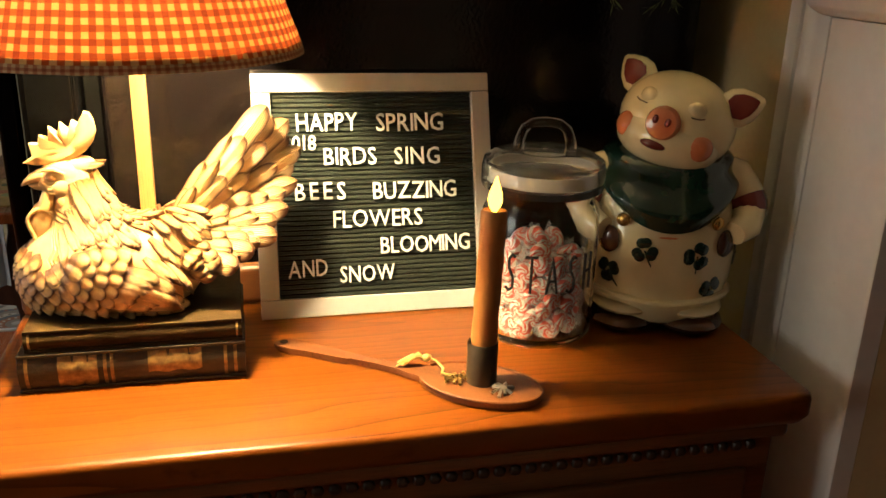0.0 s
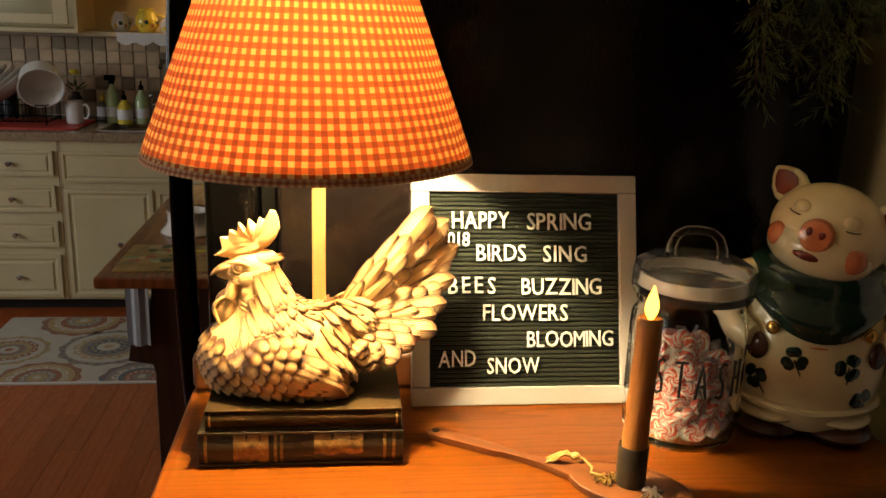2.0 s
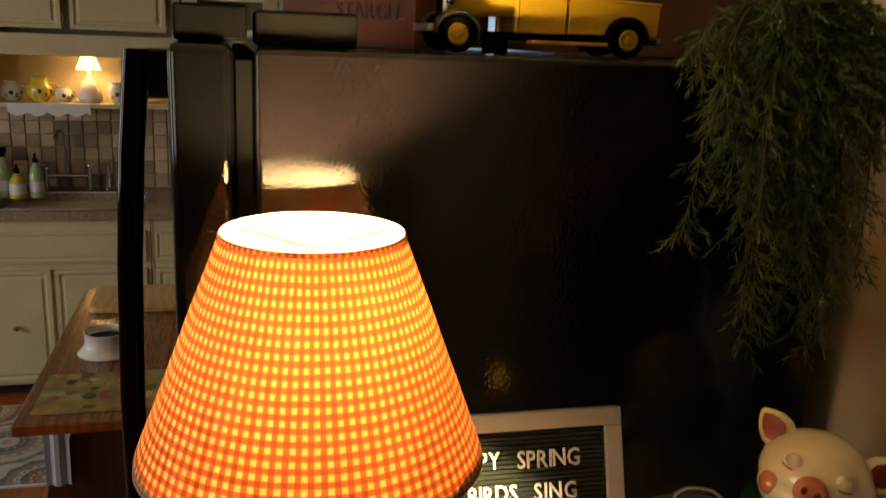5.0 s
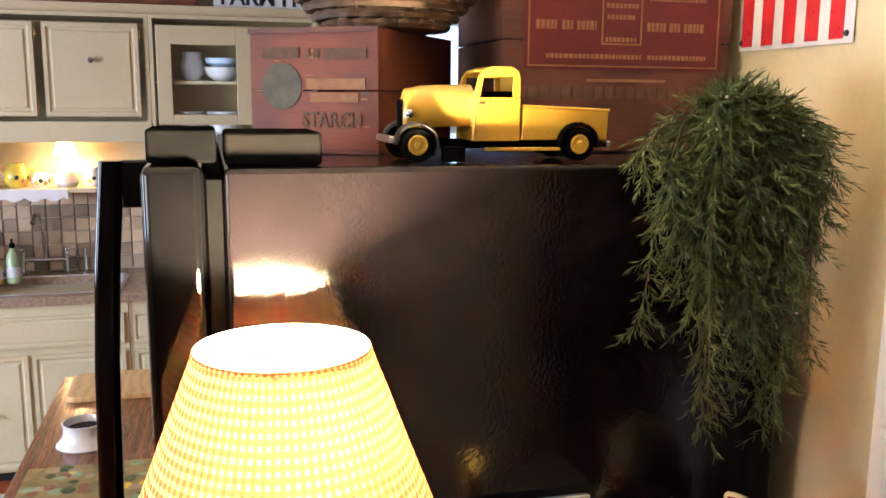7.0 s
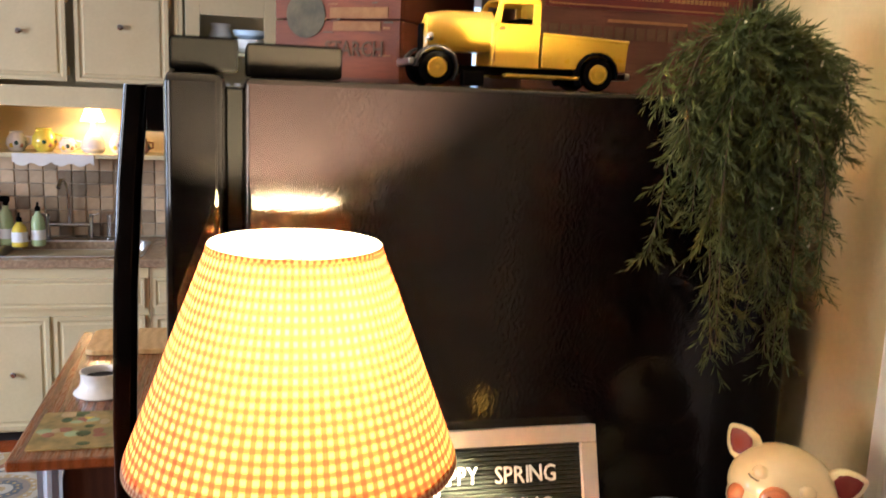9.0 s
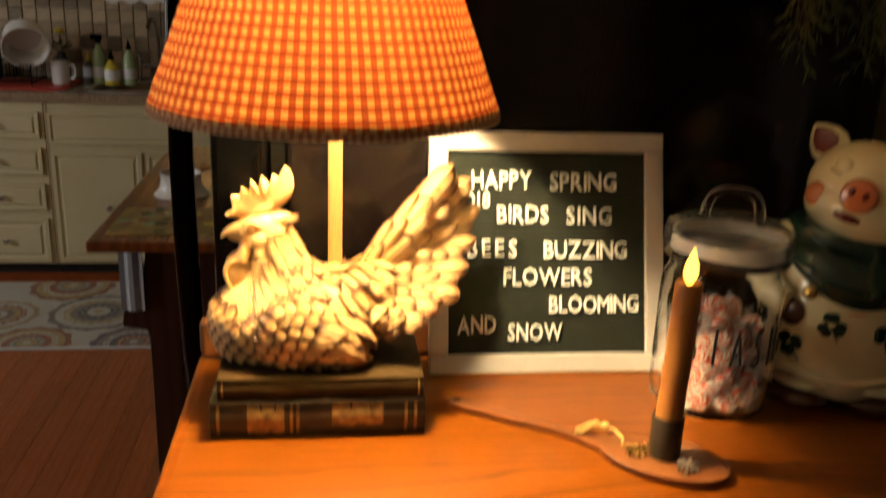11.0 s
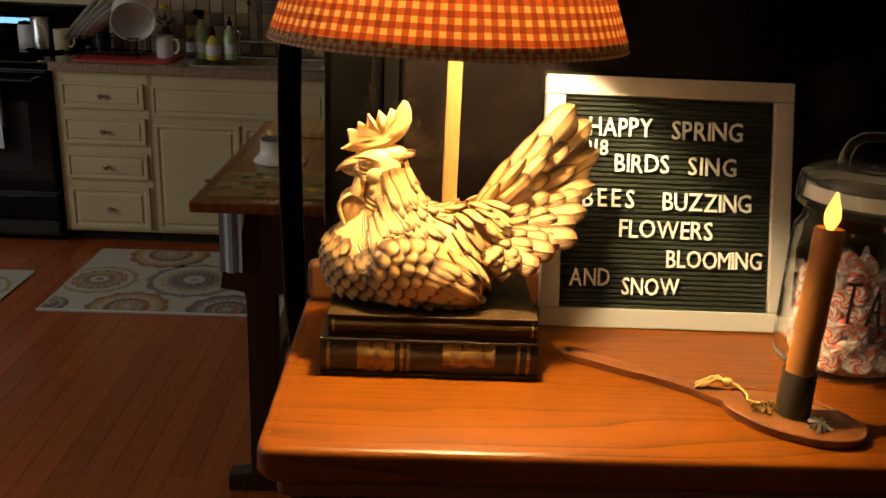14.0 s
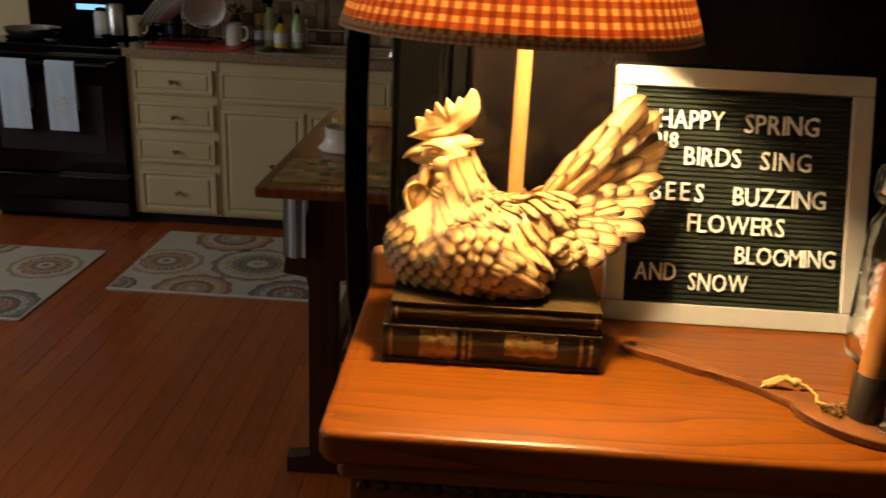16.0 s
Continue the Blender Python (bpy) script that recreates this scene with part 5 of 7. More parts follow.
fr_part("cabinet", box(0.882, FX1, FY, 2.42, 0.02, FZ), M_FRIDGE, "black pebbled side panel", 0.008)
fr_part("gasket", box(0.864, 0.881, FY + 0.012, 2.41, 0.06, FZ - 0.012), M_RUBBER, "dark door gasket", 0.002)
fr_part("base_grille", box(0.86, 0.9, FY + 0.02, 2.40, 0.0, 0.0195), M_RUBBER, "", 0)
for y0, y1, hy in ((FY, 1.925, 1.845), (1.935, 2.42, 2.02)):
    d = fr_part("door", box(FX0 + 0.006, 0.863, y0, y1, 0.07, FZ + 0.004), M_BLACK, "glossy black door", 0.012)
    pts = [(0.738, hy, 1.690), (0.730, hy, 1.60), (0.722, hy, 1.45), (0.717, hy, 1.25), (0.718, hy, 1.10), (0.722, hy, 0.95), (0.733, hy, 0.80), (0.743, hy, 0.74)]
    if y0 > 1.6:
        continue
    hb = bmesh.new()
    loft([[Vector(p) + Vector((0.0165 * x, 0.015 * y, 0.0)) for x, y in rounded(-1, 1, -1, 1, 0.55, 3)] for p in [(0.742, hy, 1.735)] + pts], hb)
    hd = fr_part("handle", hb, M_BLACK, "long bowed black bar handle", 0.0, d, True)
    for z0, z1 in ((1.672, 1.736), (0.74, 0.80)):
        fr_part("handle_mount", box(0.752, FX0 + 0.0055, hy - 0.012, hy + 0.012, z0, z1), M_BLACK, "", 0.004, d)
fr_part("hinge_cover", box(0.806, 0.876, FY + 0.014, FY + 0.11, FZ + 0.0045, FZ + 0.040), M_RUBBER, "black hinge cover", 0.004)
fr_part("top_cover", box(0.884, 0.986, FY + 0.018, FY + 0.14, FZ + 0.001, FZ + 0.036), M_GREY, "dull grey plastic hinge cap", 0.004)
fr_part("door_emblem", box(0.7990, 0.8055, 1.60, 1.66, 1.70, 1.725), M_CHROME, "small chrome badge", 0.001)
note = thing("paper_note", (FX0 + 0.004, 2.10, 1.2), "white paper notes clipped to the refrigerator door", "paper", kind="")
nb = bmesh.new()
loft([[(-0.006 - 0.012 * math.sin(k * 0.45), y, 0.22 - 0.05 * k) for y in (-0.06, 0.08)] + [(-0.0045 - 0.012 * math.sin(k * 0.45), y, 0.22 - 0.05 * k) for y in (0.08, -0.06)] for k in range(8)], nb)
part("sheet", nb, M_WHITE, note)
part("clip", box(-0.024, -0.001, -0.02, 0.04, 0.20, 0.245), M_ROD, note, "wooden clip", bevel=0.003)

# ---- on top of the refrigerator ----
truck = thing("toy_truck", (1.206, 1.605, FZ + 0.0005), "yellow vintage toy pickup truck with black tyres", "toy truck")


def side_plate(outline, y0, y1, bm=None, bev=0.0):
    return loft([[(x - 1.206, y, z - FZ) for x, z in outline] for y in (y0, y1)], bm)


hood = bmesh.new()
loft([[(x - 1.206, w * c, zc + hh * s - FZ) for c, s in [(math.cos(t), max(-0.55, math.sin(t))) for t in (math.tau * k / 20 for k in range(20))]] for x, w, zc, hh in
      ((1.086, 0.012, 1.800, 0.020), (1.090, 0.017, 1.802, 0.029), (1.110, 0.020, 1.804, 0.031), (1.140, 0.025, 1.805, 0.031), (1.168, 0.031, 1.806, 0.031))], hood)
part("hood", hood, M_YELLOW, truck, "", True)
part("grille", box(1.0835 - 1.206, 1.0865 - 1.206, -0.011, 0.011, 1.783 - FZ, 1.819 - FZ), M_GREY, truck, "grey radiator grille", bevel=0.002)
cab = bmesh.new()
for y0, y1 in ((-0.036, -0.033), (0.033, 0.036)):
    # door side with a window opening, built of strips
    for pts in ([(1.163, 1.772), (1.163, 1.822), (1.221, 1.822), (1.221, 1.772)], [(1.163, 1.8222), (1.169, 1.845), (1.176, 1.845), (1.172, 1.8222)], [(1.211, 1.8222), (1.211, 1.845), (1.2205, 1.845), (1.221, 1.8222)],
                [(1.169, 1.8452), (1.175, 1.853), (1.186, 1.857), (1.210, 1.857), (1.218, 1.852), (1.2205, 1.8452)]):
        side_plate(pts, y0, y1, cab)
side_plate([(1.175, 1.853), (1.186, 1.857), (1.210, 1.857), (1.218, 1.852), (1.216, 1.849), (1.209, 1.853), (1.187, 1.853), (1.177, 1.850)], -0.033, 0.033, cab)
side_plate([(1.218, 1.772), (1.218, 1.851), (1.221, 1.842), (1.221, 1.772)], -0.033, 0.033, cab)
side_plate([(1.163, 1.772), (1.163, 1.822), (1.166, 1.822), (1.166, 1.772)], -0.033, 0.033, cab)
part("cab", cab, M_YELLOW, truck, "", bevel=0.0012)
part("seat", box(1.196 - 1.206, 1.214 - 1.206, -0.03, 0.03, 1.775 - FZ, 1.829 - FZ), M_RUBBER, truck, "dark seat back")
part("door_seam", box(1.1655 - 1.206, 1.1665 - 1.206, -0.0366, -0.0361, 1.778 - FZ, 1.821 - FZ), M_FADED_INK, truck)
part("door_handle", box(1.170 - 1.206, 1.177 - 1.206, -0.0385, -0.0362, 1.8145 - FZ, 1.8165 - FZ), M_CHROME, truck, "tiny chrome door handle")
bed = bmesh.new()
for y0, y1 in ((-0.036, -0.033), (0.033, 0.036)):
    side_plate([(1.224, 1.773), (1.224, 1.812), (1.333, 1.807), (1.331, 1.773)], y0, y1, bed)
side_plate([(1.224, 1.773), (1.224, 1.777), (1.331, 1.777), (1.331, 1.773)], -0.0329, 0.0329, bed)
side_plate([(1.224, 1.7772), (1.224, 1.812), (1.227, 1.812), (1.227, 1.7772)], -0.0329, 0.0329, bed)
side_plate([(1.328, 1.7772), (1.330, 1.807), (1.333, 1.807), (1.331, 1.7772)], -0.0329, 0.0329, bed)
tube([(1.224 - 1.206, -0.0352, 1.812 - FZ), (1.334 - 1.206, -0.0352, 1.8075 - FZ)], 0.0022, 8, bed)
part("bed", bed, M_YELLOW, truck, "", bevel=0.0008)
part("chassis", box(1.098 - 1.206, 1.325 - 1.206, -0.024, 0.024, 1.763 - FZ, 1.7725 - FZ), M_RUBBER, truck, "black chassis")
part("front_bumper", box(1.064 - 1.206, 1.071 - 1.206, -0.040, 0.040, 1.770 - FZ, 1.778 - FZ), M_STEEL, truck, "steel bumper", bevel=0.002)
part("bumper_arm", box(1.0712 - 1.206, 1.098 - 1.206, -0.018, 0.018, 1.771 - FZ, 1.774 - FZ), M_STEEL, truck)
part("rear_bumper", box(1.331 - 1.206, 1.338 - 1.206, -0.036, 0.036, 1.763 - FZ, 1.7712 - FZ), M_STEEL, truck, bevel=0.002)
for s in (-1, 1):
    part("running_board", box(1.178 - 1.206, 1.268 - 1.206, min(s * 0.030, s * 0.047), max(s * 0.030, s * 0.047), 1.761 - FZ, 1.7645 - FZ), M_YELLOW, truck, bevel=0.001)
    for wx, mat_f in ((1.096, M_DARK), (1.292, M_RUBBER)):
        arch = bmesh.new()
        rings = []
        for k in range(13):
            a = radians(-10 + (225 if wx > 1.2 else 200) * k / 12) if wx > 1.2 else radians(-35 + 215 * k / 12)
            c, sn = math.cos(a), math.sin(a)
            rings.append([(wx - 1.206 + r * c, s * y, 0.0205 + r * sn) for r, y in ((0.0225, 0.026), (0.0255, 0.028), (0.0255, 0.046), (0.0235, 0.0475), (0.0225, 0.046))])
        loft(rings, arch)
        part("mudguard", arch, mat_f, truck, "black mudguard", True)
        w = part("wheel", lathe([(0.011, -0.0065), (0.0175, -0.0065), (0.0198, -0.004), (0.0200, 0.0), (0.0198, 0.004), (0.0175, 0.0065), (0.011, 0.0065)], 32), M_RUBBER, truck, "black rubber tyre", True,
                 (wx - 1.206, s * 0.040, 0.0202), (90, 0, 0))
        part("rim", lathe([(0.0115, -0.005), (0.0115, 0.0068), (0.0095, 0.0078), (0.0088, 0.0066), (0.0045, 0.0066), (0.0035, 0.0085), (0.001, 0.009)], 24), M_YELLOW, w, "yellow hub", True, turn=(0, 0 if s < 0 else 180, 0))
    part("headlamp", ball((1.092 - 1.206, s * 0.022, 1.803 - FZ), (0.005, 0.0055, 0.0055), seg=12), M_CHROME, truck, "chrome headlamp", True)
part("step_box", box(1.127 - 1.206, 1.152 - 1.206, -0.046, -0.030, 1.7485 - FZ, 1.766 - FZ), M_GREY, truck, "grey battery box", bevel=0.001)


def crate(name, at, w, d, h, rz, mat, label):
    """An old wooden crate of boards; the front's lower left corner at its place."""
    c = thing(name, at, label, "crate", rz=rz)
    t = 0.010
    for i in range(2):
        part("front_board", box(0, w, 0, t, h * i / 2 + 0.001, h * (i + 1) / 2 - 0.0006), mat, c, bevel=0.0012)
        part("back_board", box(0, w, d - t, d, h * i / 2 + 0.001, h * (i + 1) / 2 - 0.0006), mat, c, bevel=0.0012)
        for x in (0, w - t):
            part("side_board", box(x, x + t, t + 0.0003, d - t - 0.0003, h * i / 2 + 0.001, h * (i + 1) / 2 - 0.0006), mat, c, bevel=0.0012)
    part("bottom_board", box(t + 0.0005, w - t - 0.0005, t + 0.0005, d - t - 0.0005, 0.001, 0.008), mat, c)
    return c


def bars(parent, rows, mat, y=-0.0012):
    """Unreadable print: plain bars x0, x1, z0, z1 on the front."""
    for x0, x1, z0, z1 in rows:
        part("print_bar", box(x0, x1, y, -0.0002, z0, z1), mat, parent)


ca, sa = math.cos(radians(36)), math.sin(radians(36))
SW = 0.188
starch = crate("starch_crate", (1.078 - SW * ca, 1.700 + SW * sa, FZ + 0.001), SW, 0.26, 0.160, -36, M_CRATE, "faded red wooden starch crate with worn printing")
bars(starch, [(0.020, 0.075, 0.122, 0.136), (0.084, 0.090, 0.122, 0.134), (0.096, 0.104, 0.122, 0.134), (0.110, 0.172, 0.120, 0.134)], M_FADED_INK)
part("print_patch", local(lathe([(0.030, 0.0), (0.030, 0.001)], 28), 0, 0), M_FADED_BLUE, starch, "faded blue-green oval emblem", at=(0.048, -0.0002, 0.086), turn=(90, 0, 0))
bars(starch, [(0.085, 0.170, 0.082, 0.096), (0.090, 0.160, 0.066, 0.078)], M_FADED_GOLD)
rnd = random.Random(12)
for k in range(26):
    x0, z0 = rnd.uniform(0.008, 0.165), rnd.uniform(0.012, 0.145)
    bars(starch, [(x0, x0 + rnd.uniform(0.004, 0.018), z0, z0 + rnd.uniform(0.001, 0.004))], rnd.choice((M_FADED_GOLD, M_CRATE_BROWN, M_FADED_BLUE)), -0.0009)
bm, wdt = text_mesh("STARCH", 0.020, 0.001, 0.85, 0.015)
part("lettering", bm, M_FADED_INK, starch, "dark worn capitals", at=(0.078, -0.0004, 0.034), turn=(90, 0, 0))
for z0, z1 in ((0.0, 0.006), (0.154, 0.1605)):
    part("edge_batten", box(-0.001, SW + 0.001, -0.003, -0.0014, z0, z1), M_CRATE_BROWN, starch)
big = crate("red_crate", (1.250, 1.722, FZ + 0.001), 0.340, 0.22, 0.30, 0, M_CRATE_BROWN, "large old wooden crate with a red printed panel")
part("red_panel", box(0.028, 0.325, -0.0016, -0.0003, 0.112, 0.298), M_RED, big, "worn red printed panel")
bars(big, [(0.034, 0.319, 0.116, 0.118), (0.034, 0.036, 0.118, 0.292), (0.317, 0.319, 0.118, 0.292), (0.140, 0.200, 0.146, 0.148), (0.140, 0.142, 0.148, 0.23), (0.198, 0.200, 0.148, 0.23)], M_FADED_GOLD, -0.0026)
rnd = random.Random(6)
for z, spans in ((0.165, ((0.045, 0.075), (0.082, 0.098), (0.104, 0.132), (0.208, 0.236), (0.242, 0.258), (0.264, 0.298))), (0.206, ((0.05, 0.13), (0.21, 0.30))), (0.235, ((0.06, 0.16), (0.17, 0.29))), (0.150, ((0.146, 0.194),)), (0.180, ((0.148, 0.192),)), (0.195, ((0.146, 0.194),)), (0.127, ((0.06, 0.20), (0.21, 0.30)))):
    for x0, x1 in spans:
        x = x0
        while x < x1 - 0.002:
            w = rnd.uniform(0.003, 0.006)
            bars(big, [(x, min(x1, x + w), z, z + (0.012 if z in (0.165, 0.206, 0.235) else 0.006))], M_FADED_GOLD, -0.0026)
            x += w + 0.0018
x = 0.02
while x < 0.30:
    bars(big, [(x, x + 0.012, 0.074, 0.090)], M_FADED_INK)
    x += 0.016
bars(big, [(0.12, 0.24, 0.096, 0.100)], M_FADED_GOLD)

basket = thing("wicker_basket", (1.110, 1.815, FZ + 0.1625), "dark round wicker basket resting on the starch crate", "basket")
for k in range(9):
    z, r = 0.006 + 0.012 * k, 0.075 + 0.062 * math.sin(min(1.0, (k + 0.5) / 7) * 1.45)
    pts = []
    for i in range(73):
        a = math.tau * i / 72
        pts.append(((r + 0.003 * math.cos(18 * a + math.pi * (k % 2))) * math.cos(a), (r + 0.003 * math.cos(18 * a + math.pi * (k % 2))) * math.sin(a), z))
    part("weaver", tube(pts, 0.0062, 6), M_WICKER, basket, smooth=True)
for i in range(18):
    a = math.tau * i / 18
    part("stake", tube([((0.070 + 0.062 * math.sin(min(1, q) * 1.45)) * math.cos(a), (0.070 + 0.062 * math.sin(min(1, q) * 1.45)) * math.sin(a), 0.004 + 0.098 * q) for q in (0, 0.3, 0.6, 0.85, 1.05)], 0.004, 6), M_WICKER, basket, smooth=True)
part("base", lathe([(0.072, 0.0), (0.078, 0.004), (0.074, 0.008)], 36), M_WICKER, basket)

# striped enamel sign on the wall
sign = thing("metal_sign", (1.6135, 1.735, 1.89), "white enamel sign with red stripes and script lettering", "sign")
part("plate", box(-0.0025, 0.0, -0.235, 0.0, 0.0, 0.21), M_WHITE, sign, bevel=0.001)
for k in range(5):
    part("stripe", box(-0.0038, -0.0027, -0.012 - 0.046 * k - 0.023, -0.012 - 0.046 * k + 0.002, 0.006, 0.098), M_REDSIGN, sign)
bm, wdt = text_mesh("Rich and", 0.024, 0.0008, 0.9, 0.0)
for v in bm.verts:
    v.co.x += 0.25 * v.co.y
part("lettering", bm, M_INK, sign, "black script", at=(-0.0028, -0.02, 0.108), turn=(90, 0, -90))
for y in (-0.225, -0.01):
    part("screw", ball((-0.003, y, 0.012), 0.004, seg=8), M_INK, sign)

# hanging evergreen spray
spray = thing("evergreen_spray", (1.442, 1.465, 1.80), "hanging bunch of green cedar twigs with pale buds", "greenery")


def greenery():
    rnd = random.Random(21)
    stems, verts, faces, buds = bmesh.new(), [], [], bmesh.new()
    for k in range(62):
        a = rnd.uniform(-1, 1)
        ln = rnd.uniform(0.20, 0.46) * (0.80 + 0.20 * math.cos(7.0 * a + 2.6)) if k > 14 else rnd.uniform(0.07, 0.17)
        spread = a * rnd.uniform(0.05, 0.118)
        lift = rnd.uniform(0.0, 0.045) if k > 14 else rnd.uniform(0.01, 0.05)
        depth = -rnd.uniform(0.0, 0.055)
        pts, n = [], 14
        for i in range(n + 1):
            t = i / n
            x = spread * (0.35 + 0.65 * min(1, t * 1.6)) * min(1, t * 3) + 0.012 * math.sin(4 * t + k)
            z = lift * math.sin(min(1, t * 3) * math.pi * 0.5) - ln * max(0, t - 0.10) ** 1.15
            y = depth * math.sin(min(1, t * 2.5) * math.pi / 2) + 0.008 * math.cos(5 * t + 2 * k)
            q = Vector((x - 0.015, min(y, 0.035), z))
            q.x = min(q.x, 0.112 + 0.01 * math.sin(k))
            pts.append(q)
        tube(pts, [0.0016 - 0.0011 * i / n for i in range(n + 1)], 5, stems)
        for i in range(1, n + 1):
            for rep in range(4):
                base = pts[i].lerp(pts[i - 1], rnd.random())
                d = (pts[i] - pts[i - 1]).normalized()
                twig = (d * rnd.uniform(0.5, 1.1) + Vector((rnd.uniform(-1, 1), rnd.uniform(-0.9, 0.5), rnd.uniform(-0.25, 0.35)))).normalized()
                tl = rnd.uniform(0.018, 0.036)
                for leaf in range(12):
                    s = leaf / 11
                    p = base + twig * (tl * s)
                    off = (twig * 1.25 + Vector((rnd.uniform(-1, 1), rnd.uniform(-1, 1), rnd.uniform(-1, 1))) * 0.7).normalized()
                    w = off.cross(Vector((rnd.uniform(-1, 1), rnd.uniform(-1, 1), rnd.uniform(-1, 1)))).normalized() * rnd.uniform(0.0006, 0.0011)
                    tipp = p + off * rnd.uniform(0.009, 0.018)
                    mid = (p + tipp) / 2
                    for v in (p, mid, tipp):
                        v.x = min(v.x, 0.15)
                    o = len(verts)
                    verts.extend((p, mid + w, tipp, mid - w))
                    faces.append((o, o + 1, o + 2, o + 3))
        if k % 3 == 0:
            for i in (5, 10):
                q = pts[i] + Vector((rnd.uniform(-0.01, 0.01), -0.012, 0))
                ball(q, 0.0017, buds, seg=6)
    me = bpy.data.meshes.new("needles")
    me.from_pydata([tuple(v) for v in verts], [], faces)
    me.materials.append(M_LEAF)
    ob = new("needles", me)
    ob.parent, ob["kind"] = spray, "stuff"
    part("twig_mass", stems, M_STEM, spray, "thin brown stems", True)["kind"] = "stuff"
    part("buds", buds, M_BUD, spray, "tiny pale buds", True)["kind"] = "stuff"
    part("hook", tube([(0.0, 0.0565, 0.02), (0.0, 0.03, 0.028), (0.0, 0.0, 0.01)], 0.003, 8), M_RUBBER, spray, "black hook")


greenery()

# ---- the kitchen ----
KY = 4.87


def panel_front(parent, name, x0, x1, z0, z1, y, mat, knob=None, deep=0.018):
    """A raised-panel drawer front or door, its face at y, with a knob (x, z)."""
    bm = bmesh.new()
    steps = [(0.0, 0.0), (0.0, -deep), (0.018, -deep), (0.026, -deep + 0.008), (0.034, -deep + 0.008), (0.042, -deep + 0.001)]
    if z1 - z0 < 0.16:
        steps = [(0.0, 0.0), (0.0, -deep), (0.012, -deep), (0.018, -deep + 0.007), (0.024, -deep + 0.007), (0.029, -deep + 0.001)]
    loft([[(x0 + i, y + d, z0 + i), (x1 - i, y + d, z0 + i), (x1 - i, y + d, z1 - i), (x0 + i, y + d, z1 - i)] for i, d in steps], bm)
    ob = part(name, bm, mat, parent)
    if knob:
        k = part("knob", lathe([(0.006, 0.0), (0.005, 0.012), (0.013, 0.018), (0.014, 0.024), (0.008, 0.029)], 14), M_CHROME, ob, "round pewter knob", True, (knob[0], y - deep, knob[1]), (90, 0, 0))
    return ob


def base_unit(x0, x1, label, fronts):
    c = thing("base_cabinet", ((x0 + x1) / 2, KY + 0.3, 0), label, "cabinet", "kitchen base cabinets")
    cx, cy = (x0 + x1) / 2, KY + 0.3
    part("body", local(box(x0 + 0.001, x1 - 0.001, KY, 5.498, 0.065, 0.868), cx, cy), M_CABINET, c)
    part("face_edge", local(box(x0 + 0.001, x0 + 0.013, KY - 0.003, KY - 0.0003, 0.068, 0.866), cx, cy), M_GAP, c, "worn brown painted edge")
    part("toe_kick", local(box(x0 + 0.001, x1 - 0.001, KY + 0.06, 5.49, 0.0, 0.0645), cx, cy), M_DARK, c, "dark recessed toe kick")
    for nm, a0, a1, z0, z1, kn in fronts:
        panel_front(c, nm, a0 - cx, a1 - cx, z0, z1, KY - cy - 0.0008, M_CABINET, kn and (kn[0] - cx, kn[1]))
    return c


base_unit(-0.865, -0.415, "cream painted cabinet with four raised-panel drawers", [("drawer", -0.83, -0.435, z0, z1, (-0.632, (z0 + z1) / 2)) for z0, z1 in ((0.695, 0.818), (0.518, 0.648), (0.342, 0.470), (0.082, 0.300))])
base_unit(-0.413, 0.470, "cream painted sink cabinet with two doors and false front", [("false_front", -0.395, 0.45, 0.668, 0.815, None), ("door", -0.395, 0.022, 0.082, 0.632, (-0.14, 0.36)), ("door", 0.040, 0.45, 0.082, 0.632, (0.16, 0.36))])
base_unit(0.472, 1.35, "cream painted cabinet with two doors", [("drawer", 0.49, 0.90, 0.668, 0.815, (0.69, 0.74)), ("drawer", 0.92, 1.33, 0.668, 0.815, (1.12, 0.74)), ("door", 0.49, 0.90, 0.082, 0.632, (0.86, 0.45)), ("door", 0.92, 1.33, 0.082, 0.632, (0.96, 0.45))])
wt = thing("worktop", (0.2, 5.15, 0.869), "speckled brown granite worktop with a sink cut-out", "worktop")
for x0, x1, y0, y1 in ((-0.872, -0.235, 4.835, 5.498), (0.43, 1.36, 4.835, 5.498), (-0.2348, 0.4298, 4.835, 4.925), (-0.2348, 0.4298, 5.325, 5.498)):
    part("slab", local(box(x0, x1, y0, y1, 0.0, 0.040), 0.2, 5.15), M_GRANITE, wt, bevel=0.004)
sink = thing("sink", (0.1, 5.12, 0.909), "steel kitchen sink set in the worktop", "sink")
sk = bmesh.new()
for (xa, xb), (ya, yb) in (((-0.33, 0.325), (-0.20, 0.21)),):
    loft([[(x, y, z) for x, y in rounded(xa - o, xb + o, ya - o, yb + o, 0.05 + o * 0.5)] for z, o in ((0.001, 0.020), (0.005, 0.018), (0.005, 0.004), (-0.01, -0.002), (-0.17, -0.012), (-0.18, -0.05))], sk, caps=False)
    sk.faces.new([sk.verts.new((x, y, -0.18)) for x, y in rounded(xa + 0.05, xb - 0.05, ya + 0.05, yb - 0.05, 0.05)])
part("basin", sk, M_STEEL, sink, smooth=True)
tap = thing("faucet", (0.03, 5.41, 0.910), "chrome bridge faucet with two handles and tall spout", "faucet")
part("spout", tube([(0, 0, 0.08), (0, 0, 0.20), (-0.003, -0.01, 0.27), (-0.012, -0.04, 0.315), (-0.022, -0.08, 0.315), (-0.03, -0.11, 0.28)], [0.011, 0.010, 0.010, 0.010, 0.010, 0.012], 12), M_CHROME, tap, smooth=True)
part("bridge", tube([(-0.105, 0, 0.075), (0.105, 0, 0.075)], 0.010, 12), M_CHROME, tap, smooth=True)
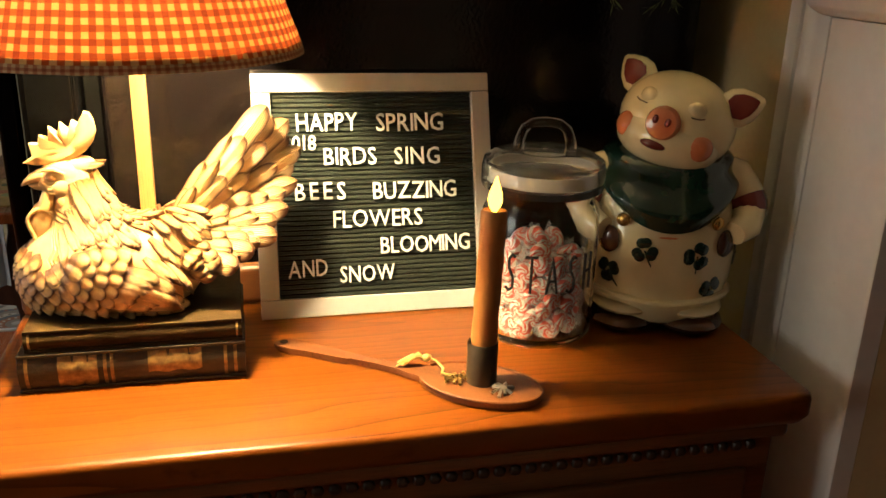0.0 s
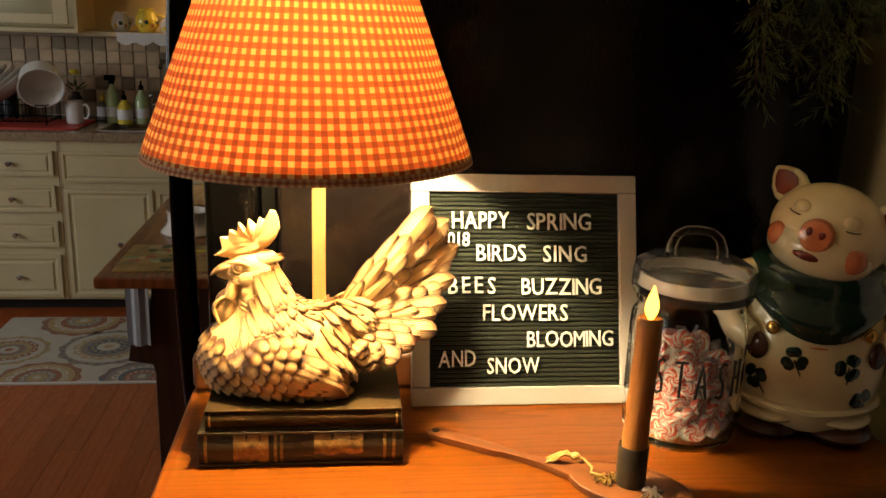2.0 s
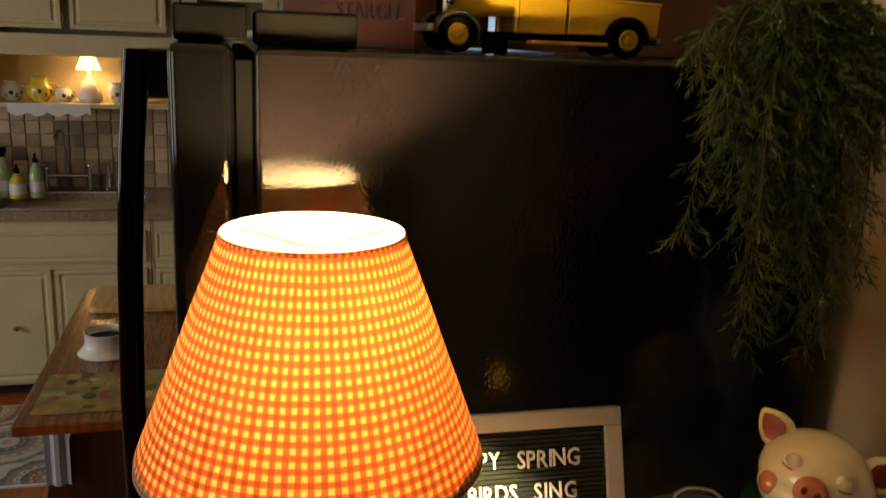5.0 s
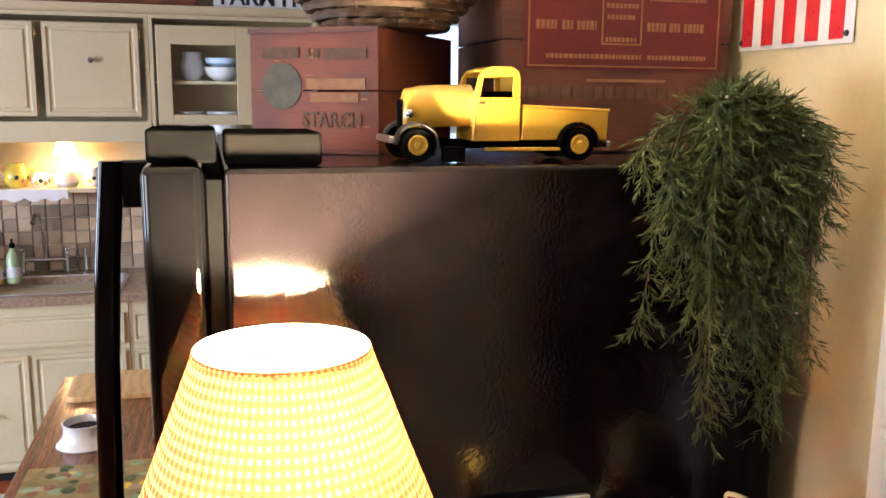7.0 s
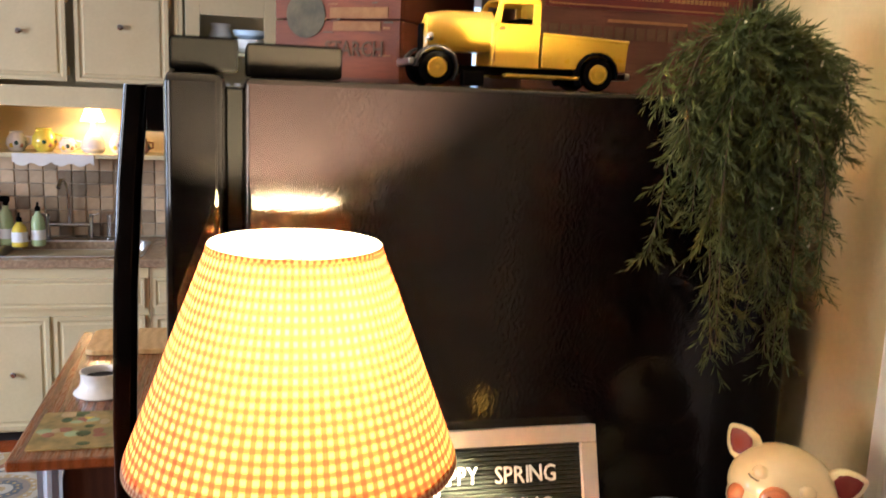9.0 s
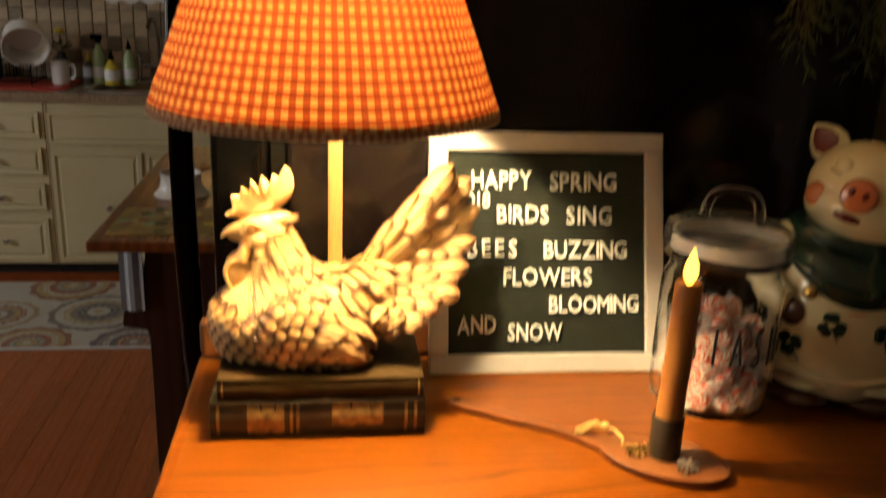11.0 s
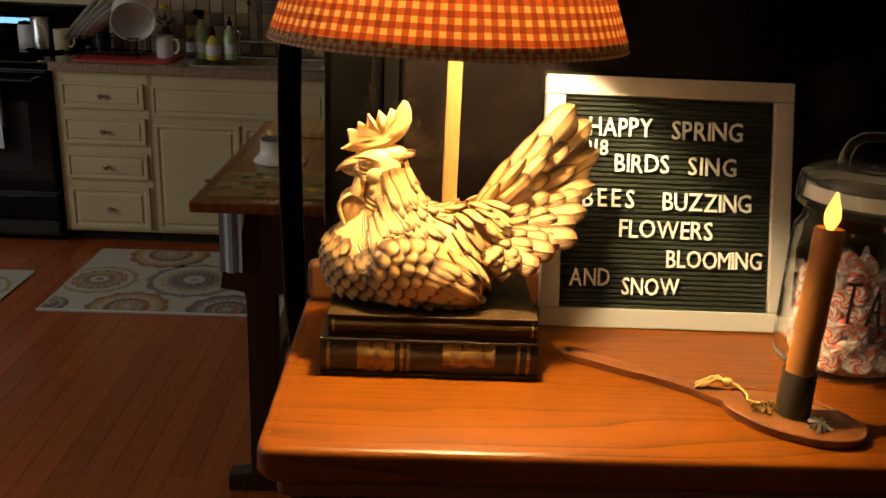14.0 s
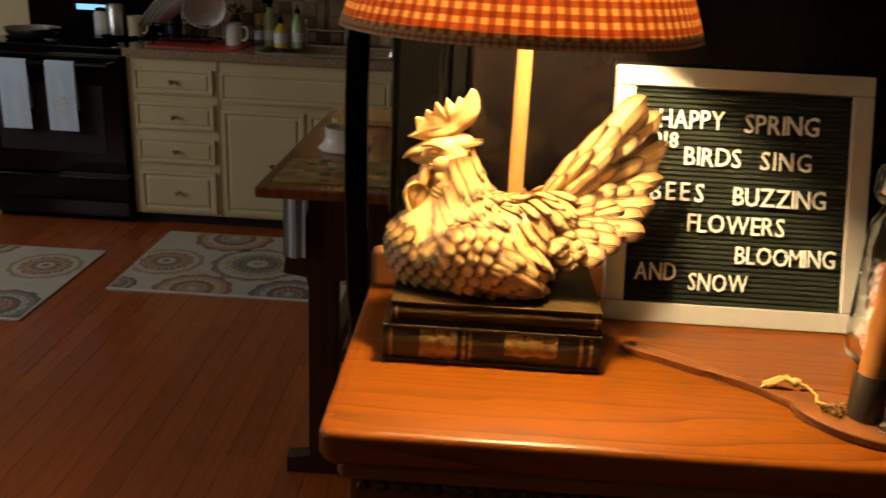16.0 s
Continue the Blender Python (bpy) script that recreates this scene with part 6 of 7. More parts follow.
for s in (-1, 1):
    part("valve", lathe([(0.022, 0.0), (0.022, 0.006), (0.011, 0.012), (0.011, 0.105), (0.014, 0.112), (0.010, 0.135), (0.003, 0.138)], 16), M_CHROME, tap, smooth=True, at=(s * 0.105, 0, 0))
    part("lever", tube([(s * 0.105, 0, 0.125), (s * 0.15, -0.02, 0.137)], [0.006, 0.004], 8), M_CHROME, tap, smooth=True)
spr = thing("side_sprayer", (0.225, 5.41, 0.910), "chrome sink sprayer standing beside the faucet", "sprayer")
part("sprayer_body", lathe([(0.02, 0.0), (0.02, 0.006), (0.010, 0.012), (0.012, 0.10), (0.015, 0.13), (0.006, 0.135)], 14), M_CHROME, spr, smooth=True)

# stove with two towels
stove = thing("stove", (-1.25, 5.16, 0), "black kitchen stove with glass oven door", "stove")
part("body", box(-0.377, 0.377, -0.30, 0.33, 0.03, 0.905), M_BLACK, stove, bevel=0.006)
part("plinth", box(-0.36, 0.36, -0.26, 0.32, 0.0, 0.0295), M_RUBBER, stove)
od = part("oven_door", box(-0.370, 0.370, -0.335, -0.3005, 0.27, 0.865), M_BLACK, stove, bevel=0.008)
part("door_glass", box(-0.27, 0.27, -0.3385, -0.3353, 0.38, 0.72), M_DARK, od, "dark oven glass")
part("door_bar", tube([(-0.33, -0.385, 0.825), (0.33, -0.385, 0.825)], 0.011, 12), M_BLACK, od, "black oven bar", True)
for s in (-1, 1):
    part("bar_post", box(s * 0.32 - 0.01, s * 0.32 + 0.01, -0.380, -0.3352, 0.815, 0.835), M_BLACK, od)
part("drawer", box(-0.370, 0.370, -0.335, -0.3005, 0.05, 0.255), M_BLACK, stove, bevel=0.008)
part("drawer_lip", box(-0.2, 0.2, -0.342, -0.3352, 0.232, 0.245), M_BLACK, stove, "black drawer lip", bevel=0.002)
part("backguard", box(-0.377, 0.377, 0.27, 0.33, 0.9055, 1.14), M_BLACK, stove, bevel=0.008)
part("display", box(-0.10, 0.06, 0.2655, 0.2695, 1.03, 1.06), M_CLOCK, stove, "blue clock display")
for cx in (-0.19, 0.19):
    for cy in (-0.14, 0.12):
        part("grate", lathe([(0.08, 0.9055), (0.095, 0.912), (0.095, 0.918), (0.08, 0.920), (0.06, 0.912)], 24, at=(cx, cy, 0)), M_RUBBER, stove, "black burner grate")
for i, (x0, x1) in enumerate(((-0.213, -0.070), (0.022, 0.165))):
    t = thing("dish_towel", (-1.25, 5.16, 0), ("pale blue dish towel over the oven bar with printed emblem" if i else "plain pale blue dish towel hanging over the oven bar"), "towel", "towels on the oven")
    tb = bmesh.new()
    prof = [(-0.398, 0.500), (-0.400, 0.60), (-0.400, 0.78), (-0.3985, 0.825), (-0.393, 0.8385), (-0.385, 0.842), (-0.377, 0.8385), (-0.3715, 0.825), (-0.370, 0.72), (-0.368, 0.60)]
    rings = []
    for k in range(9):
        x = x0 + (x1 - x0) * k / 8
        rings.append([(x, y - 0.003 * math.sin(k * 1.5) * max(0, 0.84 - z) * 3, z) for y, z in prof] + [(x, y + 0.002 - 0.003 * math.sin(k * 1.5) * max(0, 0.84 - z) * 3, z - 0.002) for y, z in prof[::-1]])
    loft(rings, tb)
    part("cloth", tb, M_TOWEL, t, smooth=True)
    if i:
        for k, (w, z) in enumerate(((0.03, 0.66), (0.045, 0.635), (0.05, 0.61), (0.045, 0.585), (0.03, 0.56))):
            part("print_bar", box((x0 + x1) / 2 - w / 2, (x0 + x1) / 2 + w / 2, -0.4065, -0.4045, z, z + 0.010), M_WHITE, t, "white printed bar")

# backsplash shelf and upper cabinets
UY = 5.17


def upper_unit(x0, x1, z0, z1, label, glass=()):
    cx, cy = (x0 + x1) / 2, 5.33
    c = thing("wall_cabinet", (cx, cy, z0), label, "cabinet", "kitchen wall cabinets")
    shell = bmesh.new()
    for a in ((x0, x0 + 0.018, UY, 5.498, z0, z1), (x1 - 0.018, x1, UY, 5.498, z0, z1), (x0 + 0.0182, x1 - 0.0182, UY, 5.498, z0, z0 + 0.018), (x0 + 0.0182, x1 - 0.0182, UY, 5.498, z1 - 0.018, z1), (x0 + 0.0182, x1 - 0.0182, 5.48, 5.498, z0 + 0.0182, z1 - 0.0182)):
        box(*a, shell)
    part("carcass", local(shell, cx, cy, z0), M_CABINET, c)
    return c, cx, cy


def solid_door(c, cx, cy, zz, x0, x1, z0, z1, knob):
    d = panel_front(c, "door", x0 - cx, x1 - cx, z0 - zz, z1 - zz, UY - cy - 0.0015, M_CABINET, (knob[0] - cx, knob[1] - zz), 0.02)
    for z in (z0 + 0.05, z1 - 0.05):
        part("hinge", box(x1 - cx + 0.002, x1 - cx + 0.012, UY - cy - 0.012, UY - cy - 0.002, z - zz - 0.02, z - zz + 0.02), M_GOLD, d, "small brass hinge")


def glass_door(c, cx, cy, zz, x0, x1, z0, z1, b=0.07):
    for a in ((x0, x0 + b, z0, z1), (x1 - b, x1, z0, z1), (x0 + b + 0.0002, x1 - b - 0.0002, z0, z0 + b * 0.7), (x0 + b + 0.0002, x1 - b - 0.0002, z1 - b * 1.3, z1)):
        part("door_rail", box(a[0] - cx, a[1] - cx, UY - 0.0215 - cy, UY - 0.0015 - cy, a[2] - zz, a[3] - zz), M_CABINET, c, bevel=0.003)
    d = c
    p = part("pane", box(x0 + b - cx, x1 - b - cx, UY - 0.012 - cy, UY - 0.009 - cy, z0 + b * 0.7 - zz, z1 - b * 1.3 - zz), M_PANE, d)
    p.visible_shadow = False


c, cx, cy = upper_unit(-0.36, 0.60, 1.60, 2.215, "cream painted wall cabinet with raised-panel doors above the sink")
solid_door(c, cx, cy, 1.60, -0.335, 0.085, 1.725, 2.165, (-0.12, 1.95))
solid_door(c, cx, cy, 1.60, 0.125, 0.555, 1.725, 2.165, (0.335, 1.99))
part("valance", local(box(-0.3595, 0.5995, UY - 0.006, UY - 0.0003, 1.60, 1.70), cx, cy, 1.60), M_CABINET, c, bevel=0.002)
c, cx, cy = upper_unit(0.602, 1.42, 1.60, 2.215, "cream painted wall cabinet with glass doors showing white china")
glass_door(c, cx, cy, 1.60, 0.635, 1.085, 1.685, 2.165)
glass_door(c, cx, cy, 1.60, 1.095, 1.40, 1.685, 2.165)
part("shelf", local(box(0.621, 1.40, 5.20, 5.478, 1.885, 1.90), cx, cy, 1.60), M_CABINET, c)
c, cx, cy = upper_unit(-1.62, -0.362, 1.36, 2.215, "cream painted tall wall cabinet with glass doors")
glass_door(c, cx, cy, 1.36, -0.84, -0.40, 1.40, 2.165)
glass_door(c, cx, cy, 1.36, -1.30, -0.86, 1.40, 2.165)
crown = bmesh.new()
loft([[(x, UY - 0.002 - o, z) for z, o in ((2.216, 0.0), (2.225, 0.012), (2.245, 0.022), (2.258, 0.026))] + [(x, 5.49, 2.258), (x, 5.49, 2.216)] for x in (-1.63, 1.43)], crown)
tagged(part("trim", crown, M_CABINET), "cream crown moulding along the wall cabinets", "trim", kind="structure")


def crock(name, at, prof, mat, label, category, group=""):
    o = thing(name, at, label, category, group)
    part("vessel", lathe(prof, 24), mat, o, smooth=True)
    return o


crock("pitcher", (0.80, 5.32, 1.9005), [(0.035, 0), (0.055, 0.03), (0.06, 0.08), (0.045, 0.12), (0.052, 0.145), (0.048, 0.145), (0.04, 0.12)], M_WHITE, "white china pitcher on the cabinet shelf", "pitcher")
crock("china_bowl", (0.95, 5.30, 1.9005), [(0.04, 0), (0.085, 0.035), (0.095, 0.07), (0.09, 0.07), (0.07, 0.03)], M_WHITE, "white china bowl on the cabinet shelf", "bowl", "china in the cabinet")
crock("china_bowl", (0.95, 5.30, 1.9715), [(0.04, 0), (0.08, 0.02), (0.09, 0.045), (0.085, 0.045), (0.06, 0.02)], M_TOWEL, "pale blue bowl stacked on a white bowl", "bowl", "china in the cabinet")
crock("china_dish", (0.79, 5.31, 1.6185), [(0.05, 0), (0.06, 0.02), (0.06, 0.13), (0.055, 0.13), (0.05, 0.03)], M_WHITE, "white china canister in the cabinet", "canister", "china in the cabinet")
crock("china_dish", (0.96, 5.31, 1.6185), [(0.06, 0), (0.09, 0.03), (0.095, 0.13), (0.09, 0.13), (0.08, 0.04)], M_WHITE, "wide white china dish in the cabinet", "dish", "china in the cabinet")

shelf = tagged(part("wall_shelf", box(-0.355, 0.60, 5.26, 5.497, 1.345, 1.368), M_CABINET, bevel=0.003), "cream wall shelf below the cabinets", "shelf")
lace = bmesh.new()
loft([[(-0.20 + 0.02 * k, 5.256 - 0.001 * (k % 2), 1.366), (-0.20 + 0.02 * k, 5.257, 1.345 - 0.022 * abs(math.sin(k * 0.7)) - 0.02), (-0.20 + 0.02 * k, 5.259, 1.345 - 0.022 * abs(math.sin(k * 0.7)) - 0.02), (-0.20 + 0.02 * k, 5.259, 1.366)] for k in range(20)], lace)
tagged(part("lace_edging", lace, M_WHITE), "white scalloped lace hanging from the shelf", "lace")
kl = thing("small_lamp", (0.165, 5.36, 1.3685), "little lit shelf lamp with a pale shade", "lamp")
part("base", lathe([(0.045, 0), (0.06, 0.02), (0.055, 0.06), (0.03, 0.10), (0.012, 0.12), (0.010, 0.15)], 20), M_WHITE, kl, "white floral china base", True)
part("shade", lathe([(0.062, 0.160), (0.036, 0.222), (0.034, 0.222), (0.060, 0.160)], 20, caps=False), M_KSHADE, kl, "glowing pale yellow shade", True)
part("bulb", ball((0, 0, 0.178), 0.013, seg=10), M_KBULB, kl, "lit bulb", True)
for i in range(6):
    a = math.tau * i / 6
    part("rib", tube([(0.063 * math.cos(a), 0.063 * math.sin(a), 0.160), (0.037 * math.cos(a), 0.037 * math.sin(a), 0.222)], 0.0022, 5), M_FADED_INK, kl, "dark shade rib")
for x, r, h, m, l in ((-0.20, 0.05, 0.10, M_WHITE, "white floral teapot on the shelf"), (-0.07, 0.06, 0.12, M_SOAP_Y, "yellow painted china jug on the shelf"), (0.04, 0.045, 0.075, M_WHITE, "white china cup on the shelf"), (0.29, 0.05, 0.10, M_WHITE, "white china jug on the shelf"), (0.40, 0.04, 0.08, M_FADED_GOLD, "gold-brown china pot on the shelf")):
    o = crock("china_pot", (x, 5.37, 1.3685), [(r * 0.6, 0), (r, h * 0.3), (r * 0.95, h * 0.6), (r * 0.6, h * 0.9), (r * 0.65, h), (r * 0.55, h)], m, l, "china", "china on the shelf")
    part("loop", tube([(r * 0.8, 0, h * 0.75), (r * 1.4, 0, h * 0.7), (r * 1.4, 0, h * 0.4), (r * 0.95, 0, h * 0.3)], 0.006, 6), m, o, smooth=True)
    for k in range(4):
        part("painted_flower", ball((r * 0.9 * math.cos(-1.9 + 0.5 * k), r * 0.95 * math.sin(-1.9 + 0.5 * k), h * (0.3 + 0.12 * (k % 2))), (0.012, 0.006, 0.012), seg=8), (M_FLOWER, M_PIG_GREEN, M_RUG_B, M_FADED_BLUE)[k], o, "painted flower")

farm = thing("farm_sign", (0.915, 5.18, 2.2585), "white wooden sign with black capitals above the cabinets", "sign")
part("board", box(0, 0.62, 0, 0.018, 0, 0.15), M_BOARD, farm, bevel=0.002)
bm, wdt = text_mesh("FARM FR", 0.085, 0.001, 0.92, 0.03)
part("lettering", bm, M_INK, farm, "bold black capitals", at=(0.035, -0.0004, 0.018), turn=(90, 0, 0))
tagged(part("wooden_tray", box(-0.30, 0.83, 5.20, 5.40, 2.2585, 2.40), M_CRATE, bevel=0.004), "brown wooden box on top of the cabinets", "box")

# things on the worktop
mat = tagged(part("drying_mat", loft([[(x, y, z) for x, y in rounded(-0.800, -0.335, 4.93, 5.30, 0.03)] for z in (0.9095, 0.916)]), M_MAT_RED, bevel=0.001), "red silicone drying mat on the worktop", "mat")
rack = thing("dish_rack", (-0.640, 5.13, 0.9165), "black wire dish rack holding white plates and a pot", "dish rack")
for z in (0.02, 0.10):
    part("rack_wire", tube([(x, y, z) for x, y in rounded(-0.15, 0.15, -0.12, 0.12, 0.03)] + [(0.15, 0.09, z)], 0.003, 6), M_RUBBER, rack)
for k in range(9):
    x = -0.13 + 0.0325 * k
    part("rack_wire", tube([(x, -0.12, 0.10), (x, -0.11, 0.02), (x, 0.11, 0.02), (x, 0.12, 0.10)], 0.002, 6), M_RUBBER, rack)
for sx in (-0.14, 0.14):
    for sy in (-0.11, 0.11):
        part("rack_foot", tube([(sx, sy, 0.0), (sx, sy, 0.10)], 0.003, 6), M_RUBBER, rack)
pl = thing("dinner_plate", (0, 0, 0), "white dinner plate leaning in the rack", "plate", "plates in the rack")
part("dish", lathe([(0.065, 0.0), (0.085, 0.004), (0.136, 0.018), (0.138, 0.021), (0.085, 0.009), (0.01, 0.006)], 32), M_WHITE, pl, smooth=True)
pl.matrix_basis = pose(-0.775, 5.11, 1.085, 0, -50, 8)
for k in range(1, 4):
    copy_thing(pl, pose(-0.775 + 0.034 * k, 5.11, 1.085 - 0.003 * k, 0, -50 + 2 * k, 8 - 3 * k))
pot = thing("white_pot", (-0.485, 5.10, 1.045), "white enamel pot upturned in the rack", "pot")
pot.matrix_basis = pose(-0.535, 5.08, 1.150, 118, 24, 32) @ Matrix.Scale(1.12, 4)
part("pot_body", lathe([(0.07, 0.0), (0.083, 0.008), (0.088, 0.05), (0.092, 0.10), (0.096, 0.104), (0.090, 0.104), (0.084, 0.05), (0.07, 0.012)], 28), M_WHITE, pot, smooth=True)
part("loop_handle", tube([(0.088, -0.03, 0.085), (0.115, -0.02, 0.085), (0.115, 0.02, 0.085), (0.088, 0.03, 0.085)], 0.006, 8), M_WHITE, pot, smooth=True)


def mug(at, label, mat, rz=0.0):
    o = thing("mug", at, label, "mug", rz=rz)
    part("cup", lathe([(0.036, 0), (0.042, 0.006), (0.044, 0.10), (0.045, 0.115), (0.041, 0.115), (0.039, 0.01)], 24), mat, o, smooth=True)
    part("grip", tube([(0.042, 0, 0.095), (0.065, 0, 0.095), (0.076, 0, 0.075), (0.074, 0, 0.045), (0.060, 0, 0.028), (0.041, 0, 0.028)], 0.006, 8), mat, o, smooth=True)
    return o


mug((-0.392, 5.12, 0.9165), "white china mug standing on the red mat", M_WHITE, -10)
mug((-0.985, 5.33, 0.905), "cream china mug beside the stove", M_CABINET, -20)


def bottle(at, prof, body, cap_mat, label, spray_head=False):
    o = thing("soap_bottle", at, label, "bottle", "bottles by the sink")
    part("body", lathe(prof, 20), body, o, smooth=True)
    h = prof[-1][1]
    if spray_head:
        part("nozzle", box(-0.035, 0.018, -0.011, 0.011, h + 0.018, h + 0.045), cap_mat, o, bevel=0.004)
        part("collar", lathe([(0.014, h + 0.0005), (0.014, h + 0.018)], 14), cap_mat, o)
    else:
        part("cap", lathe([(0.013, h + 0.0005), (0.013, h + 0.020), (0.006, h + 0.024), (0.005, h + 0.045), (0.001, h + 0.046)], 14), cap_mat, o)
    part("label_band", lathe([(prof[2][0] + 0.0006, prof[2][1] + 0.01), (prof[2][0] + 0.0006, prof[2][1] + 0.06)], 20, caps=False), M_BOARD, o, "pale paper label")


sh = [(0.030, 0), (0.034, 0.006), (0.034, 0.02), (0.034, 0.10), (0.026, 0.135), (0.013, 0.155), (0.013, 0.165)]
bottle((-0.235, 5.24, 0.9095), [(r, z * 1.2) for r, z in sh], M_SOAP_G, M_RUBBER, "green spray bottle with a black trigger", True)
bottle((-0.165, 5.19, 0.9095), [(r * 1.1, z * 0.75) for r, z in sh], M_SOAP_Y, M_RUBBER, "yellow dish soap bottle")
bottle((-0.085, 5.22, 0.9095), [(r, z * 1.05) for r, z in sh], M_SOAP_G, M_GREY, "pale green soap bottle with a pump")
bottle((-0.31, 5.33, 0.9095), [(r * 0.9, z * 0.6) for r, z in sh], M_FADED_BLUE, M_FLOWER, "small blue jar with a yellow lid")
fl = thing("flower_vase", (-0.455, 5.38, 0.9095), "dark glass vase with a yellow flower", "vase")
part("vase", lathe([(0.03, 0), (0.04, 0.03), (0.035, 0.09), (0.018, 0.13), (0.02, 0.14), (0.016, 0.14), (0.015, 0.12)], 20), M_INK, fl, smooth=True)
part("stalk", tube([(0, 0, 0.09), (0.005, 0, 0.16), (0, -0.01, 0.225)], 0.003, 6), M_LEAF, fl)
ptl = bmesh.new()
for k in range(26):
    a, e = k * 2.4, radians(10 + 70 * k / 26)
    d = Vector((math.cos(a) * math.cos(e), math.sin(a) * math.cos(e), math.sin(e)))
    ball(Vector((0, -0.01, 0.235)) + d * 0.022, (0.016, 0.010, 0.004), ptl, seg=8, m=facing(d))
part("bloom", ptl, M_FLOWER, fl, "round yellow bloom", True)
lf = bmesh.new()
for k in range(7):
    a = k * 0.9
    ball((0.04 * math.cos(a), 0.04 * math.sin(a) - 0.01, 0.165 + 0.01 * (k % 3)), (0.03, 0.010, 0.003), lf, seg=8, m=Matrix.Rotation(a, 3, "Z") @ Matrix.Rotation(-0.5, 3, "Y"))
part("leaves", lf, M_LEAF, fl, "", True)
for x, y, r, h, m, l in ((-1.105, 5.36, 0.05, 0.19, M_STEEL, "steel coffee canister behind the stove"), (-1.19, 5.37, 0.04, 0.14, M_BOARD, "pale jar behind the stove"), (-0.80, 5.38, 0.045, 0.17, M_INK, "dark glass jar on the worktop")):
    o = thing("canister", (x, y, 0.9095 if x > -0.86 else 0.9065), l, "canister")
    part("body", lathe([(r, 0), (r, h * 0.8), (r * 0.8, h * 0.9)], 20), m, o, smooth=True)
    part("lid", lathe([(r * 0.82, h * 0.9 + 0.0005), (r * 0.82, h), (0.003, h + 0.006)], 20), M_RUBBER if m is not M_INK else M_STEEL, o, "round lid", True)
pan = thing("frying_pan", (-1.40, 5.02, 0.9205), "steel pan on the stove", "pan")
part("pan_body", lathe([(0.10, 0), (0.125, 0.02), (0.135, 0.045), (0.131, 0.045), (0.12, 0.02), (0.09, 0.004)], 28), M_STEEL, pan, smooth=True)
part("pan_handle", tube([(0.12, -0.05, 0.04), (0.26, -0.10, 0.055)], 0.009, 8), M_RUBBER, pan, smooth=True)

# ---- the wooden table by the refrigerator ----
tb = thing("trestle_table", (0.62, 3.07, 0), "cherry topped table on dark trestle ends", "table")
part("tabletop", box(-0.245, 0.175, -0.52, 0.54, 0.872, 0.90), M_TABLE, tb, "polished cherry top", bevel=0.006)
tr_out = [(-0.155, 0.8715), (-0.155, 0.80), (-0.170, 0.74), (-0.215, 0.66), (-0.222, 0.615), (-0.160, 0.605), (-0.155, 0.58), (-0.155, 0.06), (-0.22, 0.05), (-0.22, 0.0), (0.15, 0.0), (0.15, 0.05), (-0.075, 0.06), (-0.075, 0.60), (0.10, 0.62), (0.13, 0.75), (0.13, 0.8715)]
for y in (-0.34, 0.36):
    part("trestle_end", loft([[(x, yy, z) for x, z in tr_out] for yy in (y, y + 0.05)]), M_DARKWOOD, tb, "dark stained shaped end", bevel=0.004)
part("stretcher", box(-0.135, -0.095, -0.2895, 0.3595, 0.30, 0.36), M_DARKWOOD, tb)
clothm = tagged(part("placemat", loft([[(x, y, z) for x, y in rounded(0.405, 0.72, 2.60, 2.84, 0.01)] for z in (0.9005, 0.903)]), M_PLACEMAT), "printed fruit placemat on the table", "placemat")
rnd = random.Random(5)
for k in range(34):
    m = rnd.choice((M_FLOWER, M_RUG_D, M_RUG_B, M_LEAF, M_SOAP_G))
    part("printed_fruit", ball((rnd.uniform(0.42, 0.705), rnd.uniform(2.615, 2.825), 0.9032), (rnd.uniform(0.012, 0.024), rnd.uniform(0.010, 0.02), 0.0006), seg=10), m, clothm)
cr = crock("white_crock", (0.52, 2.99, 0.9005), [(0.072, 0.0), (0.075, 0.004), (0.060, 0.020), (0.055, 0.034), (0.055, 0.058), (0.058, 0.062), (0.054, 0.063), (0.050, 0.056), (0.048, 0.02)], M_WHITE, "white crock with dark inside on the table", "crock")
# near-black disc a little below the rim
part("contents", lathe([(0.0475, 0.040), (0.0475, 0.044)], 24), M_DARK, cr, "dark disc inside the crock")
ht = bmesh.new()
loft([[(0.0 + 0.028 * k / 5 * 2 - 0.028, 0.008 * math.sin(k * 1.9) + dy, z) for dy in (-0.002, 0.002) for z in ((0.0, -0.06, -0.13, -0.20) if dy < 0 else (-0.20, -0.13, -0.06, 0.0))] for k in range(6)], ht)
tagged(part("hand_towel", ht, M_TOWEL, None, "", True, (0.437, 2.70, 0.8715)), "grey-blue cloth hanging under the table edge", "towel")
tagged(part("cutting_board", loft([[(x, y, z) for x, y in rounded(0.42, 0.70, 3.33, 3.58, 0.03)] for z in (0.9005, 0.918)]), M_ROD, bevel=0.003), "pale wooden cutting board on the table", "cutting board")

# ---- rugs ----


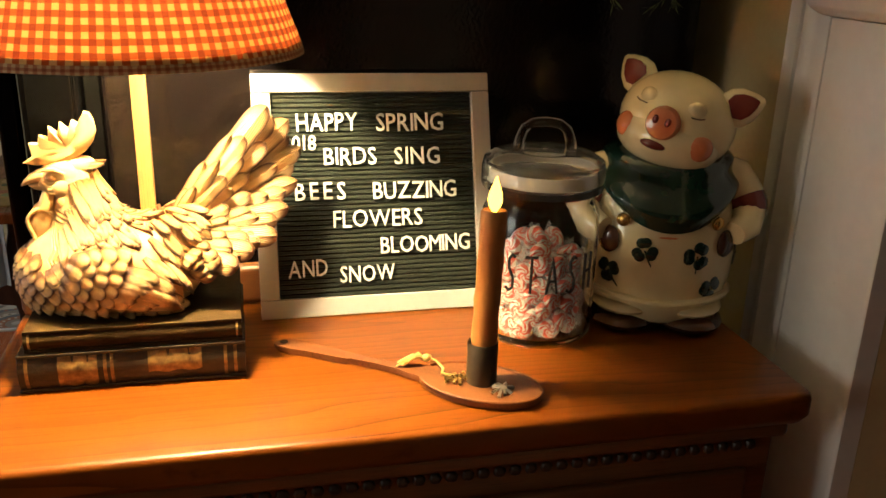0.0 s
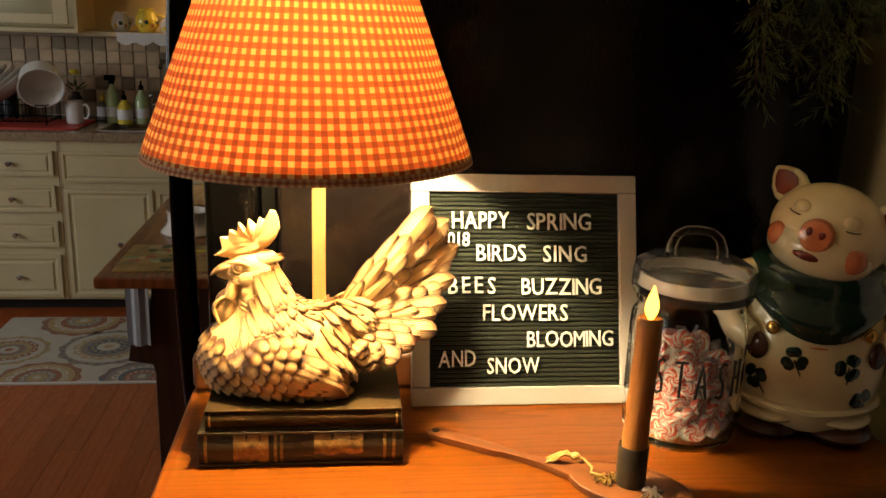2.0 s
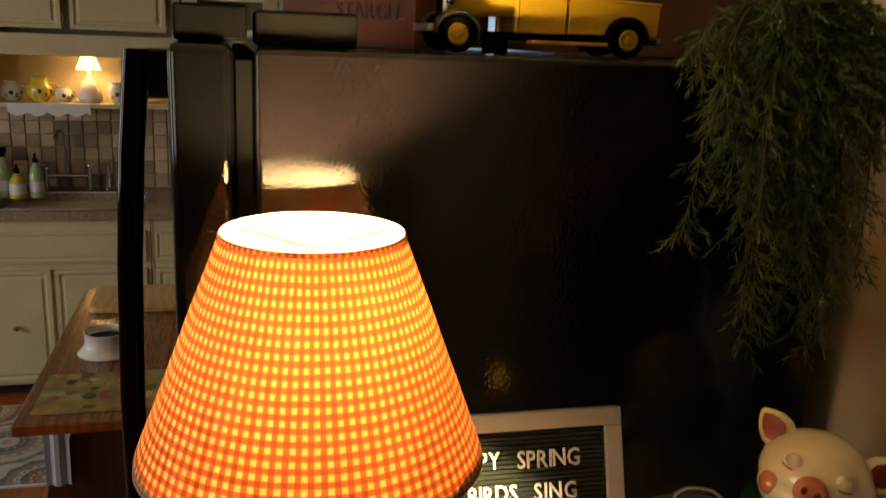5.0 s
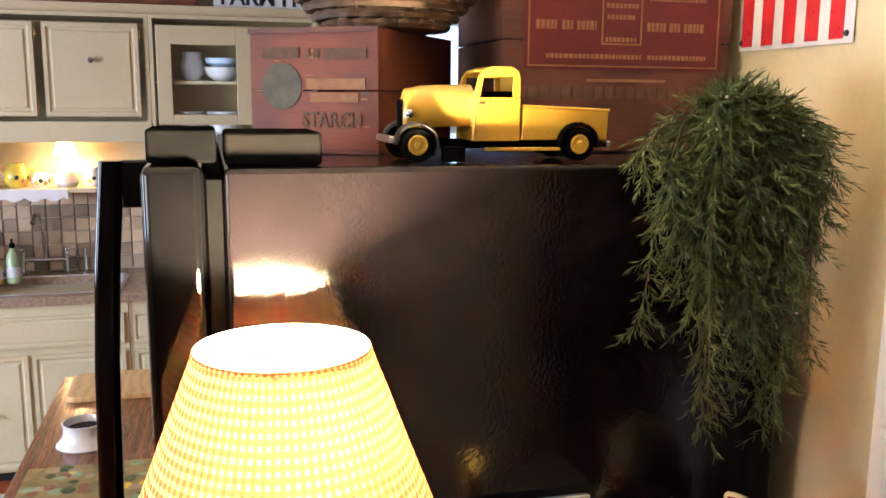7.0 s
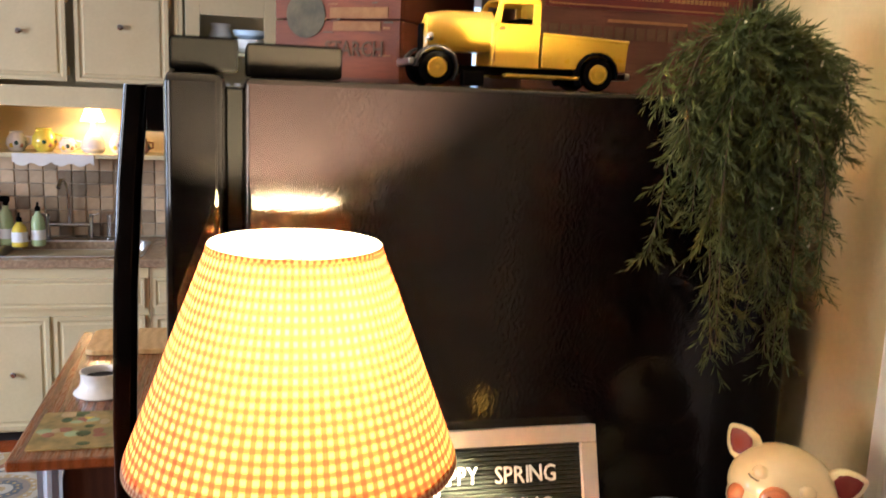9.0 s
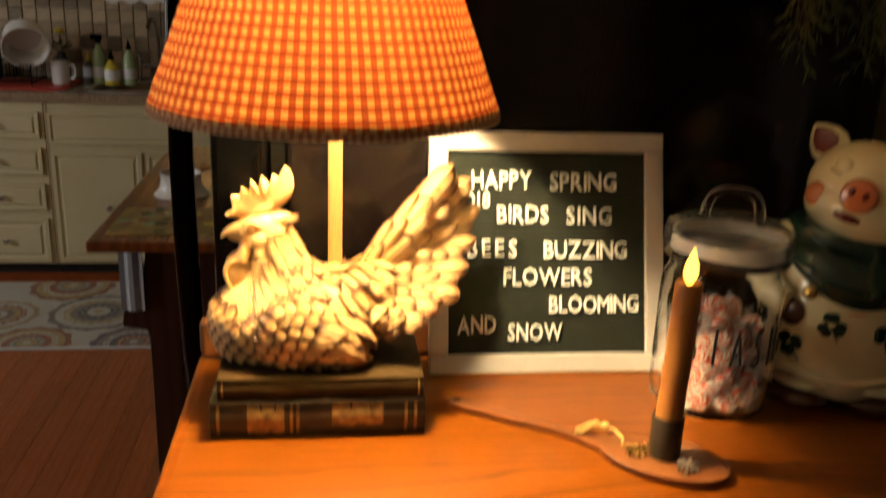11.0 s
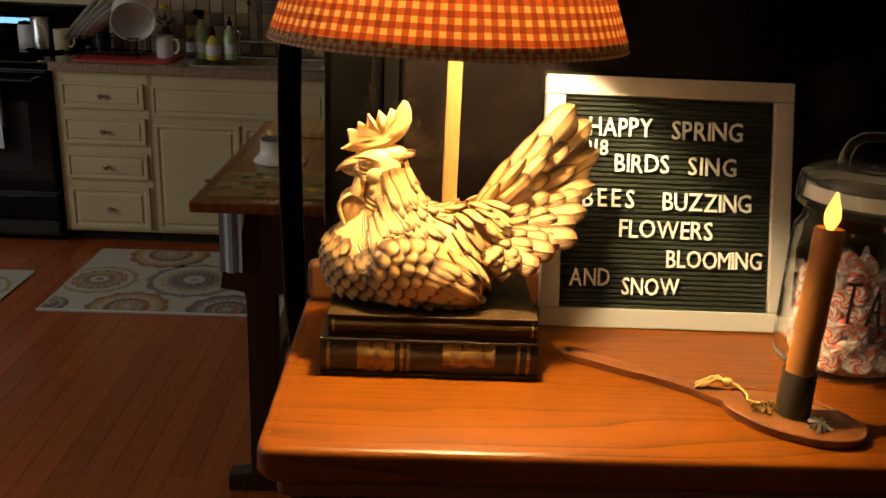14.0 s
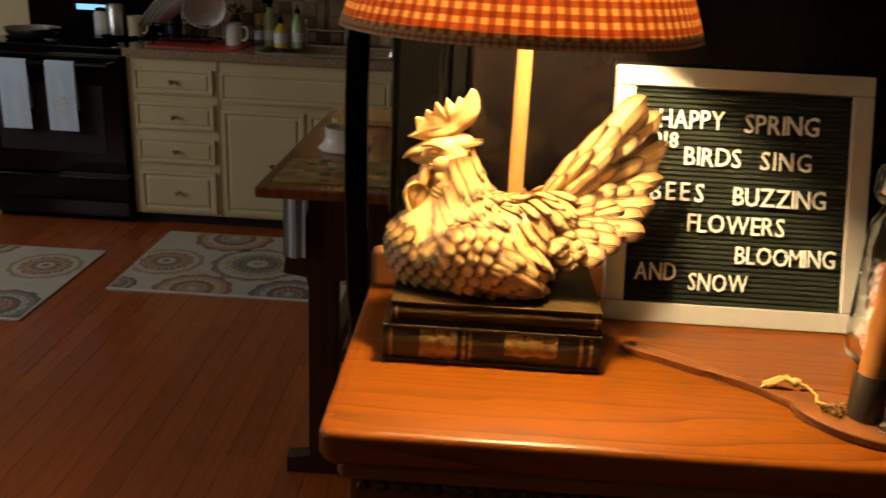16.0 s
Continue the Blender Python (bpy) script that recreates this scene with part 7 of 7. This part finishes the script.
def medallion(parent, x, y, r, mats, clip):
    rings = [(1.0, 0), (0.86, 1), (0.70, 2), (0.56, 0), (0.42, 3), (0.24, 1), (0.10, 2)]
    for k, (f, i) in enumerate(rings):
        out = []
        for j in range(48):
            a = math.tau * j / 48
            rr = r * f * (1 + (0.045 * math.cos(12 * a) if k % 2 == 0 else 0))
            out.append((min(max(x + rr * math.cos(a), clip[0]), clip[1]), min(max(y + rr * math.sin(a), clip[2]), clip[3])))
        if k in (0, 2, 4):
            teeth = bmesh.new()
            n = (28, 22, 14)[k // 2]
            for j in range(n):
                a, rm, h = math.tau * j / n, r * (0.93, 0.63, 0.33)[k // 2], r * 0.045
                q = [(x + (rm + dr) * math.cos(a + da), y + (rm + dr) * math.sin(a + da)) for dr, da in ((-h, 0), (0, 0.055 * (1 + k / 3)), (h, 0), (0, -0.055 * (1 + k / 3)))]
                if all(clip[0] < p < clip[1] and clip[2] < w < clip[3] for p, w in q):
                    loft([[(p, w, z) for p, w in q] for z in (0.0074 + 0.0006 * (k + 1), 0.0081 + 0.0006 * (k + 1))], teeth)
            if len(teeth.faces):
                part("medallion_teeth", teeth, mats[(i + 3) % 4], parent)["kind"] = "stuff"
            else:
                teeth.free()
        part("medallion_ring", loft([[(p, q, z) for p, q in out] for z in (0.0072 + 0.0006 * k, 0.0077 + 0.0006 * k)]), mats[i], parent)


def rug(name, x0, x1, y0, y1, spots, label):
    r = tagged(part(name, loft([[(x, y, z) for x, y in rounded(x0, x1, y0, y1, 0.01)] for z in (0.001, 0.007)]), M_RUG), label, "rug")
    for x, y, rad, mats in spots:
        medallion(r, x, y, rad, mats, (x0 + 0.012, x1 - 0.012, y0 + 0.012, y1 - 0.012))
    part("rug_edge", loft([[(x, y, z) for x, y in ((x0, y0), (x1, y0), (x1, y0 + 0.012), (x0, y0 + 0.012))] for z in (0.0072, 0.010)]), M_BOARD, r, "pale bound edge")
    return r


QA, QB, QC, QD = (M_RUG_A, M_RUG, M_RUG_D, M_RUG_C), (M_RUG_B, M_RUG_D, M_RUG, M_RUG_A), (M_RUG_C, M_RUG_A, M_RUG, M_RUG_B), (M_RUG_D, M_RUG, M_RUG_B, M_RUG_A)
rug("kitchen_rug", -0.655, 0.62, 3.965, 4.765, [(-0.10, 4.36, 0.21, QA), (-0.52, 4.33, 0.17, QD), (-0.30, 4.02, 0.17, QB), (0.12, 4.02, 0.17, QC), (-0.30, 4.70, 0.19, QB), (0.12, 4.70, 0.17, QC), (0.36, 4.36, 0.18, QB), (-0.63, 4.03, 0.08, QC)], "ivory kitchen rug with rust, taupe and gold medallions")
rug("runner_rug", -1.75, -0.843, 3.60, 4.42, [(-1.02, 4.18, 0.16, QD), (-1.00, 3.72, 0.17, QC), (-1.38, 3.98, 0.20, QA), (-1.38, 4.40, 0.13, QB), (-1.66, 3.72, 0.15, QB)], "second ivory medallion rug in front of the stove")

# ---- pieces of the setting: floor boards and wall tiles ----
floor_ob = bpy.data.objects["floor"]
rnd = random.Random(2)
shapes = {}


def board_mesh(length):
    if length not in shapes:
        bm = bmesh.new()
        w = 0.04095
        loft([[(-w, y, -0.0138), (w, y, -0.0138), (w, y, -0.0009), (w - 0.0008, y, 0.0), (-w + 0.0008, y, 0.0), (-w, y, -0.0009)] for y in (0.0008, length - 0.0008)], bm)
        me = bpy.data.meshes.new("floor_board")
        for f in bm.faces:
            f.smooth = False
        bm.to_mesh(me)
        bm.free()
        me.materials.append(M_FLOOR)
        shapes[length] = me
    return shapes[length]


x = -2.05
while x < 0.75:
    y = 0.095
    while y < 4.95:
        ln = rnd.choice((0.6, 0.9, 1.2, 1.5))
        ob = new("floor_board", board_mesh(ln))
        ob.location, ob.parent = (x, y, 0), floor_ob
        y += ln
    x += 0.0822
rest = bmesh.new()
for i in range(40):
    xx = 0.76 + 0.0822 * i
    if xx < 3.1:
        box(xx - 0.040, xx + 0.040, -2.4, 5.4, -0.0138, 0.0, rest)
for i in range(14):
    xx = -2.05 - 0.0822 * (i + 1)
    box(xx - 0.040, xx + 0.040, -2.4, 5.4, -0.0138, 0.0, rest)
box(-2.09, 0.71, -2.4, 0.09, -0.0138, 0.0, rest)
ob = part("outer_boards", rest, M_FLOOR, floor_ob)
ob["kind"] = "stuff"

north = bpy.data.objects["wall_north"]
part("grout_bed", box(-0.87, 1.36, 5.488, 5.4995, 0.912, 1.343), M_GROUT, north)
tm = bmesh.new()
loft([[(-0.0325 + o, y, -0.0325 + o), (0.0325 - o, y, -0.0325 + o), (0.0325 - o, y, 0.0325 - o), (-0.0325 + o, y, 0.0325 - o)] for y, o in ((0.0, 0.0), (-0.006, 0.001), (-0.008, 0.004))], tm)
tme = bpy.data.meshes.new("tile")
tm.to_mesh(tme)
tm.free()
tme.materials.append(M_TILE)
for i in range(32):
    for j in range(6):
        ob = new("tile", tme)
        ob.location, ob.parent = (-0.833 + 0.0695 * i, 5.4878, 0.950 + 0.0695 * j), north
